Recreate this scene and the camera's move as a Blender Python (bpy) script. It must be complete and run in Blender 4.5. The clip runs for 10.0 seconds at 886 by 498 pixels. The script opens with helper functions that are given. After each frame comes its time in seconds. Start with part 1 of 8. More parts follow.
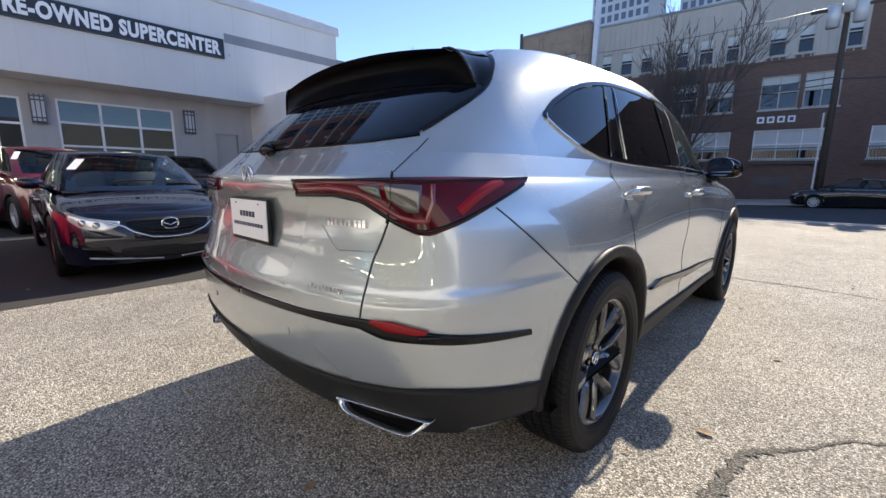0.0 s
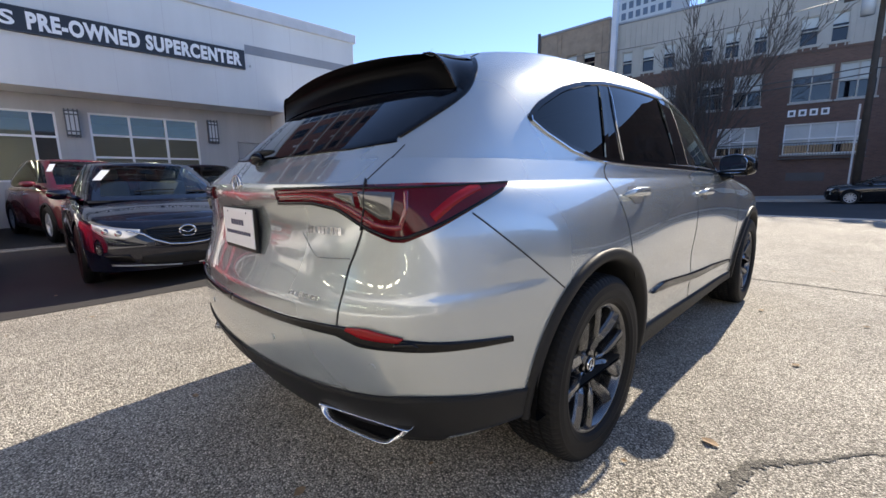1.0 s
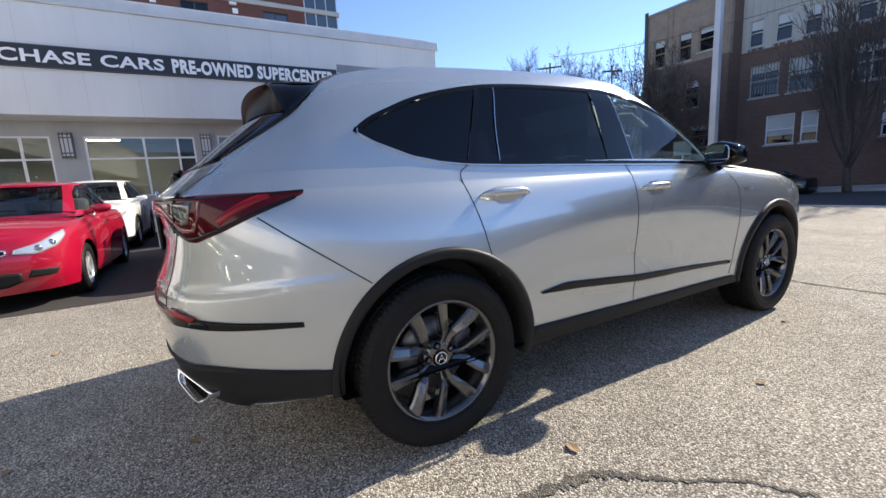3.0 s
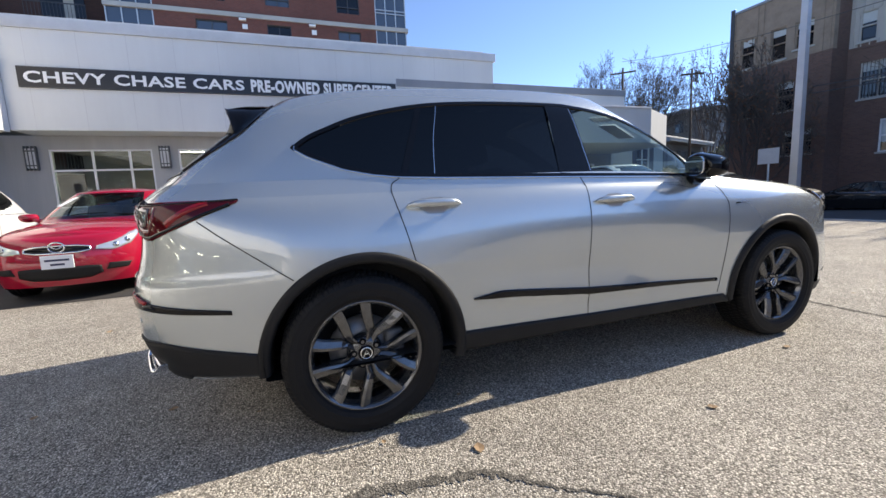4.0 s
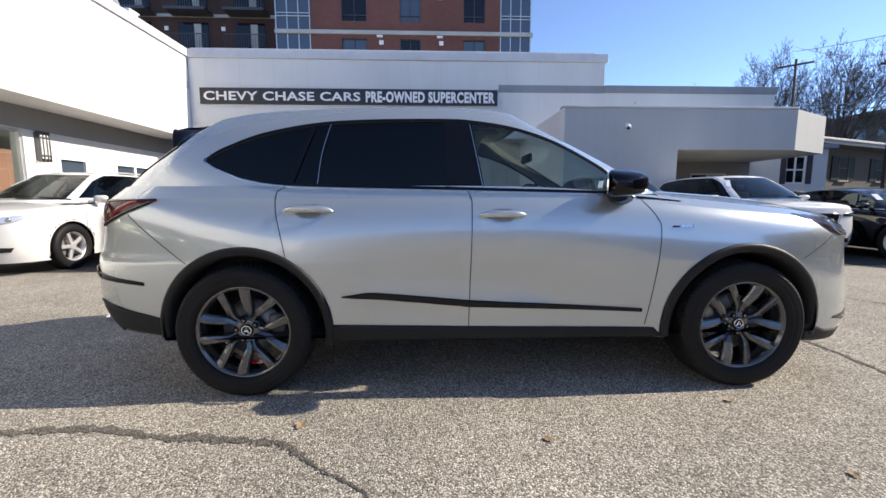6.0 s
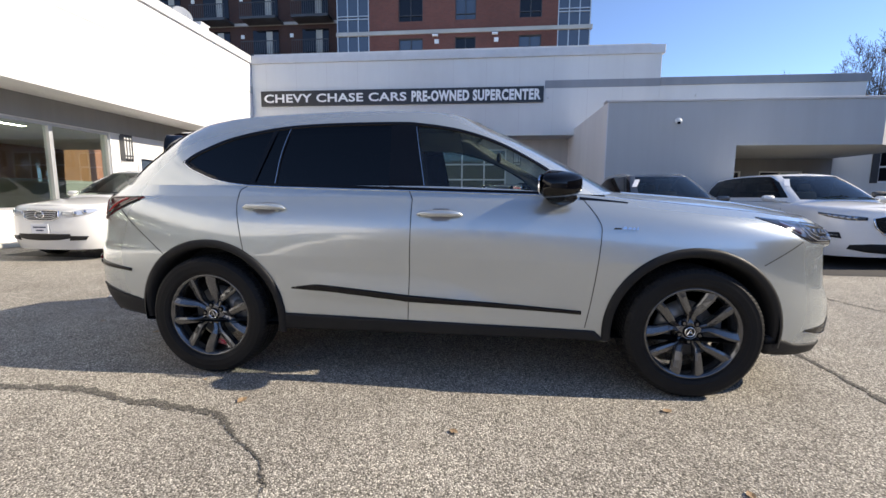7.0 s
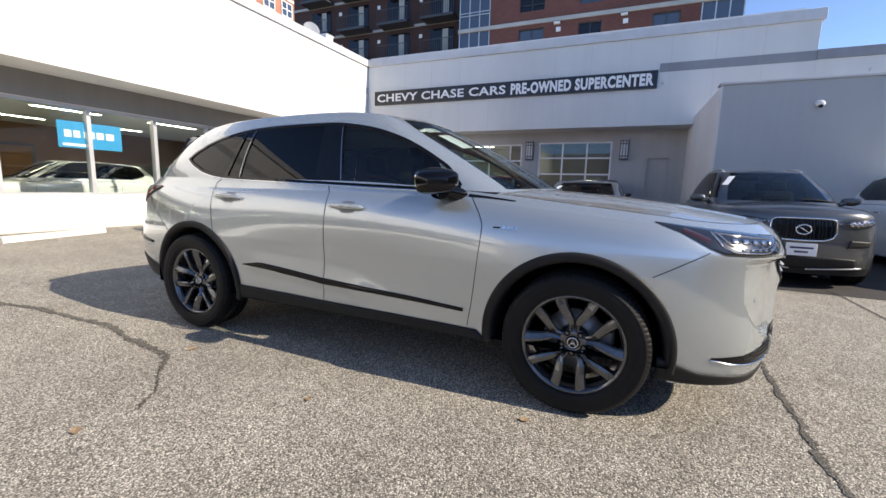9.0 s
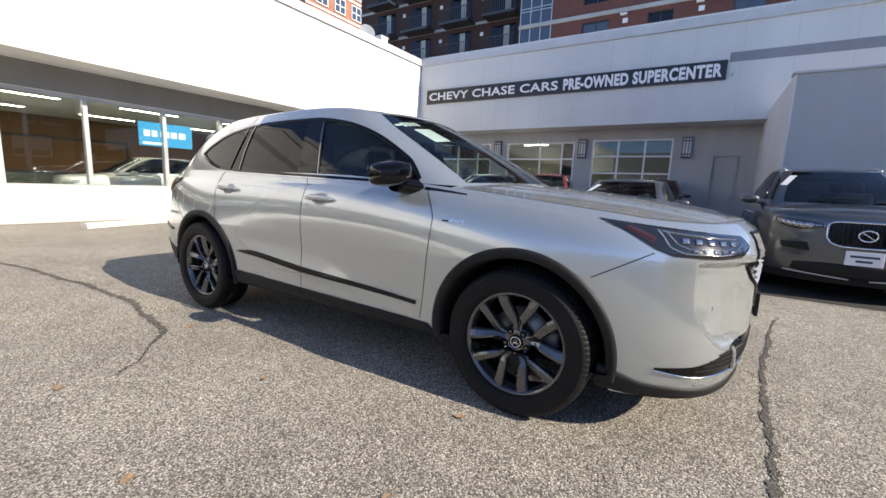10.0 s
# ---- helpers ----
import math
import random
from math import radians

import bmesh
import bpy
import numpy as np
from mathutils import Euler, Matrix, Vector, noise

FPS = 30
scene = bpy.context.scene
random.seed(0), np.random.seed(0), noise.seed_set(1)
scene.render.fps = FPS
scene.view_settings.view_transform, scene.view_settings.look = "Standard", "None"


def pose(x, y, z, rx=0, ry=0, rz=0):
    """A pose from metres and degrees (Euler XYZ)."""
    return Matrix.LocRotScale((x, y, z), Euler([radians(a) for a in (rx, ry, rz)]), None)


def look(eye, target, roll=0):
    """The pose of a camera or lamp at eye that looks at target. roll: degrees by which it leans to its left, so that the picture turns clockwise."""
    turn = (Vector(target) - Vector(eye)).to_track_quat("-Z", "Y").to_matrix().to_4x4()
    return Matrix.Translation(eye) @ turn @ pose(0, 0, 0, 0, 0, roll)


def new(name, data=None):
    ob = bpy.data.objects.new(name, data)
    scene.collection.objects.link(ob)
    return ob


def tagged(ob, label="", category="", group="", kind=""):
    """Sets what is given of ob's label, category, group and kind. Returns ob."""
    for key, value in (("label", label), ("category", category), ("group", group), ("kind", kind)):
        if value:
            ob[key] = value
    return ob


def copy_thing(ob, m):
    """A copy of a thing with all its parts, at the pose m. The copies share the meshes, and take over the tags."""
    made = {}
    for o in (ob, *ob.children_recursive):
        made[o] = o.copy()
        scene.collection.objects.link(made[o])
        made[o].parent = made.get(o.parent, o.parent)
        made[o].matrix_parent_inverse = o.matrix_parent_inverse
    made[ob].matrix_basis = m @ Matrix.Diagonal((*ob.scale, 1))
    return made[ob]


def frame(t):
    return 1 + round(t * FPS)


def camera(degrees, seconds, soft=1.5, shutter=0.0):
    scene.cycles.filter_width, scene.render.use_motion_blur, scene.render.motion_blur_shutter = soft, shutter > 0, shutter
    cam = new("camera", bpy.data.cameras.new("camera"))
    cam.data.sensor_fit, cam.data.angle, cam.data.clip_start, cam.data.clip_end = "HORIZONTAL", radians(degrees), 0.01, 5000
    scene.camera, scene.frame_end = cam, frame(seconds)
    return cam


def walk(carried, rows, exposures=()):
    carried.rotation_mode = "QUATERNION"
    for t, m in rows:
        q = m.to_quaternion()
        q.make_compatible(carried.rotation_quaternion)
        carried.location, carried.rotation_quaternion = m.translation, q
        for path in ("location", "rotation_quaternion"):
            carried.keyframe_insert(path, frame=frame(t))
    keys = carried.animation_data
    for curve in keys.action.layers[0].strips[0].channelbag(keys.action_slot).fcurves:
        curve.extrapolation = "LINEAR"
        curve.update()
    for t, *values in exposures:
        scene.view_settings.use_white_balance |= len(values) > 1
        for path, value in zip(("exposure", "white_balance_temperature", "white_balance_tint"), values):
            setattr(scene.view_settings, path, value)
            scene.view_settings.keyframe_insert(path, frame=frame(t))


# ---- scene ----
cam = camera(94.4, 10.0)
PATH = [
    (0, (1.543, -1.62, 1.126), (0.214, -0.168, 0.774), 0.5),
    (0.5, (1.54, -1.616, 1.127), (0.186, -0.186, 0.781), -0.0),
    (1, (1.628, -1.523, 1.135), (0.223, -0.141, 0.795), -0.7),
    (1.5, (1.807, -1.366, 1.114), (0.332, -0.058, 0.776), -1.4),
    (2, (1.966, -1.18, 1.11), (0.409, 0.031, 0.777), -2.1),
    (2.5, (2.144, -1.003, 1.128), (0.504, 0.095, 0.8), -2.7),
    (2.7, (2.252, -0.919, 1.125), (0.581, 0.13, 0.799), -2.9),
    (3.8, (2.708, -0.393, 1.133), (0.871, 0.343, 0.841), -2.9),
    (4, (2.801, -0.274, 1.108), (0.939, 0.403, 0.839), -2.6),
    (4.5, (2.963, 0.042, 1.116), (1.05, 0.568, 0.868), -1.7),
    (5, (3.053, 0.356, 1.122), (1.103, 0.733, 0.885), -1.0),
    (5.5, (3.168, 0.666, 1.11), (1.195, 0.894, 0.875), -0.5),
    (6, (3.236, 1.023, 1.115), (1.251, 1.107, 0.877), -0.1),
    (6.2, (3.257, 1.164, 1.124), (1.272, 1.189, 0.882), -0.0),
    (7.5, (3.328, 2.064, 1.137), (1.375, 1.719, 0.878), 0.7),
    (8, (3.287, 2.4, 1.161), (1.367, 1.91, 0.889), 1.0),
    (8.5, (3.23, 2.744, 1.17), (1.356, 2.103, 0.887), 1.3),
    (9, (3.1, 3.077, 1.164), (1.285, 2.288, 0.871), 1.6),
    (9.5, (2.975, 3.387, 1.155), (1.229, 2.46, 0.852), 2.1),
    (10, (2.817, 3.615, 1.15), (1.141, 2.568, 0.842), 2.3),
]
walk(cam, [(t, look(eye, target, roll)) for t, eye, target, roll in PATH],
     exposures=[(0.0, 1.17, 7800, 10), (2.5, 1.12, 7800, 10), (4.0, 1.06, 7750, 10), (6.0, 1.0, 7800, 10), (10.0, 0.96, 7850, 10)])

# ---- world, sun ----
world = bpy.data.worlds.new("sky")
scene.world = world
world.use_nodes = True
wn = world.node_tree.nodes
sky = wn.new("ShaderNodeTexSky")
sky.sky_type, sky.sun_disc = "NISHITA", False
sky.sun_elevation, sky.sun_rotation = radians(33), radians(-2.5)
sky.air_density, sky.dust_density, sky.ozone_density = 0.54, 0.0, 5.0
sky.altitude = 2500
wn["Background"].inputs["Strength"].default_value = 0.235
world.node_tree.links.new(sky.outputs["Color"], wn["Background"].inputs["Color"])
sun_data = bpy.data.lights.new("sun", "SUN")
sun_data.energy, sun_data.angle, sun_data.color = 3.8, radians(0.53), (1.0, 0.975, 0.94)
SUN = Vector((-0.04, 0.838, 0.545))
sun = new("sun", sun_data)
sun.matrix_world = look(SUN * 50, (0, 0, 0))

# ---- small helpers ----
def thing(name, label, category, group="", kind="", m=None):
    ob = new(name)
    ob.empty_display_size = 0.2
    if m is not None:
        ob.matrix_world = m
    return tagged(ob, label, category, group, kind)


def to_mesh(name, bm, material, smooth=False):
    me = bpy.data.meshes.new(name)
    bm.to_mesh(me)
    bm.free()
    for mat in material if isinstance(material, (list, tuple)) else [material]:
        me.materials.append(mat)
    if smooth:
        me.polygons.foreach_set("use_smooth", [True] * len(me.polygons))
    return me


def part(name, bm, material, parent, label="", smooth=False, m=None):
    ob = new(name, to_mesh(name, bm, material, smooth))
    ob.parent = parent
    if m is not None:
        ob.matrix_local = m
    return tagged(ob, label)


def structure(name, bm, material, label="", category="", smooth=False):
    ob = new(name, to_mesh(name, bm, material, smooth))
    return tagged(ob, label, category, kind="structure")


def add_box(bm, x0, x1, y0, y1, z0, z1, bevel=0.0, m=None):
    r = bmesh.ops.create_cube(bm, size=1)
    vs = r["verts"]
    for v in vs:
        v.co = Vector(((x0 + x1) / 2 + v.co.x * (x1 - x0), (y0 + y1) / 2 + v.co.y * (y1 - y0), (z0 + z1) / 2 + v.co.z * (z1 - z0)))
    if bevel:
        es = list({e for v in vs for e in v.link_edges})
        out = bmesh.ops.bevel(bm, geom=es, offset=bevel, segments=2, affect="EDGES", profile=0.5)
        vs = list({v for f in out["faces"] for v in f.verts} | {v for v in vs if v.is_valid})
    if m is not None:
        bmesh.ops.transform(bm, matrix=m, verts=vs)
    return vs


def box(x0, x1, y0, y1, z0, z1, bevel=0.0):
    bm = bmesh.new()
    add_box(bm, x0, x1, y0, y1, z0, z1, bevel)
    return bm


def add_cyl(bm, p, q, r0, r1=None, seg=12, cap=True):
    p, q = Vector(p), Vector(q)
    d = q - p
    m = Matrix.Translation((p + q) / 2) @ d.to_track_quat("Z", "Y").to_matrix().to_4x4()
    return bmesh.ops.create_cone(bm, cap_ends=cap, segments=seg, radius1=r0, radius2=r0 if r1 is None else r1, depth=d.length, matrix=m)["verts"]


def spline(points, n, closed=False):
    """Catmull-Rom through points, n samples."""
    P = [np.array(p, float) for p in points]
    if closed:
        P = P + [P[0]]
        ends = (P[-2], P[1])
    else:
        ends = (2 * P[0] - P[1], 2 * P[-1] - P[-2])
    Q = [ends[0]] + P + [ends[1]]
    out = []
    for i in range(n):
        u = i / n * (len(P) - 1) if closed else i / (n - 1) * (len(P) - 1)
        k = min(int(u), len(P) - 2)
        f = u - k
        a, b, c, d = Q[k:k + 4]
        out.append(0.5 * (2 * b + (c - a) * f + (2 * a - 5 * b + 4 * c - d) * f * f + (3 * b - a - 3 * c + d) * f ** 3))
    return out


def polyline(points, n):
    """n points at even steps along a polyline."""
    P = [np.array(p, float) for p in points]
    seg = [np.linalg.norm(b - a) for a, b in zip(P, P[1:])]
    total, out = sum(seg), []
    for i in range(n):
        s, k = total * i / (n - 1), 0
        while k < len(seg) - 1 and s > seg[k]:
            s -= seg[k]
            k += 1
        out.append(P[k] + (P[k + 1] - P[k]) * min(1, s / max(seg[k], 1e-9)))
    return out


def grid_bm(rows, closed=False):
    """Quads over rows of points (all rows equally long)."""
    bm = bmesh.new()
    V = [[bm.verts.new(tuple(p)) for p in r] for r in rows]
    for a, b in zip(V, V[1:]):
        m = len(a)
        for i in range(m if closed else m - 1):
            j = (i + 1) % m
            bm.faces.new((a[i], a[j], b[j], b[i]))
    return bm


def tube_bm(points, r, seg=8, bm=None):
    """A round bar along points."""
    bm = bm or bmesh.new()
    P = [Vector(p) for p in points]
    rings, side = [], None
    for i, p in enumerate(P):
        d = (P[min(i + 1, len(P) - 1)] - P[max(i - 1, 0)]).normalized()
        if side is None:
            side = d.orthogonal().normalized()
        side = (side - d * side.dot(d)).normalized()
        up = d.cross(side)
        rr = r[i] if isinstance(r, (list, tuple)) else r
        rings.append([bm.verts.new(p + (side * math.cos(a) + up * math.sin(a)) * rr) for a in [2 * math.pi * k / seg for k in range(seg)]])
    for a, b in zip(rings, rings[1:]):
        for k in range(seg):
            bm.faces.new((a[k], a[(k + 1) % seg], b[(k + 1) % seg], b[k]))
    bm.faces.new(rings[0][::-1])
    bm.faces.new(rings[-1])
    return bm

# ---- materials ----
class Mat:
    def __init__(self, name, color=(0.5, 0.5, 0.5), rough=0.5, metal=0.0, **extra):
        self.m = bpy.data.materials.new(name)
        self.m.use_nodes = True
        self.t = self.m.node_tree
        self.b = self.t.nodes["Principled BSDF"]
        self.b.inputs["Base Color"].default_value = (*color, 1)
        self.b.inputs["Roughness"].default_value = rough
        self.b.inputs["Metallic"].default_value = metal
        for k, v in extra.items():
            self.b.inputs[k.replace("_", " ")].default_value = v

    def node(self, kind, **vals):
        n = self.t.nodes.new("ShaderNode" + kind)
        for k, v in vals.items():
            if k in n.inputs:
                n.inputs[k].default_value = v
        return n

    def link(self, a, b):
        self.t.links.new(a, b)

    def coords(self, scale=(1, 1, 1)):
        c = self.node("TexCoord")
        mp = self.node("Mapping")
        mp.inputs["Scale"].default_value = scale
        self.link(c.outputs["Object"], mp.inputs["Vector"])
        return mp.outputs["Vector"]

    def noise(self, scale, detail=4.0, rough=0.55, vec=None, stretch=(1, 1, 1)):
        n = self.node("TexNoise", Scale=scale, Detail=detail, Roughness=rough)
        self.link(vec or self.coords(stretch), n.inputs["Vector"])
        return n.outputs["Fac"]

    def ramp(self, fac, stops):
        r = self.node("ValToRGB")
        e = r.color_ramp.elements
        while len(e) < len(stops):
            e.new(0.5)
        for el, (p, c) in zip(e, stops):
            el.position = p
            el.color = (*c, 1) if len(c) == 3 else c
        self.link(fac, r.inputs["Fac"])
        return r.outputs["Color"]

    def mix(self, fac, a, b, mode="MIX"):
        n = self.t.nodes.new("ShaderNodeMix")
        n.data_type, n.blend_type = "RGBA", mode
        for sock, v in ((n.inputs[0], fac), (n.inputs[6], a), (n.inputs[7], b)):
            if isinstance(v, (int, float)):
                sock.default_value = v
            elif isinstance(v, tuple):
                sock.default_value = (*v, 1)
            else:
                self.link(v, sock)
        return n.outputs[2]

    def math(self, op, a, b=None, c=None):
        n = self.t.nodes.new("ShaderNodeMath")
        n.operation = op
        for s, v in zip(n.inputs, (a, b, c)):
            if v is None:
                continue
            if isinstance(v, (int, float)):
                s.default_value = v
            else:
                self.link(v, s)
        return n.outputs[0]

    def color(self, sock):
        self.link(sock, self.b.inputs["Base Color"])
        return self

    def rough(self, sock):
        self.link(sock, self.b.inputs["Roughness"])
        return self

    def bump(self, height, strength=0.3, distance=0.01):
        n = self.node("Bump", Strength=strength, Distance=distance)
        self.link(height, n.inputs["Height"])
        self.link(n.outputs["Normal"], self.b.inputs["Normal"])
        return self


def vary(mat, base, spread=0.15, scale=1.2, fine=30.0, bump=0.1, dist=0.004, stretch=(1, 1, 1)):
    """Two scales of tone and a fine relief."""
    big, small = mat.noise(scale, 5, 0.6, stretch=stretch), mat.noise(fine, 4, 0.6)
    lo, hi = tuple(c * (1 - spread) for c in base), tuple(min(1, c * (1 + spread)) for c in base)
    c = mat.ramp(big, [(0.3, lo), (0.7, hi)])
    c = mat.mix(0.35, c, mat.ramp(small, [(0.3, lo), (0.7, hi)]))
    mat.color(c)
    if bump:
        mat.bump(small, bump, dist)
    return mat


def plain(name, color, rough=0.5, metal=0.0, spread=0.12, scale=2.0, fine=60.0, bump=0.05, **extra):
    return vary(Mat(name, color, rough, metal, **extra), color, spread, scale, fine, bump).m


# exposed-aggregate asphalt of the lot
def aggregate(name, tone):
    m = Mat(name, rough=0.85)
    vo = m.node("TexVoronoi", Scale=146.0)
    vo.feature = "F1"
    m.link(m.coords(), vo.inputs["Vector"])
    sep = m.node("SeparateColor")
    m.link(vo.outputs["Color"], sep.inputs["Color"])
    stops = ((0.0, (0.155, 0.145, 0.128)), (0.28, (0.29, 0.273, 0.243)), (0.6, (0.42, 0.396, 0.352)), (0.85, (0.62, 0.588, 0.525)), (1.0, (0.86, 0.82, 0.74)))
    c = m.ramp(sep.outputs[0], [(q, tuple(v * tone for v in k)) for q, k in stops])
    c = m.mix(1.0, c, m.ramp(vo.outputs["Distance"], [(0.30, (1.06, 1.06, 1.06)), (0.82, (0.27, 0.26, 0.245))]), "MULTIPLY")
    c = m.mix(1.0, c, m.ramp(m.noise(0.55, 6, 0.6), [(0.3, (0.78, 0.76, 0.74)), (0.7, (1.16, 1.14, 1.10))]), "MULTIPLY")
    c = m.mix(1.0, c, m.ramp(m.noise(4.0, 5, 0.65), [(0.3, (0.86, 0.85, 0.84)), (0.7, (1.1, 1.1, 1.1))]), "MULTIPLY")
    m.color(c)
    m.bump(m.math("SUBTRACT", 1.0, vo.outputs["Distance"]), 0.8, 0.006)
    return m.m


M_LOT = aggregate("asphalt_lot", 1.04)
M_BAY = plain("asphalt_parking_bay", (0.036, 0.033, 0.032), 0.9, spread=0.3, scale=0.7, fine=170.0, bump=0.3)
M_ROAD = plain("asphalt_road", (0.055, 0.055, 0.058), 0.9, spread=0.25, scale=0.6, fine=180.0, bump=0.3)
M_CONC = plain("concrete", (0.42, 0.40, 0.37), 0.85, spread=0.18, scale=0.8, fine=90.0, bump=0.2)
M_CURB = plain("curb_concrete", (0.55, 0.53, 0.49), 0.85, spread=0.18, scale=2.0, fine=90.0, bump=0.2)


def stucco(name, base, streak=0.10):
    m = Mat(name, base, 0.8)
    big, fine = m.noise(0.35, 5, 0.6, stretch=(1, 1, 0.35)), m.noise(160.0, 3, 0.6)
    run = m.noise(2.2, 5, 0.7, stretch=(1, 1, 0.06))
    lo, hi = tuple(c * 0.9 for c in base), tuple(min(1, c * 1.06) for c in base)
    c = m.ramp(big, [(0.3, lo), (0.7, hi)])
    c = m.mix(1.0, c, m.ramp(run, [(0.35, (1 - streak,) * 3), (0.6, (1, 1, 1))]), "MULTIPLY")
    m.color(c)
    m.bump(fine, 0.18, 0.004)
    return m.m


M_WHITE = stucco("stucco_white", (0.74, 0.733, 0.725), 0.06)
M_FASCIA = stucco("stucco_pale_grey", (0.655, 0.668, 0.664), 0.03)
M_STRIPE = stucco("stucco_band_grey", (0.26, 0.28, 0.31), 0.08)
M_GREY = stucco("stucco_grey", (0.46, 0.455, 0.45), 0.10)
# darker stucco grey that puts the shade under soffit and canopy into the colour
M_BAND = stucco("stucco_shade_grey", (0.27, 0.265, 0.26), 0.10)
M_COPING = plain("metal_coping", (0.55, 0.55, 0.555), 0.5, 0.1)
M_BLOCK = stucco("stucco_block_grey", (0.475, 0.495, 0.502), 0.04)
M_FRAME_W = plain("white_frame", (0.78, 0.78, 0.78), 0.4, spread=0.05)
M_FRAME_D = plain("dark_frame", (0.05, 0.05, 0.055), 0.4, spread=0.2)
M_SIGN = plain("sign_black", (0.012, 0.013, 0.017), 0.35, spread=0.3)
M_LETTER = plain("letter_white", (0.85, 0.85, 0.84), 0.45, spread=0.03)
M_STEEL = plain("galvanised_steel", (0.55, 0.56, 0.57), 0.4, 0.6)
M_WOODPOLE = plain("weathered_pole_wood", (0.06, 0.045, 0.035), 0.85, spread=0.3, scale=3.0, fine=40.0, bump=0.3)
M_BARK = plain("bark", (0.085, 0.065, 0.055), 0.9, spread=0.3, scale=6.0, fine=50.0, bump=0.4)
M_TWIG = plain("twig_brown", (0.10, 0.08, 0.07), 0.9, spread=0.25, scale=4.0, bump=0.0)
M_BLACKPL = plain("textured_black_plastic", (0.017, 0.017, 0.0175), 0.5, Specular_IOR_Level=0.18, spread=0.2, fine=400.0, bump=0.15)
M_GLOSSBLK = Mat("gloss_black", (0.003, 0.003, 0.004), 0.03, 0.0, Specular_IOR_Level=0.32).m
M_HOLLOW = plain("satin_black_underside", (0.002, 0.002, 0.0025), 0.3, Specular_IOR_Level=0.03, spread=0.2)
M_TYRE = plain("tyre_rubber", (0.0115, 0.0115, 0.012), 0.55, Specular_IOR_Level=0.16, spread=0.25, scale=5.0, fine=140.0, bump=0.12)
M_CHROME = Mat("chrome", (0.72, 0.73, 0.75), 0.10, 1.0).m
M_BADGE = Mat("bright_badge_chrome", (0.78, 0.79, 0.81), 0.16, 0.95).m
M_CAVITY = plain("wheel_well_black", (0.004, 0.004, 0.0045), 0.9, Specular_IOR_Level=0.05, spread=0.2)
M_INTERIOR = plain("interior_black", (0.014, 0.014, 0.015), 0.6, Specular_IOR_Level=0.2, spread=0.2)
M_LEATHER = plain("seat_leather_light", (0.50, 0.48, 0.45), 0.5, spread=0.1)
M_SEAM = plain("panel_gap_black", (0.006, 0.006, 0.007), 0.8, spread=0.1)
M_PLATE = plain("plate_white", (0.80, 0.81, 0.83), 0.4, spread=0.04)
M_PLATEINK = plain("plate_ink", (0.03, 0.04, 0.09), 0.5, spread=0.1)
M_LEAF = plain("dead_leaf", (0.30, 0.20, 0.115), 0.8, spread=0.3, fine=90.0)
M_CRACK = aggregate("crumbled_crack", 0.36)


def paint(name, color, metal=0.55, rough=0.32, flake=0.06, spec=0.5, coat=1.62):
    """Car paint: fine metal flake under a clear coat."""
    m = Mat(name, color, rough, metal, Coat_Weight=1.0, Coat_Roughness=0.015, Coat_IOR=coat, Specular_IOR_Level=spec)
    n = m.noise(900.0, 2, 0.5)
    lo, hi = tuple(c * (1 - flake) for c in color), tuple(min(1, c * (1 + flake)) for c in color)
    c = m.ramp(n, [(0.3, lo), (0.7, hi)])
    m.color(c)
    return m.m


M_SILVER = paint("silver_paint", (0.468, 0.508, 0.515), 0.64, 0.26, 0.003, 0.5, 1.85)


def glass(name, tint, rough=0.0, face=0.05):
    """A thin pane: clear or tinted, its mirror share rising from face at right angles to one at a glancing view."""
    m = bpy.data.materials.new(name)
    m.use_nodes = True
    t = m.node_tree
    t.nodes.clear()
    out = t.nodes.new("ShaderNodeOutputMaterial")
    tr, gl, mx = t.nodes.new("ShaderNodeBsdfTransparent"), t.nodes.new("ShaderNodeBsdfGlossy"), t.nodes.new("ShaderNodeMixShader")
    lw, pw, ma = t.nodes.new("ShaderNodeLayerWeight"), t.nodes.new("ShaderNodeMath"), t.nodes.new("ShaderNodeMath")
    lw.inputs["Blend"].default_value = 0.5
    pw.operation, ma.operation = "POWER", "MULTIPLY_ADD"
    pw.inputs[1].default_value = 5.0
    ma.inputs[1].default_value, ma.inputs[2].default_value = 1.0 - face, face
    gl.inputs["Roughness"].default_value = rough
    tr.inputs["Color"].default_value = (*tint, 1)
    t.links.new(lw.outputs["Facing"], pw.inputs[0])
    t.links.new(pw.outputs[0], ma.inputs[0])
    t.links.new(ma.outputs[0], mx.inputs[0])
    t.links.new(tr.outputs[0], mx.inputs[1])
    t.links.new(gl.outputs[0], mx.inputs[2])
    t.links.new(mx.outputs[0], out.inputs["Surface"])
    return m


M_GLASS = glass("clear_glass", (0.80, 0.88, 0.86))
M_PRIVACY = glass("privacy_glass", (0.016, 0.018, 0.022), 0.0, 0.042)
M_TINT = glass("front_glass", (0.74, 0.84, 0.80), 0.0, 0.05)
M_SHOPGLASS = glass("shop_glass", (0.84, 0.91, 0.89), 0.0, 0.085)
M_DARKGLASS = Mat("dark_window_glass", (0.005, 0.006, 0.009), 0.03, 0.0, Specular_IOR_Level=0.5).m
M_BLUEGLASS = Mat("blue_window_glass", (0.05, 0.07, 0.10), 0.05, 0.0, Specular_IOR_Level=1.0).m
M_REDPLASTIC = Mat("red_lamp_plastic", (0.17, 0.004, 0.009), 0.12, 0.0, Coat_Weight=1.0).m
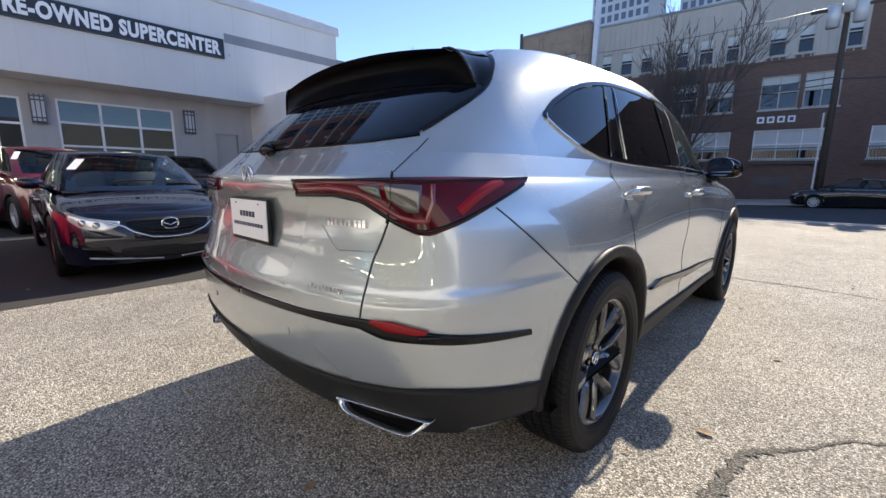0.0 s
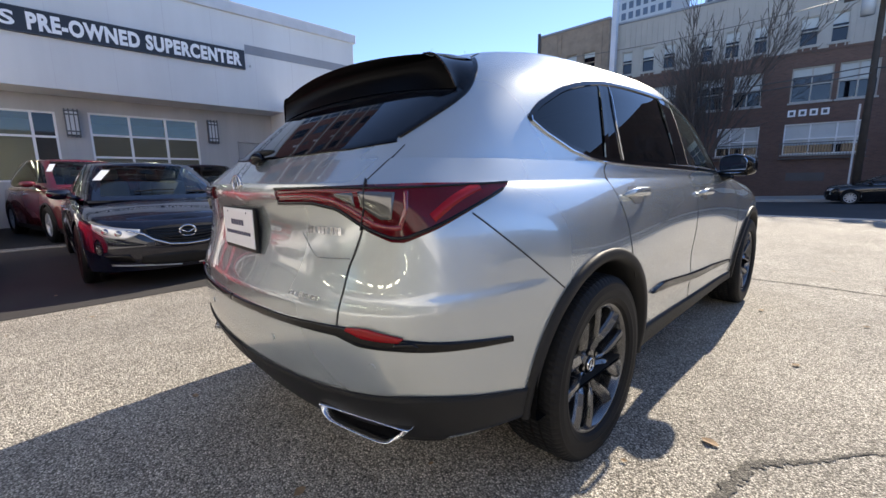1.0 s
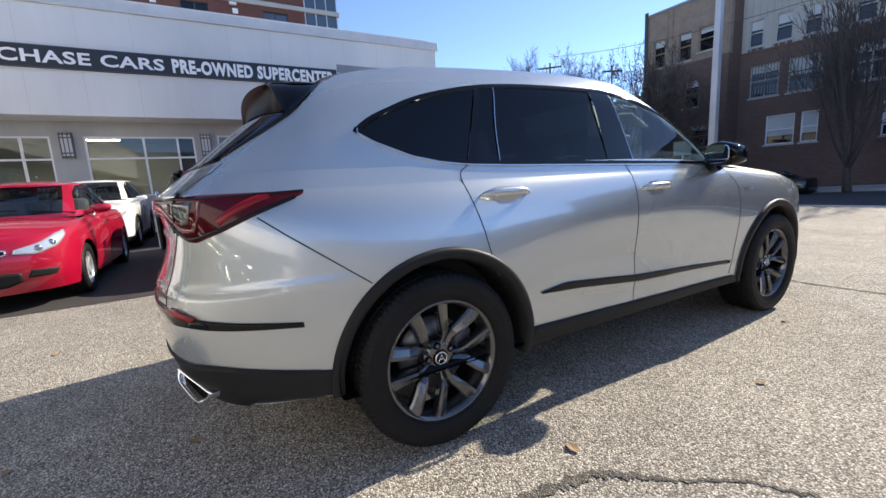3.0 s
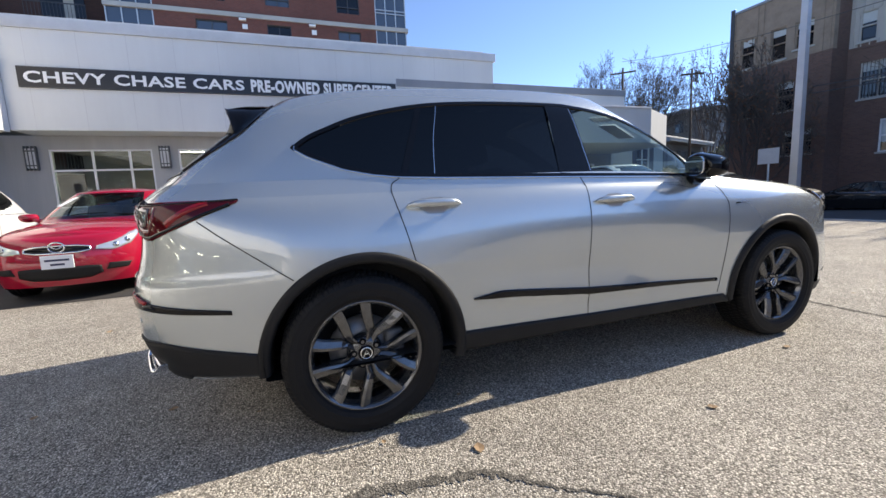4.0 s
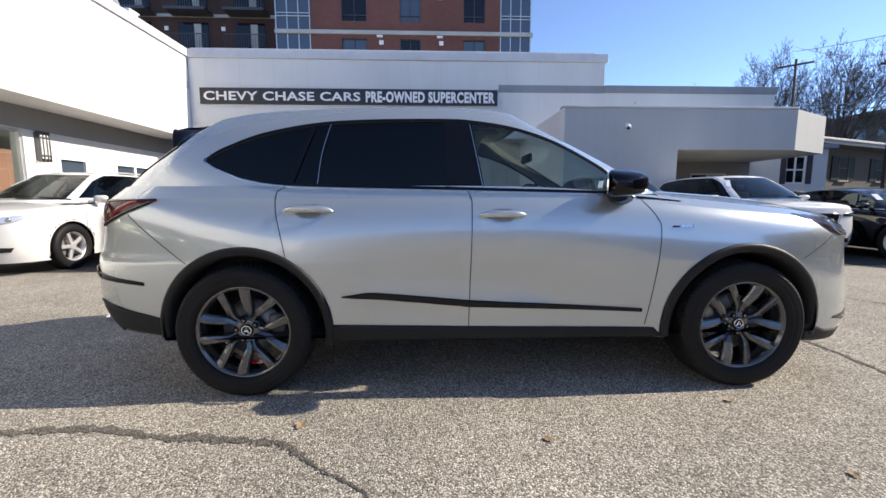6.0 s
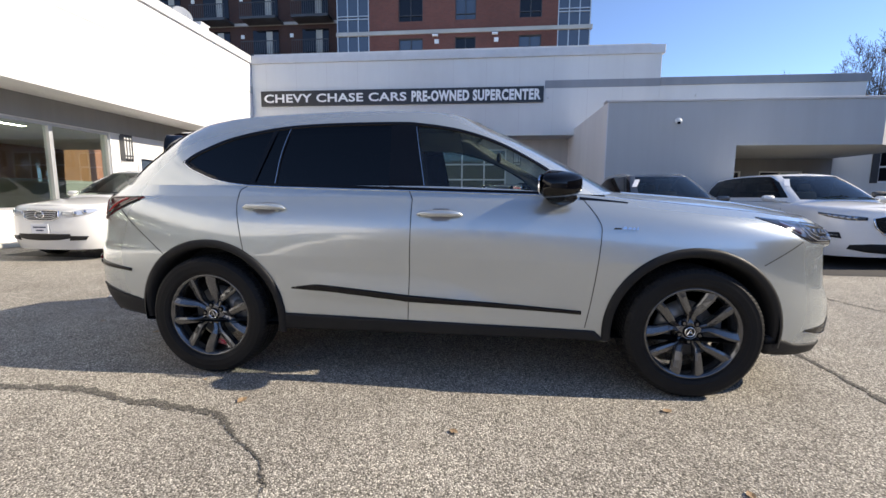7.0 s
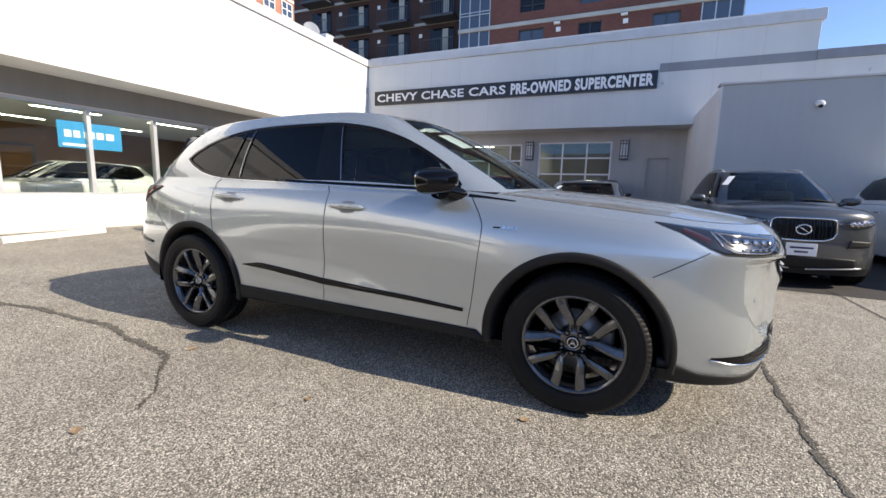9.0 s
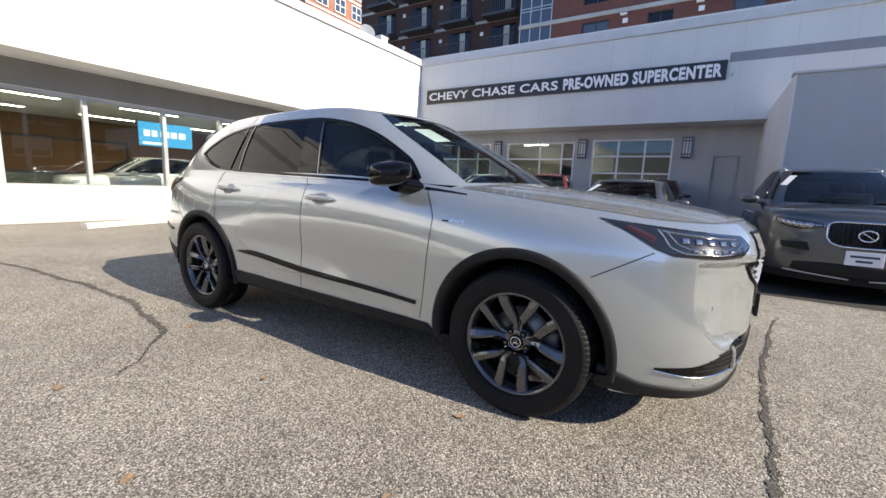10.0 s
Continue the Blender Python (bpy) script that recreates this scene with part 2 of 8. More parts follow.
M_AMBER = Mat("amber_reflector", (0.045, 0.010, 0.002), 0.06, 0.0, Coat_Weight=1.0).m


def brick_mat(name, a, b, mortar, row=0.075):
    m = Mat(name, a, 0.88)
    br = m.node("TexBrick", Scale=1.0)
    c = m.node("TexCoord")
    sep, comb = m.node("SeparateXYZ"), m.node("CombineXYZ")
    m.link(c.outputs["Object"], sep.inputs[0])
    m.link(m.math("ADD", sep.outputs[0], sep.outputs[1]), comb.inputs[0])
    m.link(sep.outputs[2], comb.inputs[1])
    m.link(comb.outputs[0], br.inputs["Vector"])
    br.inputs["Color1"].default_value, br.inputs["Color2"].default_value, br.inputs["Mortar"].default_value = (*a, 1), (*b, 1), (*mortar, 1)
    br.inputs["Brick Width"].default_value, br.inputs["Row Height"].default_value, br.inputs["Mortar Size"].default_value = row * 3, row, 0.006
    big = m.noise(0.25, 5, 0.6)
    col = m.mix(1.0, br.outputs["Color"], m.ramp(big, [(0.3, (0.8, 0.78, 0.77)), (0.7, (1.12, 1.1, 1.1))]), "MULTIPLY")
    m.color(col)
    m.bump(br.outputs["Fac"], 0.3, 0.006)
    return m.m


M_BRICK = brick_mat("brick_brown_red", (0.165, 0.09, 0.068), (0.12, 0.068, 0.054), (0.15, 0.12, 0.105))
M_BRICK2 = brick_mat("brick_tower_red", (0.19, 0.062, 0.046), (0.145, 0.05, 0.039), (0.14, 0.095, 0.08))
M_RUST = plain("stained_tan_cladding", (0.27, 0.20, 0.15), 0.75, spread=0.3, scale=1.6)
M_CORRUG = plain("pale_ribbed_cladding", (0.42, 0.38, 0.34), 0.6, spread=0.12, scale=0.7)

# ---- ground, road, kerbs ----
def sheet(x0, x1, y0, y1, z, nx=1, ny=1):
    bm = bmesh.new()
    V = [[bm.verts.new((x0 + (x1 - x0) * i / nx, y0 + (y1 - y0) * j / ny, z)) for i in range(nx + 1)] for j in range(ny + 1)]
    for j in range(ny):
        for i in range(nx):
            bm.faces.new((V[j][i], V[j][i + 1], V[j + 1][i + 1], V[j + 1][i]))
    return bm


def fall(x, y):
    """Height of the ground: level on the lot, falling to a street that drops westward."""
    t = min(1.0, max(0.0, (y - 11.6) / 6.4))
    return (-0.27 + 0.033 * min(6.0, max(-26.0, x))) * t * t * (3 - 2 * t)


def land(x0, x1, y0, y1, lift, skirt=0.0):
    """A sheet that follows the ground, with an optional step down along its near edge."""
    cuts = lambda a, b, marks: [a, *[v for v in marks if a < v < b], b]
    xs = cuts(x0, x1, [-100, -50, -26, -20, -14, -8, -2, 2, 6, 30, 100])
    ys = cuts(y0, y1, [-60, -20, 0, *[11.6 + 0.4 * k for k in range(17)], 25, 40, 100])
    bm = bmesh.new()
    V = [[bm.verts.new((x, y, fall(x, y) + lift)) for x in xs] for y in ys]
    if skirt:
        V.insert(0, [bm.verts.new((x, y0 - 0.01, fall(x, y0) + lift - skirt)) for x in xs])
    for a, b in zip(V, V[1:]):
        for k in range(len(xs) - 1):
            bm.faces.new((a[k], a[k + 1], b[k + 1], b[k]))
    return bm


structure("ground", land(-400, 400, -300, 500, 0), M_LOT, "coarse exposed-aggregate asphalt of the car lot", "ground")
structure("road", land(-300, 300, 13.5, 26.4, 0.006), M_ROAD, "dark asphalt street beyond the lot", "road")
structure("pavement", land(-300, 300, 26.4, 33.0, 0.13, 0.13), M_CONC, "concrete pavement along the brick building", "pavement")
structure("pavement_bays", sheet(-8.35, -3.3, -7.2, 11.6, 0.004), M_BAY, "smooth dark asphalt of the parking bays", "pavement")
structure("pavement_back_row", sheet(-13.7, -8.8, -7.2, 4.9, 0.004), M_BAY, "smooth dark asphalt before the service doors", "pavement")
structure("kerb", land(-300, 300, 13.15, 13.5, 0.03, 0.03), M_CURB, "pale concrete strip between lot and street", "kerb")


# ---- walls with openings ----
def wall_cells(a0, a1, z0, z1, openings):
    """Rectangles of a wall of that extent around openings (a, b, low, high)."""
    cuts = sorted({a0, a1, *[o[0] for o in openings], *[o[1] for o in openings]})
    out = []
    for a, b in zip(cuts, cuts[1:]):
        z = z0
        for o in sorted([o for o in openings if o[0] <= a + 1e-6 and o[1] >= b - 1e-6], key=lambda o: o[2]):
            if o[2] > z:
                out.append((a, b, z, o[2]))
            z = o[3]
        if z < z1:
            out.append((a, b, z, z1))
    return out


def wall_x(name, x0, x1, y0, y1, z0, z1, openings, mat, label):
    bm = bmesh.new()
    for a, b, lo, hi in wall_cells(y0, y1, z0, z1, openings):
        add_box(bm, x0, x1, a, b, lo, hi)
    return structure(name, bm, mat, label, "wall")


def wall_y(name, y0, y1, x0, x1, z0, z1, openings, mat, label):
    bm = bmesh.new()
    for a, b, lo, hi in wall_cells(x0, x1, z0, z1, openings):
        add_box(bm, a, b, y0, y1, lo, hi)
    return structure(name, bm, mat, label, "wall")


FX, LX = -12.6, -13.7          # sign fascia and recessed wall
FY, LY = -7.5, -8.6            # showroom fascia and recessed wall
SOFF, TOP = 3.42, 6.36
# sign side
structure("wall_sign_fascia", box(-14.2, FX, FY, 7.8, SOFF, TOP, 0.01), M_FASCIA, "pale grey stucco fascia over the service bays", "wall")
structure("trim_coping", box(-14.3, FX + 0.08, FY + 0.06, 7.88, TOP - 0.16, TOP + 0.14, 0.012), M_COPING, "grey metal coping along the parapet", "trim")
structure("trim_coping_upper", box(-14.25, FX - 0.12, FY + 0.06, 7.45, TOP + 0.14, TOP + 0.24, 0.01), M_COPING, "grey metal coping step", "trim")
structure("trim_band", box(FX - 0.2, FX + 0.012, 3.78, 7.8, 5.10, 5.37), M_STRIPE, "dark grey painted band beside the sign", "trim")
wall_x("wall_low_roof", -14.2, FX, 7.8, 14.5, -0.6, 5.12, [], M_FASCIA, "pale grey stucco wall of the lower wing")
structure("trim_low_roof", box(-14.3, FX + 0.05, 7.8, 14.55, 5.12, 5.39, 0.01), M_STRIPE, "dark grey metal edge of the lower roof", "trim")
WIN_X = [(-7.2, -4.45, 1.17, 3.0), (-3.7, -0.87, 1.17, 3.0), (-0.2, 2.5, 0.0, 3.05), (3.7, 4.4, 0.0, 2.47)]
wall_x("wall_sign_lower", -14.0, LX, LY, 7.8, 0, SOFF, WIN_X, M_GREY, "grey stucco wall with windows and service doors")
# showroom side
structure("wall_showroom_fascia", box(-12.6, 32, FY - 1.6, FY, SOFF - 0.06, TOP, 0.01), M_WHITE, "white stucco fascia of the showroom", "wall")
structure("trim_coping_showroom", box(-12.515, 32, FY - 1.7, FY + 0.06, TOP - 0.14, TOP + 0.14, 0.012), M_COPING, "pale coping along the showroom parapet", "trim")
WIN_Y = [(-7.25, 27.9, 0.77, 2.81), (-9.05, -8.15, 0.9, 2.28), (-12.9, -10.15, 0.9, 2.28)]
wall_y("wall_showroom_lower", LY - 0.3, LY, -13.7, 32, 0, SOFF - 0.06, WIN_Y, M_WHITE, "white stucco wall under the showroom windows")
# flat strip whose darker grey stands for the shaded slanted soffit
structure("trim_soffit_band", box(-13.7, 32, LY + 0.003, LY + 0.03, 2.83, SOFF - 0.06), M_BAND, "grey band in place of the shaded soffit over the showroom windows", "trim")
structure("roof_sign", box(-40, -14.2, -30, 14.5, 4.9, 5.1), M_CONC, "flat roof behind the parapet", "roof")
structure("roof_showroom", box(-12.6, 32, -16, FY - 1.6, 3.5, 3.7), M_CONC, "flat roof over the showroom", "roof")
# wall and ceiling colour lowered so that it stands for the bay's dim light
M_WORKSHOP = plain("workshop_wall_dimmed", (0.22, 0.20, 0.17), 0.8)
wall_x("wall_service_back", -20.0, -19.8, LY, 7.8, 0, SOFF, [], M_WORKSHOP, "back wall of the service bay, coloured dark for the dim interior")
wall_y("wall_service_partition", -0.62, -0.52, -19.8, -14.0, 0, SOFF, [], M_WORKSHOP, "partition inside the service building, coloured dark for the dim interior")
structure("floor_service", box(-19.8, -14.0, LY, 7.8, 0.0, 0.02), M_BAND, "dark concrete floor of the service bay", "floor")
structure("ceiling_service", box(-20.0, -14.2, LY, 7.8, SOFF, SOFF + 0.1), M_WORKSHOP, "grey ceiling of the service bay, coloured dark for the dim interior", "ceiling")
structure("floor_showroom", box(-12.0, 32, -16, LY - 0.3, 0.0, 0.02), M_CONC, "pale polished showroom floor", "floor")
M_TAN = plain("tan_wall", (0.23, 0.115, 0.055), 0.7)
wall_y("wall_showroom_back", -16.2, -16.0, -13.7, 32, 0, 3.5, [], M_TAN, "warm tan back wall of the showroom")
structure("trim_showroom_dado", box(-13.7, 32, -15.997, -15.95, 0.02, 1.72), plain("grey_green_panel", (0.24, 0.27, 0.245), 0.6), "grey-green lower panel of the back wall", "trim")
structure("ceiling_showroom", box(-12.6, 32, -16, LY - 0.3, 2.98, 3.08), M_WHITE, "white showroom ceiling", "ceiling")

# projecting block and canopy
wall_x("wall_block_front", -8.72, -8.42, 4.93, 8.22, 0, 3.66, [], M_BLOCK, "smooth blue-grey stucco wall of the projecting block")
wall_y("wall_block_side", 4.93, 5.2, -14.0, -8.72, 0, 3.66, [], M_WHITE, "white stucco side wall of the block")
wall_y("wall_block_facing", 4.9, 4.93, -14.0, -8.42, 0, 3.66, [], M_WHITE, "white stucco facing on the side of the block")
bm = bmesh.new()
ring = [(-8.42, 8.22), (-8.42, 11.68), (-9.4, 13.5), (-12.6, 13.5), (-12.6, 8.22)]
lo, hi = [bm.verts.new((*p, 2.53)) for p in ring], [bm.verts.new((*p, 3.66)) for p in ring]
bm.faces.new(lo[::-1]), bm.faces.new(hi)
for i in range(5):
    bm.faces.new((lo[i], lo[(i + 1) % 5], hi[(i + 1) % 5], hi[i]))
structure("canopy", bm, M_BLOCK, "blue-grey stucco canopy over the drive-in entrance", "canopy")
structure("roof_block", box(-12.6, -8.72, 5.2, 8.22, 3.5, 3.6), M_CONC, "flat roof of the projecting block", "roof")
structure("trim_block", box(-8.7, -8.38, 4.86, 11.68, 3.66, 3.72, 0.01), M_COPING, "pale metal edge of the canopy roof", "trim")

# low plain block, unseen, added behind the walk to close the lot in reflections
structure("wall_east_added", box(32, 42, -45, 36, -0.5, 6.5), M_WHITE, "unseen plain pale stucco wall added to close the lot in reflections", "wall")

# panel joints in the stucco and the painted band of the showroom fascia
for k in range(12):
    y = -6.9 + 1.22 * k
    for z0, z1 in ((SOFF + 0.02, 4.58), (5.19, TOP - 0.01)) if y < 3.7 else ((SOFF + 0.02, 5.08), (5.39, TOP - 0.01)):
        structure("trim_joint_" + chr(97 + k) + ("l" if z0 < 4 else "u"), box(FX - 0.01, FX + 0.0015, y - 0.006, y + 0.006, z0, z1), M_COPING, "thin vertical stucco joint", "joint")
structure("trim_band_showroom", box(-12.58, 32, FY - 0.2, FY + 0.006, 5.10, 5.37), M_BLOCK, "grey painted band along the showroom fascia", "trim")

# ---- the silver sport utility vehicle: surfaces ----
def bspline_rows(P, n, first=None, last=None):
    """Uniform cubic B-spline along axis 0 of P (k, ..., 3); first and last: mirror ends across x = 0."""
    P = np.asarray(P, float)
    flip = np.array([-1, 1, 1])
    a = P[1] * flip if first == "mirror" else 2 * P[0] - P[1]
    b = P[-2] * flip if last == "mirror" else 2 * P[-1] - P[-2]
    Q = np.concatenate([a[None], P, b[None]])
    out = []
    for i in range(n):
        u = i / (n - 1) * (len(P) - 1)
        k = min(int(u), len(P) - 2)
        f = u - k
        w = ((1 - f) ** 3, 3 * f ** 3 - 6 * f * f + 4, -3 * f ** 3 + 3 * f * f + 3 * f + 1, f ** 3)
        out.append(sum(wi * Q[k + j] for j, wi in enumerate(w)) / 6)
    return np.array(out)


def station(xs, ys, zs):
    n = len(zs)
    xs = xs if isinstance(xs, list) else [xs] * n
    ys = ys if isinstance(ys, list) else [ys] * n
    return [(x, y, z) for x, y, z in zip(xs, ys, zs)]


ZL = [0.31, 0.40, 0.55, 0.66, 0.77, 0.89, 1.00, 1.085, 1.125, 1.195]
ZR = [0.36, 0.44] + ZL[2:]
ZF = [0.25, 0.36] + ZL[2:6]
ZM = ZL[:6]
TUB = [
    station(0.0, [-0.94, -1.0, -1.04, -1.045, -1.035, -0.975, -0.962, -1.0, -0.988, -0.90], ZR),
    station(0.33, [-0.93, -0.99, -1.025, -1.03, -1.02, -0.965, -0.952, -0.985, -0.973, -0.885], ZR),
    station([0.62, 0.62, 0.62, 0.62, 0.62, 0.62, 0.62, 0.62, 0.61, 0.60], [-0.88, -0.94, -0.975, -0.98, -0.97, -0.93, -0.915, -0.935, -0.918, -0.83], ZR),
    station([0.79, 0.80, 0.80, 0.80, 0.795, 0.79, 0.785, 0.775, 0.755, 0.73], [-0.80, -0.86, -0.898, -0.902, -0.895, -0.865, -0.845, -0.83, -0.808, -0.72], ZR),
    station([0.875, 0.89, 0.893, 0.894, 0.892, 0.877, 0.862, 0.838, 0.81, 0.775], [-0.66, -0.70, -0.73, -0.735, -0.73, -0.705, -0.69, -0.67, -0.652, -0.59], ZR),
    station([0.915, 0.928, 0.935, 0.937, 0.934, 0.924, 0.908, 0.878, 0.846, 0.812], -0.50, ZR),
    station([0.935, 0.955, 0.965, 0.968, 0.966, 0.956, 0.936, 0.898, 0.862, 0.828], -0.25, ZL),
    station([0.945, 0.965, 0.98, 0.988, 0.986, 0.972, 0.947, 0.905, 0.87, 0.84], 0.05, ZL),
    station([0.94, 0.955, 0.965, 0.972, 0.972, 0.962, 0.942, 0.906, 0.876, 0.852], 0.45, ZL),
    station([0.935, 0.945, 0.935, 0.938, 0.950, 0.957, 0.943, 0.914, 0.888, 0.862], 0.95, ZL),
    station([0.935, 0.945, 0.930, 0.934, 0.948, 0.957, 0.944, 0.916, 0.891, 0.865], 1.60, ZL),
    station([0.93, 0.938, 0.942, 0.950, 0.957, 0.956, 0.94, 0.912, 0.887, 0.860], 2.10, ZM + [0.99, 1.07, 1.11, 1.165]),
    station([0.94, 0.955, 0.966, 0.975, 0.977, 0.968, 0.948, 0.918, 0.885, 0.825], 2.50, ZM + [0.98, 1.045, 1.085, 1.13]),
    station([0.945, 0.967, 0.982, 0.99, 0.989, 0.975, 0.953, 0.925, 0.888, 0.82], 2.89, ZF + [0.965, 1.015, 1.05, 1.09]),
    station([0.93, 0.95, 0.962, 0.967, 0.963, 0.952, 0.935, 0.91, 0.87, 0.80], 3.25, ZF + [0.94, 0.985, 1.02, 1.055]),
    station([0.87, 0.90, 0.91, 0.905, 0.89, 0.88, 0.868, 0.845, 0.805, 0.745], [3.50, 3.52, 3.53, 3.53, 3.53, 3.525, 3.51, 3.50, 3.48, 3.46], ZF + [0.92, 0.965, 1.00, 1.03]),
    station([0.75, 0.79, 0.78, 0.745, 0.73, 0.72, 0.71, 0.69, 0.66, 0.62], [3.70, 3.74, 3.75, 3.735, 3.745, 3.75, 3.735, 3.72, 3.69, 3.65], ZF + [0.91, 0.955, 0.985, 1.015]),
    station(0.45, [3.83, 3.87, 3.88, 3.87, 3.89, 3.90, 3.885, 3.865, 3.83, 3.78], ZF + [0.91, 0.955, 0.99, 1.025]),
    station(0.0, [3.86, 3.90, 3.91, 3.915, 3.935, 3.94, 3.925, 3.91, 3.875, 3.82], ZF + [0.91, 0.96, 1.0, 1.04]),
]
def creased(col):
    """Extra control points that sharpen the bumper crease and the shoulder line."""
    c = [np.array(p, float) for p in col]
    out = c[:4]
    for k in (4, 8):
        out += [c[k] + (c[k - 1] - c[k]) * 0.14, c[k], c[k] + (c[k + 1] - c[k]) * 0.12]
        out += c[5:8] if k == 4 else c[9:]
    return out


TUB = [creased(c) for c in TUB]
NU, NV = 400, 90
_r = bspline_rows(np.array(TUB), NU, "mirror", "mirror")
TUBG = bspline_rows(_r.transpose(1, 0, 2), NV).transpose(1, 0, 2)


def ease(a, b, v):
    t = min(1.0, max(0.0, (v - a) / (b - a)))
    return t * t * (3 - 2 * t)


for _row in TUBG:
    for _p in _row:
        _x, _y, _z = _p
        if _y > 3.3:
            # pocket beside the grille
            ex = np.interp(_z, [0.48, 0.545, 0.595, 0.65, 0.84], [0.70, 0.775, 0.805, 0.818, 0.811])
            _p[1] -= 0.045 * ease(0.0, 0.04, ex - _x) * ease(0.0, 0.028, 0.873 - _z) * ease(0.47, 0.53, _z) * ease(0.44, 0.58, _x)
        elif 0.5 < _y < 2.3:
            # facet over the door blade
            zb = np.interp(_y, [0.6, 1.26, 2.27], [0.575, 0.525, 0.475])
            zf = np.interp(_y, [0.6, 1.28, 1.5, 1.8, 2.2], [0.685, 0.662, 0.632, 0.515, 0.48])
            rise = 0.012 * min(1.0, (zf - zb) / 0.09) * ease(0.5, 0.75, _y)
            _p[0] += rise * (min(1.0, max(0.0, (zf - _z) / max(zf - zb, 0.02))) if _z > zb else ease(zb - 0.07, zb - 0.01, _z))
        elif _y < -0.25:
            # ledge over the rear bumper's crease
            k = 0.003 * ease(0.795, 0.82, _z) * (1 - ease(0.83, 1.08, _z)) * ease(0.28, 0.45, -_y) * ease(0.45, 0.66, _x)
            _d = np.array([_x - 0.35, _y + 0.35])
            _p[:2] -= k * _d / max(np.linalg.norm(_d), 1e-6)

GH = [
    [(0, -0.90, 1.195), (0, -0.80, 1.285), (0, -0.68, 1.38), (0, -0.56, 1.47), (0, -0.45, 1.55), (0, -0.33, 1.615)],
    [(0.33, -0.885, 1.195), (0.33, -0.785, 1.285), (0.33, -0.665, 1.38), (0.33, -0.545, 1.47), (0.33, -0.43, 1.55), (0.32, -0.31, 1.612)],
    [(0.61, -0.82, 1.195), (0.62, -0.73, 1.275), (0.625, -0.62, 1.36), (0.62, -0.51, 1.445), (0.61, -0.40, 1.525), (0.55, -0.27, 1.60)],
    [(0.745, -0.68, 1.195), (0.74, -0.59, 1.27), (0.725, -0.50, 1.35), (0.70, -0.405, 1.435), (0.665, -0.32, 1.515), (0.585, -0.20, 1.61)],
    [(0.805, -0.45, 1.195), (0.79, -0.39, 1.27), (0.765, -0.33, 1.35), (0.735, -0.26, 1.435), (0.695, -0.18, 1.525), (0.60, -0.07, 1.63)],
    [(0.838, 0.0, 1.193), (0.815, 0.0, 1.275), (0.788, 0.01, 1.36), (0.757, 0.02, 1.45), (0.717, 0.05, 1.545), (0.615, 0.10, 1.652)],
    [(0.855, 0.5, 1.19), (0.828, 0.5, 1.28), (0.80, 0.5, 1.37), (0.77, 0.5, 1.465), (0.73, 0.5, 1.57), (0.63, 0.5, 1.67)],
    [(0.863, 1.1, 1.18), (0.836, 1.08, 1.275), (0.807, 1.06, 1.375), (0.777, 1.04, 1.475), (0.737, 1.02, 1.585), (0.64, 1.0, 1.68)],
    [(0.862, 1.7, 1.175), (0.835, 1.65, 1.275), (0.806, 1.59, 1.375), (0.776, 1.52, 1.475), (0.735, 1.44, 1.572), (0.64, 1.35, 1.672)],
    [(0.855, 2.12, 1.16), (0.826, 2.03, 1.25), (0.797, 1.93, 1.345), (0.768, 1.82, 1.44), (0.728, 1.70, 1.53), (0.635, 1.55, 1.645)],
    [(0.795, 2.42, 1.145), (0.775, 2.28, 1.235), (0.75, 2.12, 1.325), (0.722, 1.96, 1.415), (0.685, 1.79, 1.505), (0.595, 1.60, 1.628)],
    [(0.52, 2.60, 1.155), (0.51, 2.44, 1.25), (0.50, 2.26, 1.35), (0.48, 2.08, 1.445), (0.46, 1.89, 1.54), (0.41, 1.67, 1.642)],
    [(0, 2.68, 1.165), (0, 2.52, 1.26), (0, 2.34, 1.36), (0, 2.15, 1.46), (0, 1.95, 1.555), (0, 1.70, 1.655)],
]
NGU, NGV = 240, 50
_r = bspline_rows(np.array(GH), NGU, "mirror", "mirror")
GHG = bspline_rows(_r.transpose(1, 0, 2), NGV).transpose(1, 0, 2)


def cap(edge, crown, n, power=2.0):
    """Rows from edge points to the centreline, bulging."""
    rows = []
    for i, e in enumerate(edge):
        c = crown(i / (len(edge) - 1), e)
        rows.append([np.array([e[0] * (1 - s), e[1] + (c[1] - e[1]) * (1 - (1 - s) ** 2), e[2] + (c[2] - e[2]) * (1 - (1 - s) ** power)]) for s in [k / (n - 1) for k in range(n)]])
    return np.array(rows)


def roof_z(y):
    return np.interp(y, [-0.4, -0.2, 0.2, 0.6, 1.1, 1.5, 1.75], [1.615, 1.648, 1.684, 1.70, 1.705, 1.688, 1.655])


_e = GHG[:, -1]
ROOFG = cap(_e, lambda t, e: (0, e[1], max(roof_z(e[1]), e[2])), 26)


def hood_z(y):
    return np.interp(y, [2.4, 2.7, 3.0, 3.3, 3.6, 3.8], [1.185, 1.165, 1.145, 1.115, 1.07, 1.035])


_i0 = min(range(NU), key=lambda i: abs(TUBG[i, -1, 1] - 2.40) + (0 if TUBG[i, -1, 1] > 2 else 9))
_e = TUBG[_i0:, -1]
HOODG = cap(_e, lambda t, e: (0, e[1] + 0.10 * (1 - t) * e[0], max(hood_z(e[1]), e[2])), 30, 3.0)


def mirror_grid(G):
    return G * np.array([-1, 1, 1])


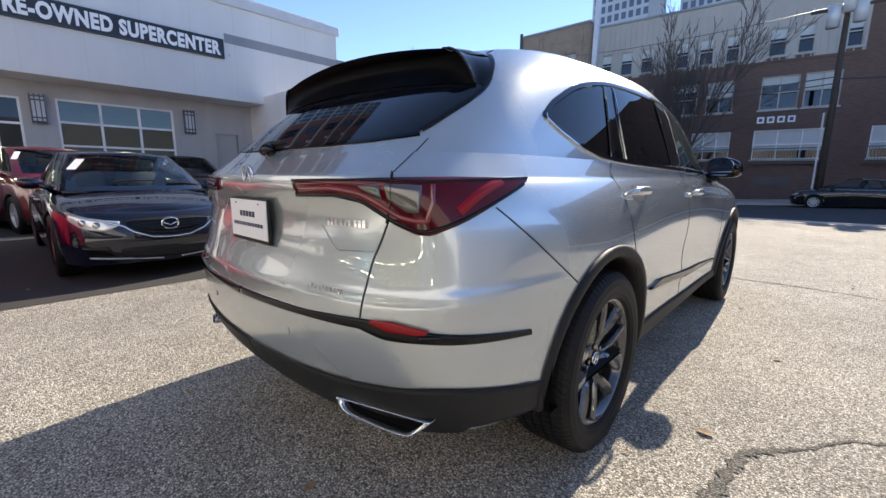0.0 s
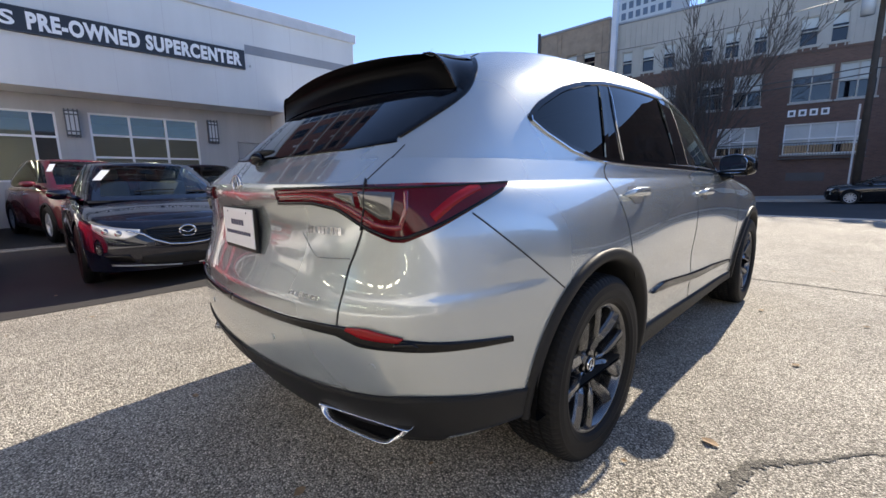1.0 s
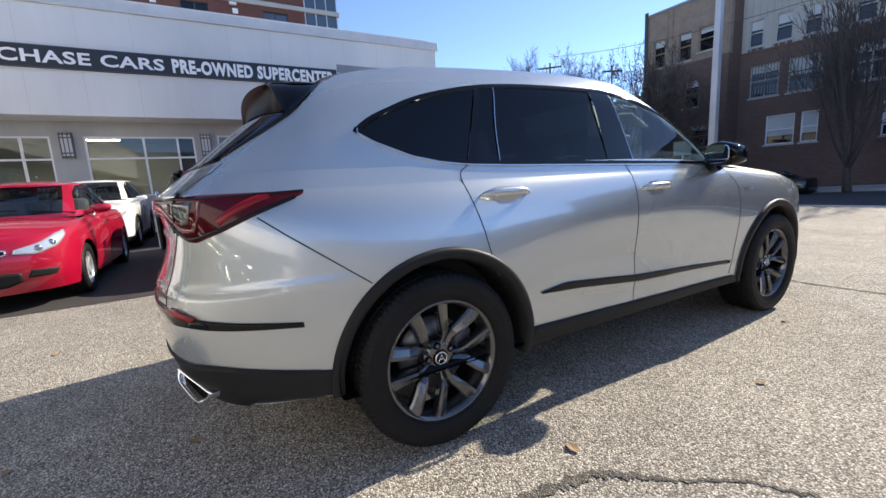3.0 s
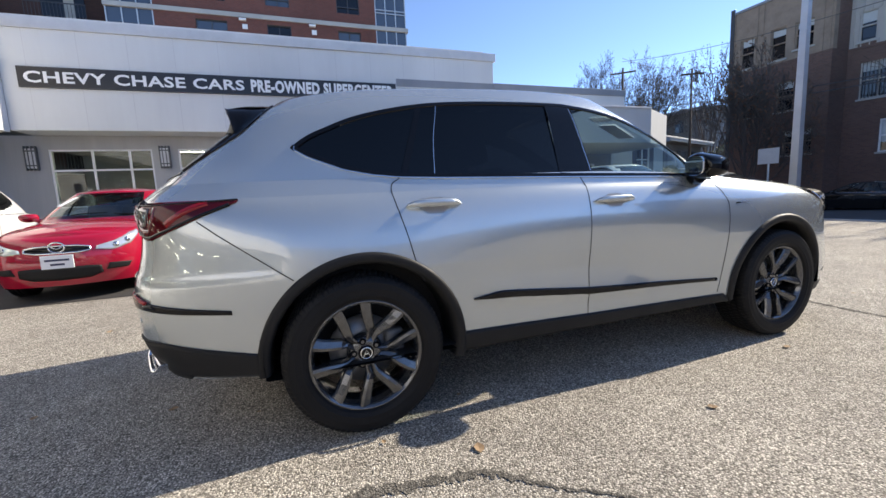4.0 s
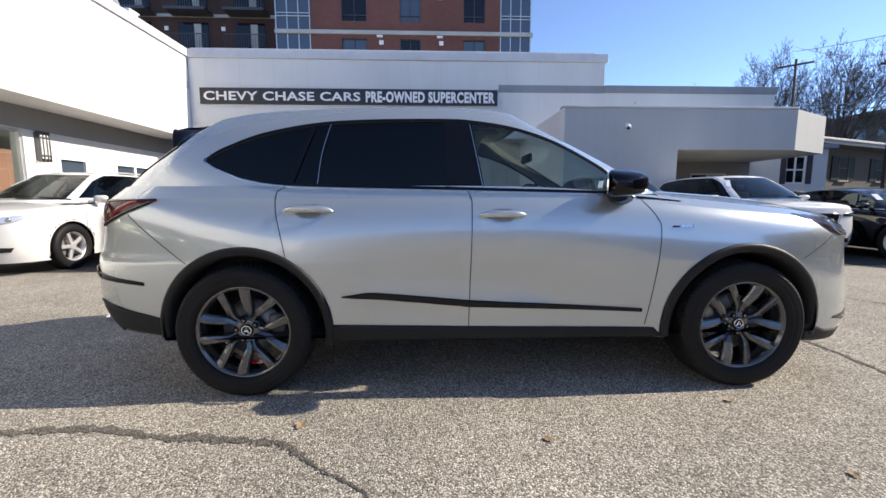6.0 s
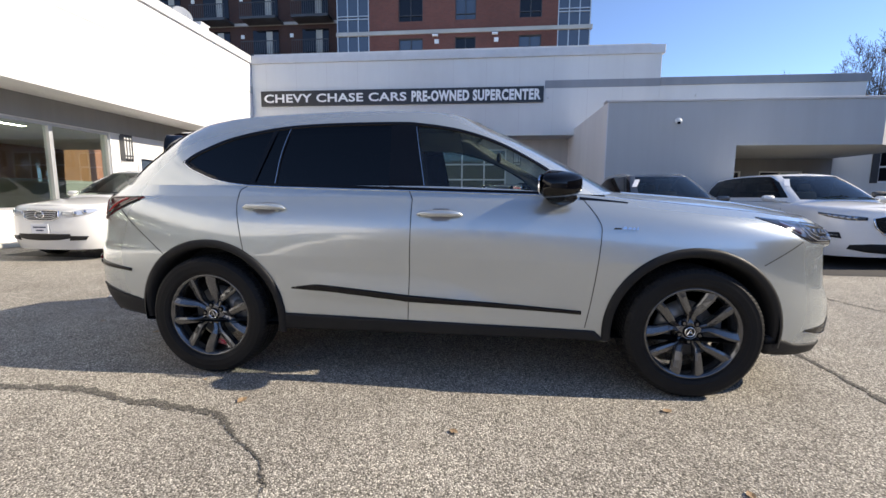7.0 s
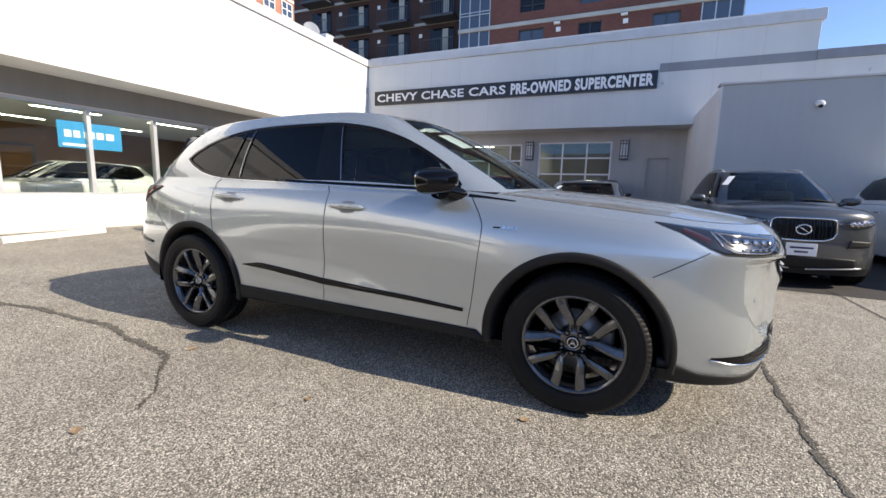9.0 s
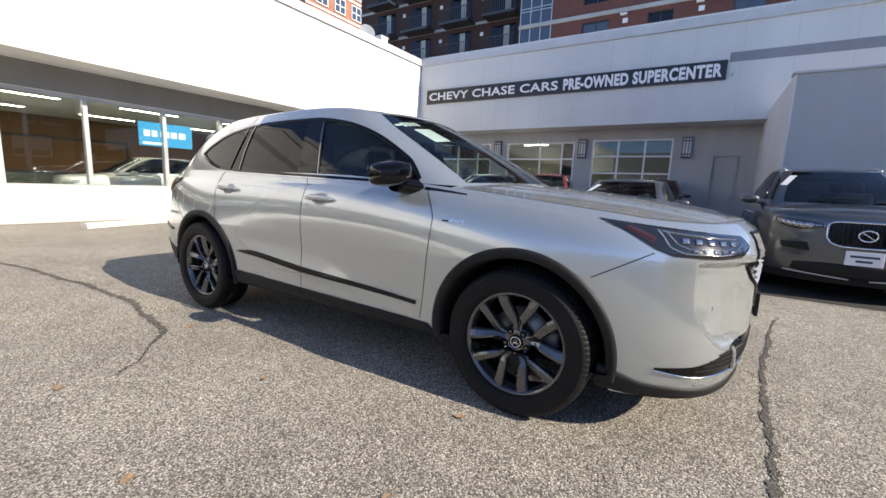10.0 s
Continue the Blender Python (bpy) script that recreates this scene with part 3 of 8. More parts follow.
def surface_mesh(grids):
    """One welded bmesh over grids of points and their mirror images; face layers hold the grid's number and the place in it."""
    bm = bmesh.new()
    lg, lu, lv = (bm.faces.layers.int.new(n) for n in "guv")
    for gi, G in enumerate(grids):
        for s in (1, -1):
            V = [[bm.verts.new((s * p[0], p[1], p[2])) for p in r] for r in G]
            for u, (a, b) in enumerate(zip(V, V[1:])):
                for v in range(len(a) - 1):
                    f = (a[v], a[v + 1], b[v + 1], b[v])
                    face = bm.faces.new(f if s < 0 else f[::-1])
                    face[lg], face[lu], face[lv] = gi, u, v
    bmesh.ops.remove_doubles(bm, verts=bm.verts, dist=0.0004)
    bmesh.ops.recalc_face_normals(bm, faces=bm.faces)
    return bm


from mathutils.bvhtree import BVHTree

SKIN = surface_mesh([TUBG, GHG, ROOFG, HOODG])
SKIN.normal_update()
TREE = BVHTree.FromBMesh(SKIN)


def cast(origin, way):
    loc, nor, _, _ = TREE.ray_cast(Vector(origin), Vector(way).normalized())
    if loc is None:
        loc, nor, _, _ = TREE.find_nearest(Vector(origin) + Vector(way).normalized() * 1.0)
    if nor.dot(Vector(way)) > 0:
        nor = -nor
    return loc, nor


def side(p):
    """The place on the flank at (y, z)."""
    return cast((2.0, p[0], p[1]), (-1, 0, 0))


def round_rear(p):
    """The place on the rear corner nearest to p, along a ray from inside."""
    c = Vector((0.35, -0.35, p[2]))
    if p[0] < 0.35:
        return cast((p[0], -3, p[2]), (0, 1, 0))
    d = Vector((p[0] - c.x, p[1] - c.y, 0)).normalized()
    return cast(c + d * 3, -d)


def round_front(p):
    c = Vector((0.35, 3.2, p[2]))
    if p[0] < 0.35:
        return cast((p[0], 6, p[2]), (0, -1, 0))
    d = Vector((p[0] - c.x, p[1] - c.y, 0)).normalized()
    return cast(c + d * 3, -d)


def above(p):
    return cast((p[0], p[1], 4), (0, 0, -1))


def flip(bm, s):
    if s < 0:
        bmesh.ops.scale(bm, vec=(-1, 1, 1), verts=bm.verts)
        bmesh.ops.reverse_faces(bm, faces=bm.faces)
    return bm


def ribbon(hits, width, lift, s=1, edge=0.25, closed=False):
    """A raised strip along places on the skin; hits: (place, normal)."""
    rows, n = [], len(hits)
    for i, (p, nor) in enumerate(hits):
        a = hits[(i - 1) % n if closed else max(i - 1, 0)][0]
        b = hits[(i + 1) % n if closed else min(i + 1, n - 1)][0]
        across = nor.cross(b - a).normalized()
        w = width[i] if isinstance(width, (list, tuple)) else width
        rows.append([p + across * (w * f) + nor * h for f, h in ((-0.5, -0.002), (-0.5 + edge * 0.5, lift), (0.5 - edge * 0.5, lift), (0.5, -0.002))])
    if closed:
        rows.append(rows[0])
    bm = grid_bm(rows)
    bmesh.ops.recalc_face_normals(bm, faces=bm.faces)
    if bm.faces and sum(f.normal.dot(hits[0][1]) for f in bm.faces) < 0:
        bmesh.ops.reverse_faces(bm, faces=bm.faces)
    return flip(bm, s)


def patch(low, high, proj, n=24, m=6, lift=0.004, skirt=0.006, s=1, smooth_n=True):
    """A plate on the skin, ruled between two edge curves that proj carries onto it."""
    A, B = polyline(low, n), polyline(high, n)
    rows = []
    for a, b in zip(A, B):
        r = []
        for k in range(m):
            p, nor = proj(a + (b - a) * k / (m - 1))
            r.append(p + nor * lift)
        rows.append(r)
    if skirt:
        for i, r in enumerate(rows):
            pa, na = proj(A[i])
            pb, nb = proj(B[i])
            rows[i] = [pa + na * (lift - skirt)] + r + [pb + nb * (lift - skirt)]
        d0, d1 = proj(A[0])[1] * skirt, proj(A[-1])[1] * skirt
        rows = [[p - d0 for p in rows[0]]] + rows + [[p - d1 for p in rows[-1]]]
    bm = grid_bm(rows)
    bmesh.ops.remove_doubles(bm, verts=bm.verts, dist=0.0003)
    bmesh.ops.recalc_face_normals(bm, faces=bm.faces)
    mid = proj((A[n // 2] + B[n // 2]) / 2)[1]
    if sum(f.normal.dot(mid) for f in bm.faces) < 0:
        bmesh.ops.reverse_faces(bm, faces=bm.faces)
    return flip(bm, s)


HERO = thing("sport_utility_vehicle", "clean metallic silver sport utility vehicle with dark grey alloy wheels", "car")
# side window outline
LOW = [(-0.247, 1.34), (-0.18, 1.298), (-0.03, 1.238), (0.1, 1.21), (0.23, 1.195), (0.449, 1.186), (1.258, 1.167), (2.08, 1.146), (2.19, 1.17)]
UP = [(-0.247, 1.345), (-0.19, 1.39), (-0.11, 1.431), (0.082, 1.505), (0.375, 1.565), (0.677, 1.588), (1.141, 1.594), (1.317, 1.584), (1.567, 1.541), (1.809, 1.458), (2.045, 1.33), (2.122, 1.268), (2.19, 1.19)]


def z_of(curve, y):
    return float(np.interp(y, [p[0] for p in curve], [p[1] for p in curve]))


def lerp_line(y0, z0, y1, z1, z):
    return y0 + (y1 - y0) * (z - z0) / (z1 - z0)


GW = [(0.985, 0.42), (0.93, 0.47), (0.85, 0.53), (0.78, 0.49), (0.70, 0.38), (0.61, 0.27)]


def grille_half(z):
    return float(np.interp(-z, [-p[0] for p in GW], [p[1] for p in GW]))


PILLAR = [(-0.315, 1.565), (-0.345, 1.535), (-0.40, 1.48), (-0.46, 1.423), (-0.53, 1.375), (-0.62, 1.32), (-0.715, 1.26)]


def rear_sill(x):
    return float(np.interp(abs(x), [0, 0.3, 0.5, 0.6, 0.66, 0.70], [1.217, 1.221, 1.231, 1.244, 1.258, 1.275]))


def behind_pillar(c, w, d):
    """True on the tailgate window, grown by d."""
    y = np.interp(-c.z, [-p[1] for p in PILLAR], [p[0] for p in PILLAR])
    return w < 0.80 + d and c.y < y - 0.004 + d and c.z > rear_sill(c.x) + 0.004 - d


def panel_of(c, g, u, v):
    """Which panel a bit of the skin belongs to; None: cut away."""
    x, y, z = abs(c.x), c.y, c.z
    if g == 2:
        return "roof"
    if g in (0, 3) and y > 3.6 and 0.63 < z < 0.975 and x < grille_half(z) - 0.012:
        return None
    for wy in (0.0, 2.891):
        if x > 0.55 and math.hypot(y - wy, z - 0.378) < 0.465 and g == 0:
            return None
    if g == 1:
        st = u / (NGU - 1) * 12
        w = v / (NGV - 1)
        if st > 10.25 and 0.04 < w < 0.97:
            return None
        if st < 4 and behind_pillar(c, w, 0.0):
            return None
        if -0.23 < y < 2.17 and 3.2 < st < 10 and z_of(LOW, y) + 0.008 < z < z_of(UP, y) - 0.008:
            return None
        if st < 2.55:
            return "tailgate"
        return "body"
    if g == 3:
        return "hood"
    if y < -0.45 and x < np.interp(z, [0.70, 0.74, 0.89, 1.0, 1.13, 1.25], [0.615, 0.62, 0.63, 0.675, 0.656, 0.65]) and z > 0.715:
        return "tailgate"
    if y < -0.2 and z < lerp_line(1.03, -0.64, 0.78, -0.312, y):
        return "rear_bumper"
    if y > 3.1 and (z < lerp_line(0.781, 3.247, 0.90, 3.463, y) if y < 3.47 else z < 0.93):
        return "front_bumper"
    if 0.19 < y < 2.38 and z < 1.18 and 0.37 < z:
        yb = np.interp(z, [0.33, 0.735, 1.116, 1.167], [1.265, 1.278, 1.288, 1.264])
        yr = np.interp(z, [0.33, 0.763, 0.899, 1.132, 1.192], [0.5, 0.263, 0.231, 0.181, 0.23])
        yf = np.interp(z, [0.385, 0.568, 0.911, 1.006, 1.121], [2.304, 2.333, 2.369, 2.357, 2.28])
        if yr < y < yb:
            return "rear_door"
        if yb < y < yf:
            return "front_door"
    return "body"


def split_skin():
    """Panels as meshes of their own that keep the whole skin's normals."""
    lg, lu, lv = (SKIN.faces.layers.int.get(n) for n in "guv")
    SKIN.verts.index_update()
    groups = {}
    for f in SKIN.faces:
        c = f.calc_center_median()
        name = panel_of(c, f[lg], f[lu], f[lv])
        if name:
            if name.endswith("door"):
                name = (name, 1 if c.x > 0 else -1)
            groups.setdefault(name, []).append(f)
    for name, faces in groups.items():
        label = {"hood": "silver engine hood", "tailgate": "silver tailgate", "body": "silver body shell"}.get(name, "")
        name = name[0] if isinstance(name, tuple) else name
        ids = {}
        for f in faces:
            for v in f.verts:
                ids.setdefault(v, len(ids))
        me = bpy.data.meshes.new(name)
        me.from_pydata([tuple(v.co) for v in ids], [], [[ids[v] for v in f.verts] for f in faces])
        me.polygons.foreach_set("use_smooth", [True] * len(me.polygons))
        me.normals_split_custom_set_from_vertices([tuple(v.normal) for v in ids])
        me.materials.append(M_SILVER)
        ob = new(name, me)
        ob.parent = HERO
        tagged(ob, label)


def skin_faces(name, test, mat, label, lift=0.0):
    """Glass and other pieces that follow the skin over a block of its grid."""
    lg, lu, lv = (SKIN.faces.layers.int.get(n) for n in "guv")
    ids, quads = {}, []
    for f in SKIN.faces:
        if test(f.calc_center_median(), f[lg], f[lu], f[lv]):
            quads.append([ids.setdefault(v, len(ids)) for v in f.verts])
    me = bpy.data.meshes.new(name)
    me.from_pydata([tuple(v.co + v.normal * lift) for v in ids], [], quads)
    me.polygons.foreach_set("use_smooth", [True] * len(me.polygons))
    me.normals_split_custom_set_from_vertices([tuple(v.normal) for v in ids])
    me.materials.append(mat)
    ob = new(name, me)
    ob.parent = HERO
    return tagged(ob, label)


split_skin()
skin_faces("windshield", lambda c, g, u, v: g == 1 and u / (NGU - 1) * 12 > 10.22 and 0.03 < v / (NGV - 1) < 0.98, M_TINT, "clear windshield", -0.003)
skin_faces("rear_window", lambda c, g, u, v: g == 1 and u / (NGU - 1) * 12 < 4 and behind_pillar(c, v / (NGV - 1), 0.014), M_DARKGLASS, "black tailgate window", -0.002)

GLASS_RUNS = [("quarter_window", (-0.225, 0.235), (-0.225, 0.372), M_PRIVACY), ("rear_door_window", (0.262, 1.145), (0.395, 1.135), M_PRIVACY), ("front_door_window", (1.352, 2.13), (1.286, 2.13), M_TINT)]


def _terms(y, z):
    return [1.0, y, y * y, z, y * z, z * z]


_at = [(y, z_of(LOW, y) + (z_of(UP, y) - z_of(LOW, y)) * f) for y in np.linspace(-0.1, 2.0, 24) for f in (0.1, 0.35, 0.65, 0.9)]
_fit = np.linalg.lstsq(np.array([_terms(*q) for q in _at]), np.array([side(q)[0].x for q in _at]), rcond=None)[0]


def pane_of(p):
    """The side glass as one even sweep, never outside the skin."""
    y, z = p[0], p[1]
    x = min(float(np.dot(_fit, _terms(y, z))), side(p)[0].x + 0.004)
    nor = Vector((1.0, -(_fit[1] + 2 * _fit[2] * y + _fit[4] * z), -(_fit[3] + _fit[4] * y + 2 * _fit[5] * z))).normalized()
    return Vector((x, y, z)), nor


def window_patch(b, t, mat, name, lift, s, label="", inset=0.0):
    n = 40
    lo = [(b[0] + (b[1] - b[0]) * i / (n - 1),) for i in range(n)]
    hi = [(t[0] + (t[1] - t[0]) * i / (n - 1),) for i in range(n)]
    lo = [(y, z_of(LOW, y) + inset) for (y,) in lo]
    hi = [(y, max(z_of(UP, y) - inset, z_of(LOW, y) + inset + 0.002)) for (y,) in hi]
    return part(name, patch(lo, hi, pane_of if mat is not M_GLOSSBLK else side, n, 12, lift, 0, s), mat, HERO, label, True)


def track(pts, proj, n=40, smooth=True):
    """Places along a line that proj carries onto the skin."""
    return [proj(p) for p in (spline(pts, n) if smooth else polyline(pts, n))]


def inset_curve(curve, d):
    return [(y, z + d) for y, z in curve]


for s in (1, -1):
    for name, b, t, mat in GLASS_RUNS:
        window_patch(b, t, mat, name, -0.005, s, "dark privacy glass" if mat is M_PRIVACY else "lightly tinted glass")
    # gloss black pillars between the panes
    window_patch((0.232, 0.268), (0.368, 0.40), M_GLOSSBLK, "pillar_trim", 0.002, s)
    window_patch((1.14, 1.357), (1.13, 1.29), M_GLOSSBLK, "pillar_trim", 0.002, s, "gloss black door pillar trim")
    lo = [p for p in LOW if p[0] < 2.2]
    part("window_trim", ribbon(track([(y, z + 0.010) for y, z in lo], side, 80, False), 0.024, 0.005, s), M_GLOSSBLK, HERO, "gloss black lower window trim")
    part("window_trim", ribbon(track([(y, z - 0.010) for y, z in UP], side, 90), 0.026, 0.004, s), M_GLOSSBLK, HERO, "gloss black upper window trim")
    part("belt_moulding", ribbon(track([(y, z - 0.003) for y, z in [(-0.235, 1.352)] + lo[:8]], side, 90, False), 0.006, 0.008, s), M_CHROME, HERO, "thin bright belt moulding")
    for a, b in (((0.479, 1.556), (0.416, 1.203)), ((1.293, 1.559), (1.362, 1.178))):
        mid = ((a[0] + b[0]) / 2 - (0.012 if a[0] < 1 else 0.0), (a[1] + b[1]) / 2)
        part("window_channel", ribbon(track([a, mid, b], side, 20), 0.010, 0.001, s), M_GLOSSBLK, HERO)
        part("window_channel", ribbon(track([(a[0] - 0.006, a[1]), (mid[0] - 0.006, mid[1]), (b[0] - 0.006, b[1])], side, 20), 0.004, 0.003, s), M_CHROME, HERO, "thin bright glass channel")
    # panel gaps
    gaps = [[(0.23, 1.192), (0.181, 1.132), (0.231, 0.899), (0.263, 0.763), (0.29, 0.70)], [(1.264, 1.167), (1.288, 1.116), (1.278, 0.735), (1.265, 0.33)],
            [(2.28, 1.121), (2.357, 1.006), (2.369, 0.911), (2.333, 0.568), (2.304, 0.385)], [(-0.645, 1.037), (-0.565, 0.973), (-0.312, 0.782), (-0.29, 0.766)], [(3.463, 0.90), (3.247, 0.781), (3.23, 0.772)]]
    for gpts in gaps:
        part("panel_gap", ribbon(track(gpts, side, 30, len(gpts) > 4), 0.006, 0.0012, s), M_SEAM, HERO)
    # lower door blade, sill and arches
    part("door_blade", patch([(0.548, 0.571), (0.75, 0.56), (1.264, 0.509), (2.278, 0.467)], [(0.552, 0.578), (0.70, 0.60), (0.80, 0.592), (1.264, 0.546), (2.278, 0.486)], side, 40, 6, 0.012, 0.014, s), M_GLOSSBLK, HERO, "gloss black blade on the lower doors", True)
    part("sill_cladding", patch([(0.44, 0.312), (1.265, 0.312), (2.42, 0.312)], [(0.49, 0.412), (1.265, 0.39), (2.36, 0.368)], side, 40, 6, 0.010, 0.03, s), M_BLACKPL, HERO, "matt black sill cladding", True)
    for wy, r0, r1, a0, a1 in ((0.015, 0.438, 0.484, -11, 184), (2.885, 0.438, 0.487, -9, 188)):
        rows = []
        for i in range(61):
            a = radians(a0 + (a1 - a0) * i / 60)
            ci, si = math.cos(a), math.sin(a)
            row = []
            po, no = side((wy + r1 * ci, max(0.378 + r1 * si, 0.315)))
            for f, h in ((1.0, -0.004), (1.0, 0.010), (0.75, 0.017), (0.3, 0.017), (0.0, 0.012), (-0.25, -0.04), (-0.25, -0.25)):
                r = r0 + (r1 - r0) * max(f, -0.25)
                row.append((po.x + h, wy + r * ci, 0.378 + r * si))
            rows.append(row)
        bm = grid_bm(rows)
        bmesh.ops.recalc_face_normals(bm, faces=bm.faces)
        if sum(f.normal.x for f in bm.faces) < 0:
            bmesh.ops.reverse_faces(bm, faces=bm.faces)
        part("arch_cladding", flip(bm, s), M_BLACKPL, HERO, "matt black wheel arch cladding", True)
        bm = bmesh.new()
        add_cyl(bm, (0.36, wy, 0.40), (0.955, wy, 0.40), 0.458, seg=48, cap=False)
        for v in bm.verts:
            v.co.z = max(v.co.z, 0.335)
        bmesh.ops.reverse_faces(bm, faces=bm.faces)
        bm.faces.new([bm.verts.new((0.42, wy + 0.46 * math.cos(a), max(0.335, 0.40 + 0.46 * math.sin(a)))) for a in [2 * math.pi * k / 48 for k in range(48)]])
        part("wheel_well", flip(bm, s), M_CAVITY, HERO, "black wheel well liner")
    # door handles
    for y0, y1, z in ((0.235, 0.515, 1.052), (1.318, 1.592, 1.026)):
        p0, n0 = side(((y0 + y1) / 2, z))
        L = y1 - y0
        rows = []
        for i in range(25):
            f = i / 24
            q, nn = side((y0 + L * f, z))
            half = 0.019 * (max(0.0, 1 - abs(2 * f - 1) ** 3.2)) ** 0.5 + 0.001
            out = 0.006 + 0.030 * (1 - abs(2 * f - 1) ** 4)
            cx = q + nn * out
            rows.append([cx + Vector((math.cos(a) * 0.010, 0, math.sin(a) * half)) for a in [2 * math.pi * k / 12 for k in range(12)]])
        bm = grid_bm(rows, True)
        bmesh.ops.recalc_face_normals(bm, faces=bm.faces)
        part("door_handle", flip(bm, s), M_SILVER, HERO, "silver pull handle", True)
        # recess drawn flat: its shade is put into a darker silver
        ym = y0 + L * 0.52
        part("handle_recess", patch([(ym - 0.075, z - 0.008), (ym - 0.04, z - 0.036), (ym + 0.04, z - 0.036), (ym + 0.075, z - 0.008)], [(ym - 0.075, z + 0.008), (ym - 0.04, z + 0.038), (ym + 0.04, z + 0.038), (ym + 0.075, z + 0.008)], side, 16, 5, 0.0015, 0, s), plain("handle_recess_shade" + str(s) + str(y0), (0.20, 0.20, 0.205), 0.35, 0.7, spread=0.05), HERO, "flat darker silver patch for the shade in the handle recess", True)
    # fender badge, drawn as plain strokes
    for y0, y1, z0, z1 in ((2.432, 2.475, 0.958, 0.966), (2.480, 2.504, 0.958, 0.974), (2.508, 2.528, 0.958, 0.970), (2.532, 2.548, 0.958, 0.970), (2.554, 2.566, 0.956, 0.974)):
        part("badge_stroke", patch([(y0, z0), (y1, z0)], [(y0 + 0.008, z1), (y1, z1)], side, 4, 3, 0.003, 0.004, s), M_GLOSSBLK if y0 < 2.45 else M_BADGE, HERO)

# ---- rear ----
TAIL_T = [(0.312, -0.968, 1.108), (0.505, -0.935, 1.112), (0.672, -0.865, 1.117), (0.776, -0.747, 1.119), (0.852, -0.482, 1.117)]
TAIL_B = [(0.330, -0.968, 1.062), (0.505, -0.942, 1.066), (0.60, -0.917, 1.05), (0.691, -0.883, 0.992), (0.749, -0.852, 0.966), (0.778, -0.83, 0.964), (0.825, -0.753, 0.998), (0.854, -0.637, 1.049), (0.858, -0.49, 1.108)]
M_TAILDARK = Mat("dark_red_lamp", (0.075, 0.002, 0.005), 0.05, 0.0, Specular_IOR_Level=0.35).m
M_TAILRED = Mat("bright_red_lamp", (0.26, 0.004, 0.008), 0.2, 0.0, Specular_IOR_Level=0.2, Coat_Weight=0.4, Coat_Roughness=0.02).m
M_LAMPCLEAR = Mat("reversing_lamp_clear", (0.12, 0.115, 0.105), 0.12, 0.4, Coat_Weight=1.0, Coat_Roughness=0.02).m


def tail_pt(f, g):
    """A place on the lamp: f along it, g from its lower to its upper edge."""
    a = np.array([np.interp(f, np.linspace(0, 1, len(_tb)), [p[k] for p in _tb]) for k in range(3)])
    b = np.array([np.interp(f, np.linspace(0, 1, len(_tt)), [p[k] for p in _tt]) for k in range(3)])
    return a + (b - a) * g


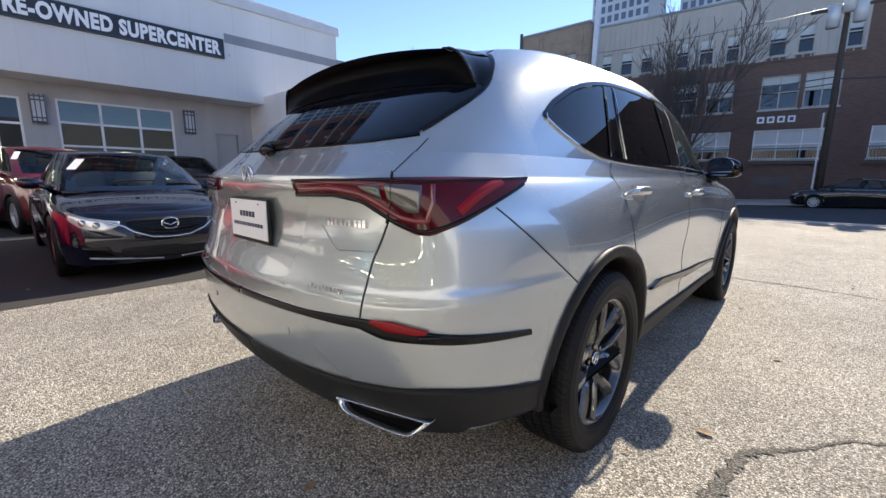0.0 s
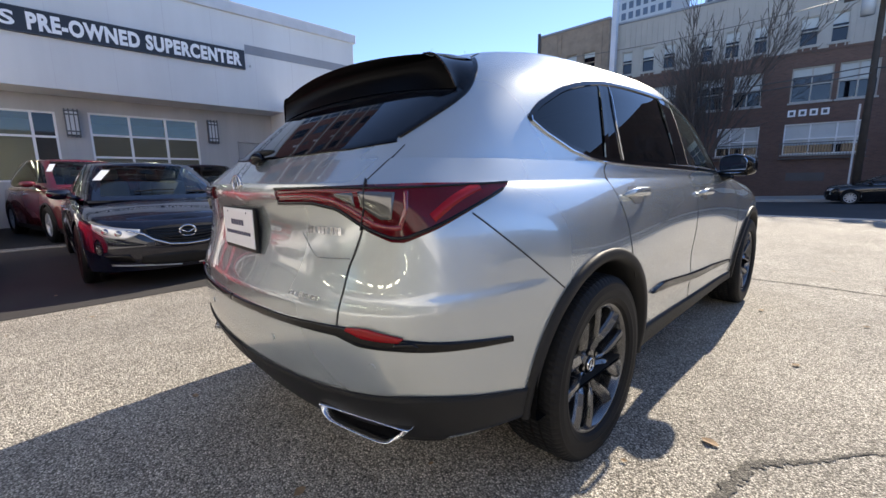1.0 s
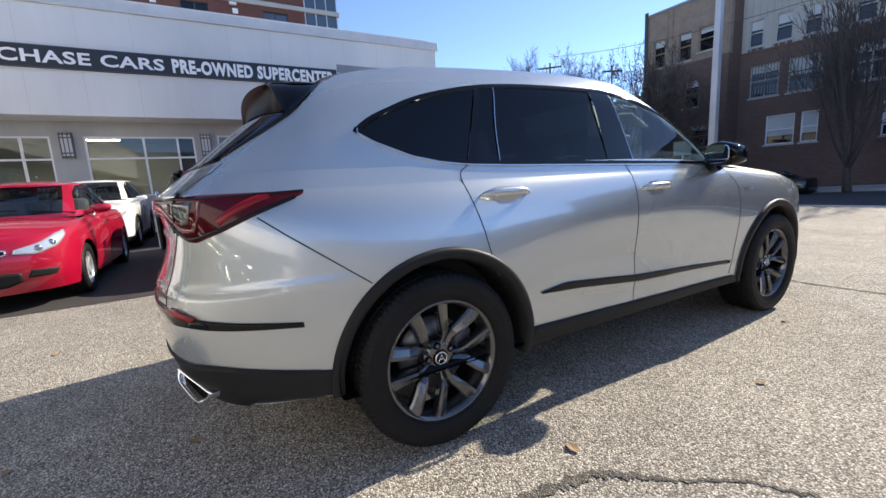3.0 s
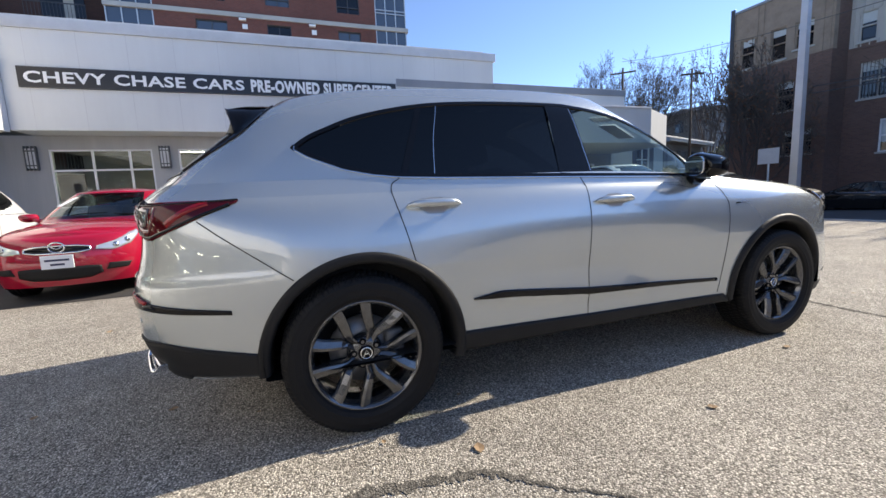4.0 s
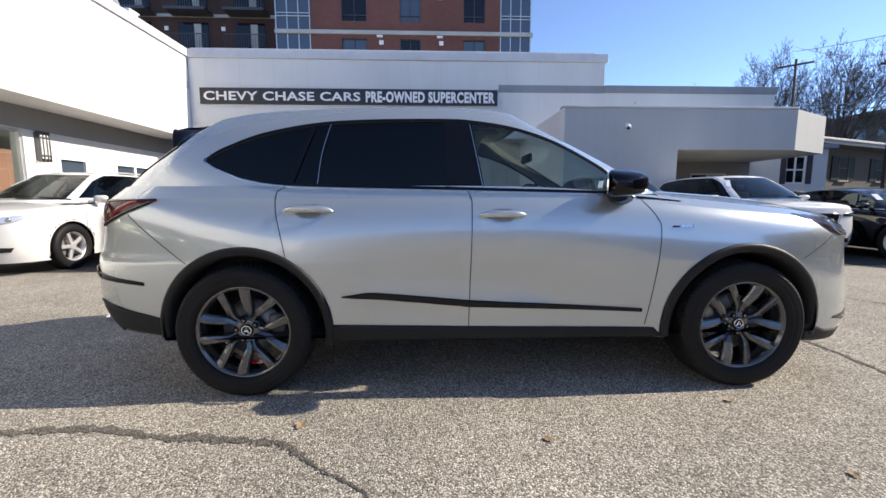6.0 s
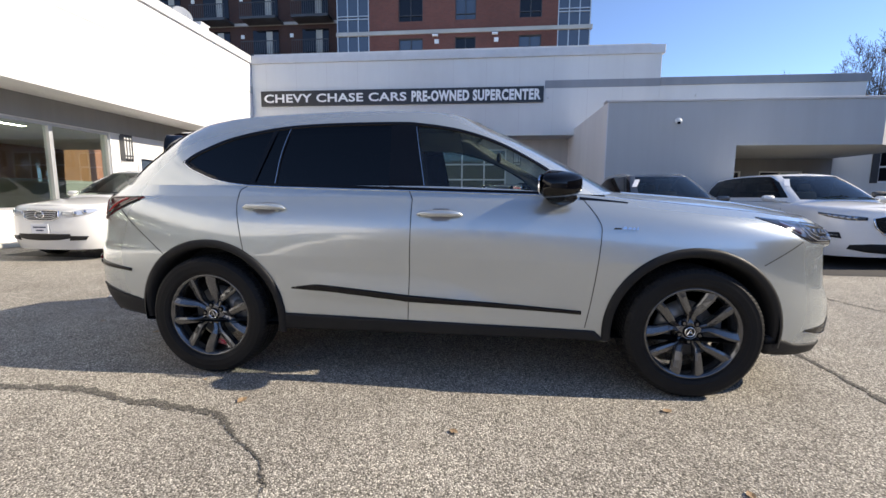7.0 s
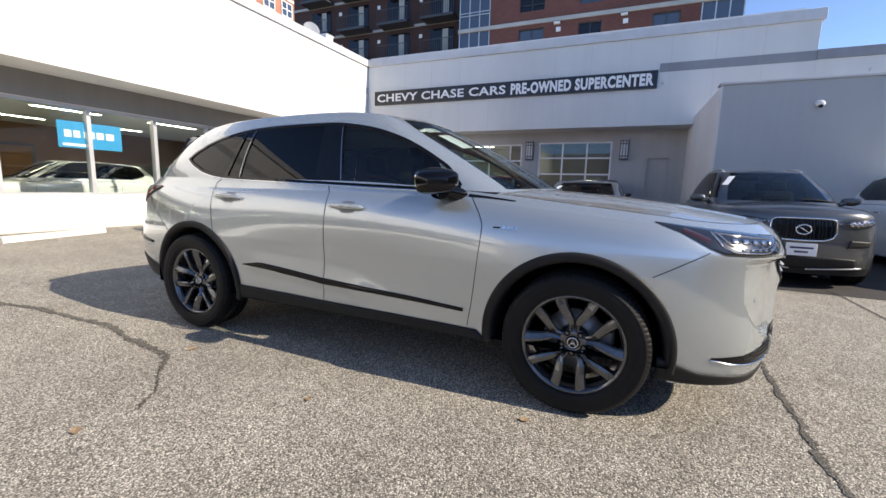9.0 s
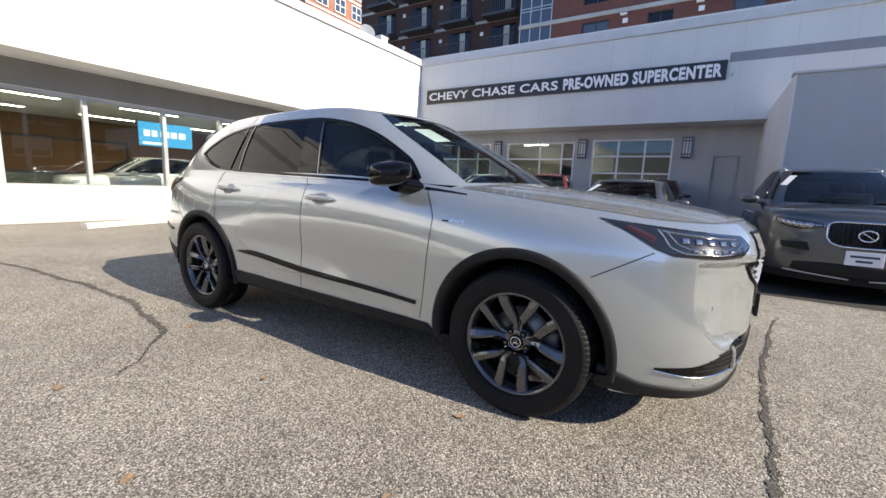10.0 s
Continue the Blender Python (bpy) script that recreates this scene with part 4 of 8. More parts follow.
_tb, _tt = polyline(TAIL_B, 60), polyline(TAIL_T, 60)
for s in (1, -1):
    lamp = part("tail_lamp", patch(TAIL_B, TAIL_T, round_rear, 60, 10, 0.008, 0.014, s), M_TAILDARK, HERO, "dark red tail lamp with bright red bars", True)

    def lamp_bar(pts, width, lift, mat, name, label=""):
        hits = [round_rear(tail_pt(f, g)) for f, g in polyline(pts, 40)]
        part(name, ribbon(hits, width, lift, s), mat, lamp, label, True)
    lamp_bar([(0.0, 0.96), (1.0, 0.9)], 0.008, 0.0115, M_GLOSSBLK, "lamp_edge")
    lamp_bar([(0.0, 0.06), (0.97, 0.08)], 0.012, 0.0115, M_GLOSSBLK, "lamp_edge")
    lamp_bar([(0.03, 0.74), (0.32, 0.80), (0.52, 0.86)], 0.007, 0.011, M_REDPLASTIC, "lamp_bar", "red light bar")
    lamp_bar([(0.03, 0.42), (0.22, 0.45), (0.38, 0.34), (0.47, 0.22), (0.56, 0.26)], 0.017, 0.011, M_REDPLASTIC, "lamp_bar", "broad red light bar")
    lamp_bar([(0.555, 0.24), (0.582, 0.55), (0.59, 0.86)], 0.015, 0.0108, M_REDPLASTIC, "lamp_bar")
    lamp_bar([(0.03, 0.57), (0.20, 0.62), (0.33, 0.52)], 0.004, 0.0115, M_TAILRED, "lamp_bar")
    lamp_bar([(0.66, 0.26), (0.74, 0.50), (0.86, 0.82)], 0.034, 0.0105, M_TAILRED, "lamp_bar", "bright red reflector band")
    q = [tail_pt(f, g) for f, g in ((0.435, 0.55), (0.50, 0.36), (0.535, 0.40))]
    r = [tail_pt(f, g) for f, g in ((0.43, 0.85), (0.50, 0.86), (0.555, 0.85))]
    part("reversing_lamp", patch(q, r, round_rear, 14, 6, 0.0115, 0.004, s), M_LAMPCLEAR, lamp, "clear reversing lamp", True)
    q = [tail_pt(f, g) for f, g in ((0.33, 0.68), (0.41, 0.50))]
    r = [tail_pt(f, g) for f, g in ((0.33, 0.72), (0.41, 0.82))]
    part("reversing_lamp", patch(q, r, round_rear, 8, 4, 0.0115, 0.004, s), M_LAMPCLEAR, lamp, "", True)
    # tailgate gap
    part("panel_gap", ribbon([round_rear(p) for p in polyline([(0.655, -0.72, 1.235), (0.656, -0.857, 1.134)], 10)], 0.004, 0.0012, s), M_SEAM, HERO)
    part("panel_gap", ribbon([round_rear(p) for p in polyline([(0.656, -0.857, 1.13), (0.672, -0.87, 1.06), (0.668, -0.889, 0.996)], 12)], 0.004, 0.0122, s), M_SEAM, HERO)
    part("panel_gap", ribbon([round_rear(p) for p in spline([(0.668, -0.889, 0.996), (0.645, -0.90, 0.93), (0.626, -0.913, 0.87), (0.619, -0.951, 0.72)], 24)], 0.007, 0.0015, s), M_SEAM, HERO)
    # black strip, reflector and finisher on the bumper
    part("bumper_strip", patch([(0.0, -1.03, 0.690), (0.398, -1.005, 0.697), (0.627, -0.958, 0.70), (0.70, -0.936, 0.680), (0.787, -0.88, 0.676), (0.927, -0.542, 0.644)], [(0.0, -1.024, 0.714), (0.392, -1.001, 0.717), (0.621, -0.953, 0.728), (0.67, -0.94, 0.729), (0.811, -0.85, 0.703), (0.926, -0.543, 0.661)], round_rear, 70, 5, 0.008, 0.012, s), M_GLOSSBLK, HERO, "gloss black strip across the rear bumper", True)
    part("reflector", patch([(0.655, -0.94, 0.722), (0.71, -0.93, 0.706), (0.79, -0.87, 0.700)], [(0.66, -0.94, 0.731), (0.72, -0.92, 0.734), (0.80, -0.86, 0.712)], round_rear, 16, 4, 0.0125, 0.006, s), M_TAILRED, HERO, "red bumper reflector", True)
    part("strip_finisher", patch([(0.775, -0.88, 0.684), (0.83, -0.83, 0.680)], [(0.785, -0.88, 0.698), (0.815, -0.84, 0.700)], round_rear, 8, 3, 0.0125, 0.006, s), M_GLOSSBLK, HERO, "small gloss black finisher", True)
    # matt black valance
    part("rear_valance", patch([(0.0, -1.0, 0.365), (0.3, -0.98, 0.365), (0.55, -0.95, 0.366), (0.78, -0.83, 0.366), (0.92, -0.50, 0.345), (0.93, -0.42, 0.34)], [(0.0, -1.02, 0.508), (0.318, -1.01, 0.514), (0.536, -0.98, 0.523), (0.725, -0.919, 0.534), (0.841, -0.81, 0.531), (0.928, -0.504, 0.466), (0.935, -0.42, 0.452)], round_rear, 60, 10, 0.006, 0.010, s), M_BLACKPL, HERO, "matt black lower bumper valance", True)
    part("panel_gap", ribbon([round_rear(p) for p in spline([(0.0, -1.02, 0.508), (0.318, -1.01, 0.514), (0.536, -0.98, 0.523), (0.725, -0.919, 0.534), (0.841, -0.81, 0.531), (0.928, -0.504, 0.466)], 50)], 0.004, 0.008, s), M_SEAM, HERO)
    # exhaust finisher: a slanted chrome mouth
    bm = bmesh.new()
    ring = [(0.478, -0.985, 0.440), (0.50, -0.985, 0.416), (0.545, -0.975, 0.402), (0.70, -0.925, 0.384), (0.735, -0.895, 0.394), (0.760, -0.875, 0.428), (0.74, -0.885, 0.438), (0.50, -0.978, 0.452)]
    ring = [(x + 0.035, y + 0.014, 0.418 + (z - 0.418) * 0.8) for x, y, z in ring]
    cen = Vector(np.mean(np.array(ring), axis=0))
    out_n = Vector((0.30, -0.95, 0.0)).normalized()
    rows = []
    for sc, back in ((0.88, 0.05), (0.88, 0.004), (0.94, -0.004), (1.0, -0.004), (1.03, 0.01), (1.03, 0.20)):
        rows.append([cen + (Vector(p) - cen) * sc - out_n * back for p in spline(ring, 48, True)])
    bm = grid_bm(rows, True)
    bmesh.ops.recalc_face_normals(bm, faces=bm.faces)
    exhaust = part("exhaust_finisher", flip(bm, s), M_CHROME, HERO, "chrome exhaust finisher", True)
    bm = bmesh.new()
    vs = [bm.verts.new(cen + (Vector(p) - cen) * 0.93 - out_n * 0.02) for p in spline(ring, 32, True)]
    bm.faces.new(vs)
    part("exhaust_mouth", flip(bm, s), M_CAVITY, exhaust, "dark exhaust mouth")
    # bumper sensors
    for p in ((0.732, -0.925, 0.622), (0.31, -1.02, 0.625)):
        q, nn = round_rear(p)
        bm = bmesh.new()
        add_cyl(bm, q - nn * 0.004, q + nn * 0.0025, 0.0125, 0.0115, 20)
        part("parking_sensor", flip(bm, s), M_SILVER, HERO, "round silver parking sensor")

# plate with frame and unreadable bars of print
def rear_pt(x, z):
    return cast((x, -3, z), (0, 1, 0))[0]


_py = min(rear_pt(0, 0.90).y, rear_pt(0, 1.03).y) - 0.006
bm = bmesh.new()
add_box(bm, -0.157, 0.157, _py - 0.012, _py, 0.880, 1.040, 0.004)
plate = part("plate_frame", bm, M_BLACKPL, HERO, "black plate frame")
bm = bmesh.new()
add_box(bm, -0.150, 0.150, _py - 0.0155, _py - 0.011, 0.895, 1.034, 0.001)
part("plate", bm, M_PLATE, plate, "white dealer plate with dark print")
for x0, x1, z0, z1 in ((-0.065, 0.065, 0.973, 0.993), (-0.125, 0.125, 0.938, 0.951), (-0.1, -0.09, 1.018, 1.024), (0.09, 0.1, 1.018, 1.024)):
    bm = bmesh.new()
    for i in range(max(1, int((x1 - x0) / 0.022))):
        w = (x1 - x0) / max(1, int((x1 - x0) / 0.022))
        add_box(bm, x0 + w * i, x0 + w * (i + 0.8), _py - 0.0165, _py - 0.015, z0, z1)
    part("print_bar", bm, M_PLATEINK, plate)
for s in (1, -1):
    part("panel_crease", ribbon(track([(0.635, -0.91, 0.914), (0.60, -0.92, 0.911), (0.50, -0.94, 0.905), (0.47, -0.94, 0.925), (0.42, -0.95, 0.975)], lambda p: cast((p[0], -3, p[2]), (0, 1, 0)), 30, False), 0.005, 0.0012, s, 1.6), M_SILVER, HERO, "", True)
# badges as plain strokes
for run, z0, z1 in (((0.455, 0.50), 0.978, 1.0), ((0.508, 0.555), 0.978, 1.0), ((0.563, 0.607), 0.978, 1.0), ((0.42, 0.435), 0.786, 0.798), ((0.44, 0.455), 0.786, 0.798), ((0.465, 0.49), 0.784, 0.80), ((0.495, 0.515), 0.786, 0.798), ((0.52, 0.56), 0.786, 0.798)):
    a, b = run
    for k in range(3 if b - a > 0.04 else 1):
        w = (b - a) / (3 if b - a > 0.04 else 1)
        x0, x1 = a + w * k, a + w * (k + 0.72)
        part("badge_stroke", patch([(x0, -1, z0), (x1, -1, z0)], [(x0, -1, z1), (x1, -1, z1)], lambda p: cast((p[0], -3, p[2]), (0, 1, 0)), 3, 3, 0.008, 0.010, 1), M_BADGE, HERO)
# maker's emblem as a plain ring and bar
_e, _n = cast((0.0, -3, 1.125), (0, 1, 0))
bm = bmesh.new()
tube_bm([_e + Vector((0.042 * math.cos(a), -0.004, 0.030 * math.sin(a))) for a in [2 * math.pi * k / 32 for k in range(33)]], 0.0045, 8, bm)
tube_bm([_e + Vector((x, -0.004, z)) for x, z in ((-0.020, -0.024), (0.0, 0.026), (0.020, -0.024))], 0.004, 8, bm)
part("emblem", bm, M_CHROME, HERO, "oval chrome emblem", True)
# tailgate lower crease and wiper
wiper = part("rear_wiper", tube_bm([cast((x, -3, z), (0, 1, 0))[0] + Vector((0, -0.02, 0.01)) for x, z in ((-0.06, 1.222), (0.0, 1.226), (0.05, 1.228), (0.09, 1.229))], [0.014, 0.014, 0.010, 0.005], 8), M_BLACKPL, HERO, "black rear wiper", True)
_w = cast((-0.02, -3, 1.205), (0, 1, 0))[0]
bm = bmesh.new()
bmesh.ops.create_uvsphere(bm, u_segments=16, v_segments=10, radius=1, matrix=Matrix.Translation(_w + Vector((0, -0.015, 0.01))) @ Matrix.Diagonal((0.05, 0.025, 0.025, 1)))
part("wiper_boot", bm, M_GLOSSBLK, wiper, "", True)

# roof spoiler: gloss black wing, hollow behind, with raked fins at its ends
def lip(f):
    return Vector((0.53 * f, -0.562 + 0.037 * f * f, 1.588 - 0.036 * f * f))


def foot(f):
    p, nor = cast((0.645 * f, -3, 1.452 - 0.027 * f * f), (0, 1, 0))
    return p + nor * 0.003


def under(f, t):
    """From the lip (0) down to the glass (1)."""
    a, b = lip(f), foot(f)
    return Vector((a.x + (b.x - a.x) * t ** (1 - 0.45 * abs(f) ** 4), a.y + (b.y - a.y) * t + 0.030 * math.sin(math.pi * t) * (1 - f ** 6), a.z + (b.z - a.z) * t ** (1 + 0.5 * abs(f) ** 4)))


FS = [i / 24 - 1 for i in range(49)]
bm = grid_bm([[under(f, k / 9) + Vector((0, 0.004 if k else 0, -0.012 if k == 1 else 0)) for k in range(10)] for f in FS])
spoiler = part("roof_spoiler", bm, M_HOLLOW, HERO, "black hollow-backed roof spoiler", True)
rows = []
for f in FS:
    a = lip(f)
    b = cast((0.585 * f, -0.31 - 0.02 * f * f, 4), (0, 0, -1))[0] + Vector((0, 0, 0.003))
    rows.append([a + (b - a) * t + Vector((0, 0, 0.010 * math.sin(math.pi * t))) for t in (0, 0.03, 0.1, 0.3, 0.55, 0.8, 1.0)])
part("spoiler_top", grid_bm(rows), M_SILVER, spoiler, "silver upper skin of the spoiler", True)
for s in (1, -1):
    outer = [cast((3, y, z), (-1, 0, 0)) for y, z in spline([(-0.325, 1.562), (-0.355, 1.53), (-0.405, 1.48), (-0.462, 1.425)], 14)]
    inner = [under(1.0, k / 13) for k in range(14)]
    rows = [[a + (p + n_ * 0.004 - a) * t + Vector((-0.012, 0, 0)) * math.sin(math.pi * t) for t in (0, 0.2, 0.4, 0.6, 0.8, 1.0)] for a, (p, n_) in zip(inner, outer)]
    bm = grid_bm(rows)
    bmesh.ops.recalc_face_normals(bm, faces=bm.faces)
    fin = part("spoiler_fin", flip(bm, s), M_GLOSSBLK, spoiler, "gloss black spoiler end fin", True)
    part("fin_edge", flip(tube_bm(inner, 0.004, 8), s), M_GLOSSBLK, fin, "", True)
    part("pillar_line", ribbon([cast((3, p[0], p[1]), (-1, 0, 0)) for p in spline(PILLAR, 40)], 0.018, 0.006, s), M_GLOSSBLK, HERO)
    part("window_seal", ribbon([cast((x, -3, rear_sill(x)), (0, 1, 0)) for x in np.linspace(0, 0.625, 40)], 0.018, 0.004, s), M_GLOSSBLK, HERO, "gloss black seal under the tailgate window")

# ---- front ----
HEAD_T = [(0.848, 3.222, 1.030), (0.792, 3.43, 1.008), (0.65, 3.63, 0.985), (0.545, 3.74, 0.975)]
HEAD_B = [(0.858, 3.24, 1.022), (0.872, 3.341, 0.984), (0.871, 3.462, 0.917), (0.848, 3.527, 0.890), (0.72, 3.68, 0.882), (0.62, 3.76, 0.890), (0.545, 3.80, 0.93)]
_hb, _ht = polyline(HEAD_B, 60), polyline(HEAD_T, 60)


def head_pt(f, g):
    a = np.array([np.interp(f, np.linspace(0, 1, 60), [p[k] for p in _hb]) for k in range(3)])
    b = np.array([np.interp(f, np.linspace(0, 1, 60), [p[k] for p in _ht]) for k in range(3)])
    return a + (b - a) * g


M_HEADDARK = Mat("lamp_housing_black", (0.012, 0.012, 0.014), 0.12, 0.0, Coat_Weight=1.0, Coat_Roughness=0.02).m
M_LED = Mat("led_reflector", (0.40, 0.41, 0.43), 0.10, 0.9, Coat_Weight=1.0).m
for s in (1, -1):
    lamp = part("headlamp", patch(HEAD_B, HEAD_T, round_front, 60, 10, 0.004, 0.010, s), M_HEADDARK, HERO, "black headlamp with clear LED units", True)

    def head_bar(pts, width, lift, mat, name, label=""):
        part(name, ribbon([round_front(head_pt(f, g)) for f, g in polyline(pts, 30)], width, lift, s), mat, lamp, label, True)
    head_bar([(0.17, 0.50), (0.24, 0.45), (0.34, 0.36)], 0.042, 0.006, M_AMBER, "marker_lamp", "amber side marker")
    head_bar([(0.38, 0.86), (0.42, 0.30), (0.50, 0.12), (0.78, 0.14), (0.93, 0.55)], 0.007, 0.009, M_LED, "light_guide", "silver running-light guide")
    head_bar([(0.42, 0.88), (0.47, 0.42), (0.54, 0.28), (0.78, 0.34), (0.88, 0.62)], 0.004, 0.009, M_LED, "light_guide")
    head_bar([(0.40, 0.84), (0.60, 0.80), (0.90, 0.78)], 0.006, 0.009, M_LED, "light_guide")
    for f in (0.56, 0.62, 0.68, 0.74, 0.80):
        q = [head_pt(f - 0.014, 0.20), head_pt(f + 0.014, 0.20)]
        r = [head_pt(f - 0.014, 0.29), head_pt(f + 0.014, 0.29)]
        part("led_unit", patch(q, r, round_front, 4, 3, 0.009, 0.004, s), M_LED, lamp, "", True)
    for f in (0.52, 0.60, 0.68, 0.76, 0.84):
        q = [head_pt(f - 0.024, 0.48), head_pt(f + 0.016, 0.48)]
        r = [head_pt(f - 0.018, 0.66), head_pt(f + 0.022, 0.66)]
        part("led_unit", patch(q, r, round_front, 5, 4, 0.009, 0.004, s), M_LED, lamp, "bright LED unit", True)
    # bumper seam, fog blade, lip
    FOG_B = [(0.885, 3.51, 0.392), (0.80, 3.65, 0.368), (0.66, 3.77, 0.372), (0.45, 3.86, 0.385), (0.0, 3.9, 0.39)]
    FOG_T = [(0.885, 3.515, 0.402), (0.80, 3.65, 0.418), (0.70, 3.74, 0.455), (0.60, 3.79, 0.490), (0.45, 3.86, 0.515), (0.0, 3.9, 0.52)]
    intake = part("lower_intake", patch(FOG_B, FOG_T, round_front, 50, 8, 0.002, 0, s), M_GLOSSBLK, HERO, "gloss black lower intake", True)
    part("intake_trim", ribbon([round_front(p) for p in spline(FOG_B[:4], 30)], 0.0045, 0.007, s), M_CHROME, HERO, "bright strip under the intake", True)
    part("intake_trim", ribbon([round_front(p) for p in polyline([(0.62, 3.78, 0.485), (0.58, 3.80, 0.375)], 8)], 0.018, 0.012, s), M_SILVER, HERO, "", True)
    for k in range(4):
        z = 0.395 + 0.022 * k
        x1 = 0.80 - 0.05 * k
        part("intake_bar", ribbon([round_front(p) for p in polyline([(x1, 3.65, z), (0.66, 3.76, z + 0.012), (0.0, 3.9, z + 0.03)], 24)], 0.006, 0.006, s), M_BLACKPL, intake)
    part("front_chin", patch([(0.945, 3.29, 0.27), (0.93, 3.40, 0.26), (0.88, 3.47, 0.256), (0.74, 3.70, 0.256), (0.45, 3.84, 0.256), (0.0, 3.87, 0.256)], [(0.945, 3.29, 0.375), (0.935, 3.40, 0.35), (0.89, 3.47, 0.318), (0.75, 3.70, 0.298), (0.45, 3.84, 0.296), (0.0, 3.87, 0.296)], round_front, 40, 5, 0.008, 0.03, s), M_BLACKPL, HERO, "matt black front chin", True)
    part("parking_sensor", flip(tube_bm([round_front((0.70, 3.72, 0.66))[0], round_front((0.70, 3.72, 0.66))[0] + round_front((0.70, 3.72, 0.66))[1] * 0.003], 0.0115, 16), s), M_SILVER, HERO, "round silver parking sensor")
    # hood shut line along the fender
    pts = [(2.50, 0.795), (2.80, 0.80), (3.10, 0.79), (3.30, 0.765), (3.43, 0.735), (3.60, 0.62), (3.72, 0.47), (3.80, 0.20), (3.81, 0.0)]
    part("panel_gap", ribbon([above((x, y)) for y, x in spline(pts, 60)], 0.006, 0.0012, s), M_SEAM, HERO)
    part("hood_crease", ribbon([above((x, y)) for y, x in spline([(2.62, 0.42), (3.0, 0.44), (3.4, 0.40), (3.7, 0.34)], 40)], 0.05, 0.006, s, 1.0), M_SILVER, HERO, "", True)
    # black piece at the pillar's foot
    part("cowl_corner", ribbon(track([(2.26, 1.128), (2.34, 1.122), (2.43, 1.114), (2.53, 1.104)], side, 16), [0.022 - 0.017 * k / 15 for k in range(16)], 0.005, s), M_GLOSSBLK, HERO, "gloss black corner piece at the windshield foot", True)
    # mirror: a swept-back shell on an arm
    turn_m = pose(0.978, 2.082, 1.200, 0, 0, -22)
    bm = bmesh.new()
    bmesh.ops.create_uvsphere(bm, u_segments=36, v_segments=24, radius=1)
    for v in bm.verts:
        x, y, z = v.co
        sgn = lambda t, p: math.copysign(abs(t) ** p, t)
        x, y, z = sgn(x, 0.55), sgn(y, 0.6), sgn(z, 0.5)
        taper = 1 - 0.20 * max(0, x) - 0.22 * max(0, -x)
        v.co = turn_m @ Vector((0.116 * x * (1 - 0.38 * max(0, y) ** 2), (0.160 if y > 0 else 0.050) * y * (1 - 0.25 * max(0, x)), (0.082 if z > 0 else 0.074) * z * taper * (1 - 0.20 * max(0, y)) - 0.012 * x))
    mirror = part("door_mirror", flip(bm, s), M_GLOSSBLK, HERO, "gloss black door mirror", True)
    rows = []
    for t in np.linspace(0, 1, 6):
        c = Vector((0.86, 2.17, 1.125)).lerp(Vector((0.950, 2.11, 1.145)), t)
        rows.append([c + Vector((0, math.cos(a) * (0.082 - 0.02 * t), math.sin(a) * (0.050 - 0.006 * t))) for a in [2 * math.pi * k / 14 for k in range(14)]])
    bm = grid_bm(rows, True)
    bmesh.ops.recalc_face_normals(bm, faces=bm.faces)
    part("mirror_arm", flip(bm, s), M_GLOSSBLK, mirror, "", True)
    bm = bmesh.new()
    for y in (-0.0515, -0.044):
        bm.faces.new([bm.verts.new(turn_m @ Vector((0.094 * math.copysign(abs(math.cos(a)) ** 0.5, math.cos(a)), y, 0.003 + 0.058 * math.copysign(abs(math.sin(a)) ** 0.5, math.sin(a)) * (1 - 0.12 * abs(math.cos(a)))))) for a in [2 * math.pi * k / 40 for k in range(40)]])
    bmesh.ops.bridge_loops(bm, edges=bm.edges)
    bmesh.ops.recalc_face_normals(bm, faces=bm.faces)
    part("mirror_glass", flip(bm, s), Mat("mirror_silver" + str(s), (0.75, 0.77, 0.8), 0.02, 1.0).m, mirror, "silvered mirror glass")

# grille: dark pentagon with radiating bars
rows = []
for z in np.linspace(0.985, 0.61, 16):
    w = np.interp(-z, [-p[0] for p in GW], [p[1] for p in GW])
    rows.append([cast((w * (2 * k / 20 - 1), 6, z), (0, -1, 0))[0] - Vector((0, 0.035, 0)) for k in range(21)])
bm = grid_bm(rows)
bmesh.ops.recalc_face_normals(bm, faces=bm.faces)
grille = part("grille", bm, M_HEADDARK, HERO, "gloss black grille with radiating bright-edged bars", True)
for k in range(40):
    a = 2 * math.pi * k / 40
    pts = []
    for r in np.linspace(0.09, 0.54, 15):
        x, z = r * math.cos(a), 0.82 + r * math.sin(a) * 0.55
        if 0.615 < z < 0.98 and abs(x) < np.interp(-z, [-p[0] for p in GW], [p[1] for p in GW]) - 0.035:
            p, n_ = cast((x, 6, z), (0, -1, 0))
            pts.append((p - Vector((0, 0.034 - 0.05 * r, 0)), n_))
    if len(pts) > 2:
        part("grille_bar", ribbon(pts, 0.014, 0.012, 1, 0.8), M_STEEL, grille)
_loop = [(x, z) for z, x in GW] + [(-x, z) for z, x in GW[::-1]]
part("grille_surround", ribbon([cast((x, 6, z), (0, -1, 0)) for x, z in polyline(_loop + _loop[:1], 90)[:-1]], 0.016, 0.006, closed=True), M_GLOSSBLK, grille, "gloss black grille surround", True)
_e, _n = cast((0.0, 6, 0.82), (0, -1, 0))
bm = bmesh.new()
bmesh.ops.create_uvsphere(bm, u_segments=24, v_segments=10, radius=1, matrix=Matrix.Translation(_e + Vector((0, -0.016, 0))) @ Matrix.Diagonal((0.075, 0.010, 0.06, 1)))
part("emblem", bm, M_CHROME, grille, "", True)
_e = cast((0.0, 6, 0.60), (0, -1, 0))[0]
bm = bmesh.new()
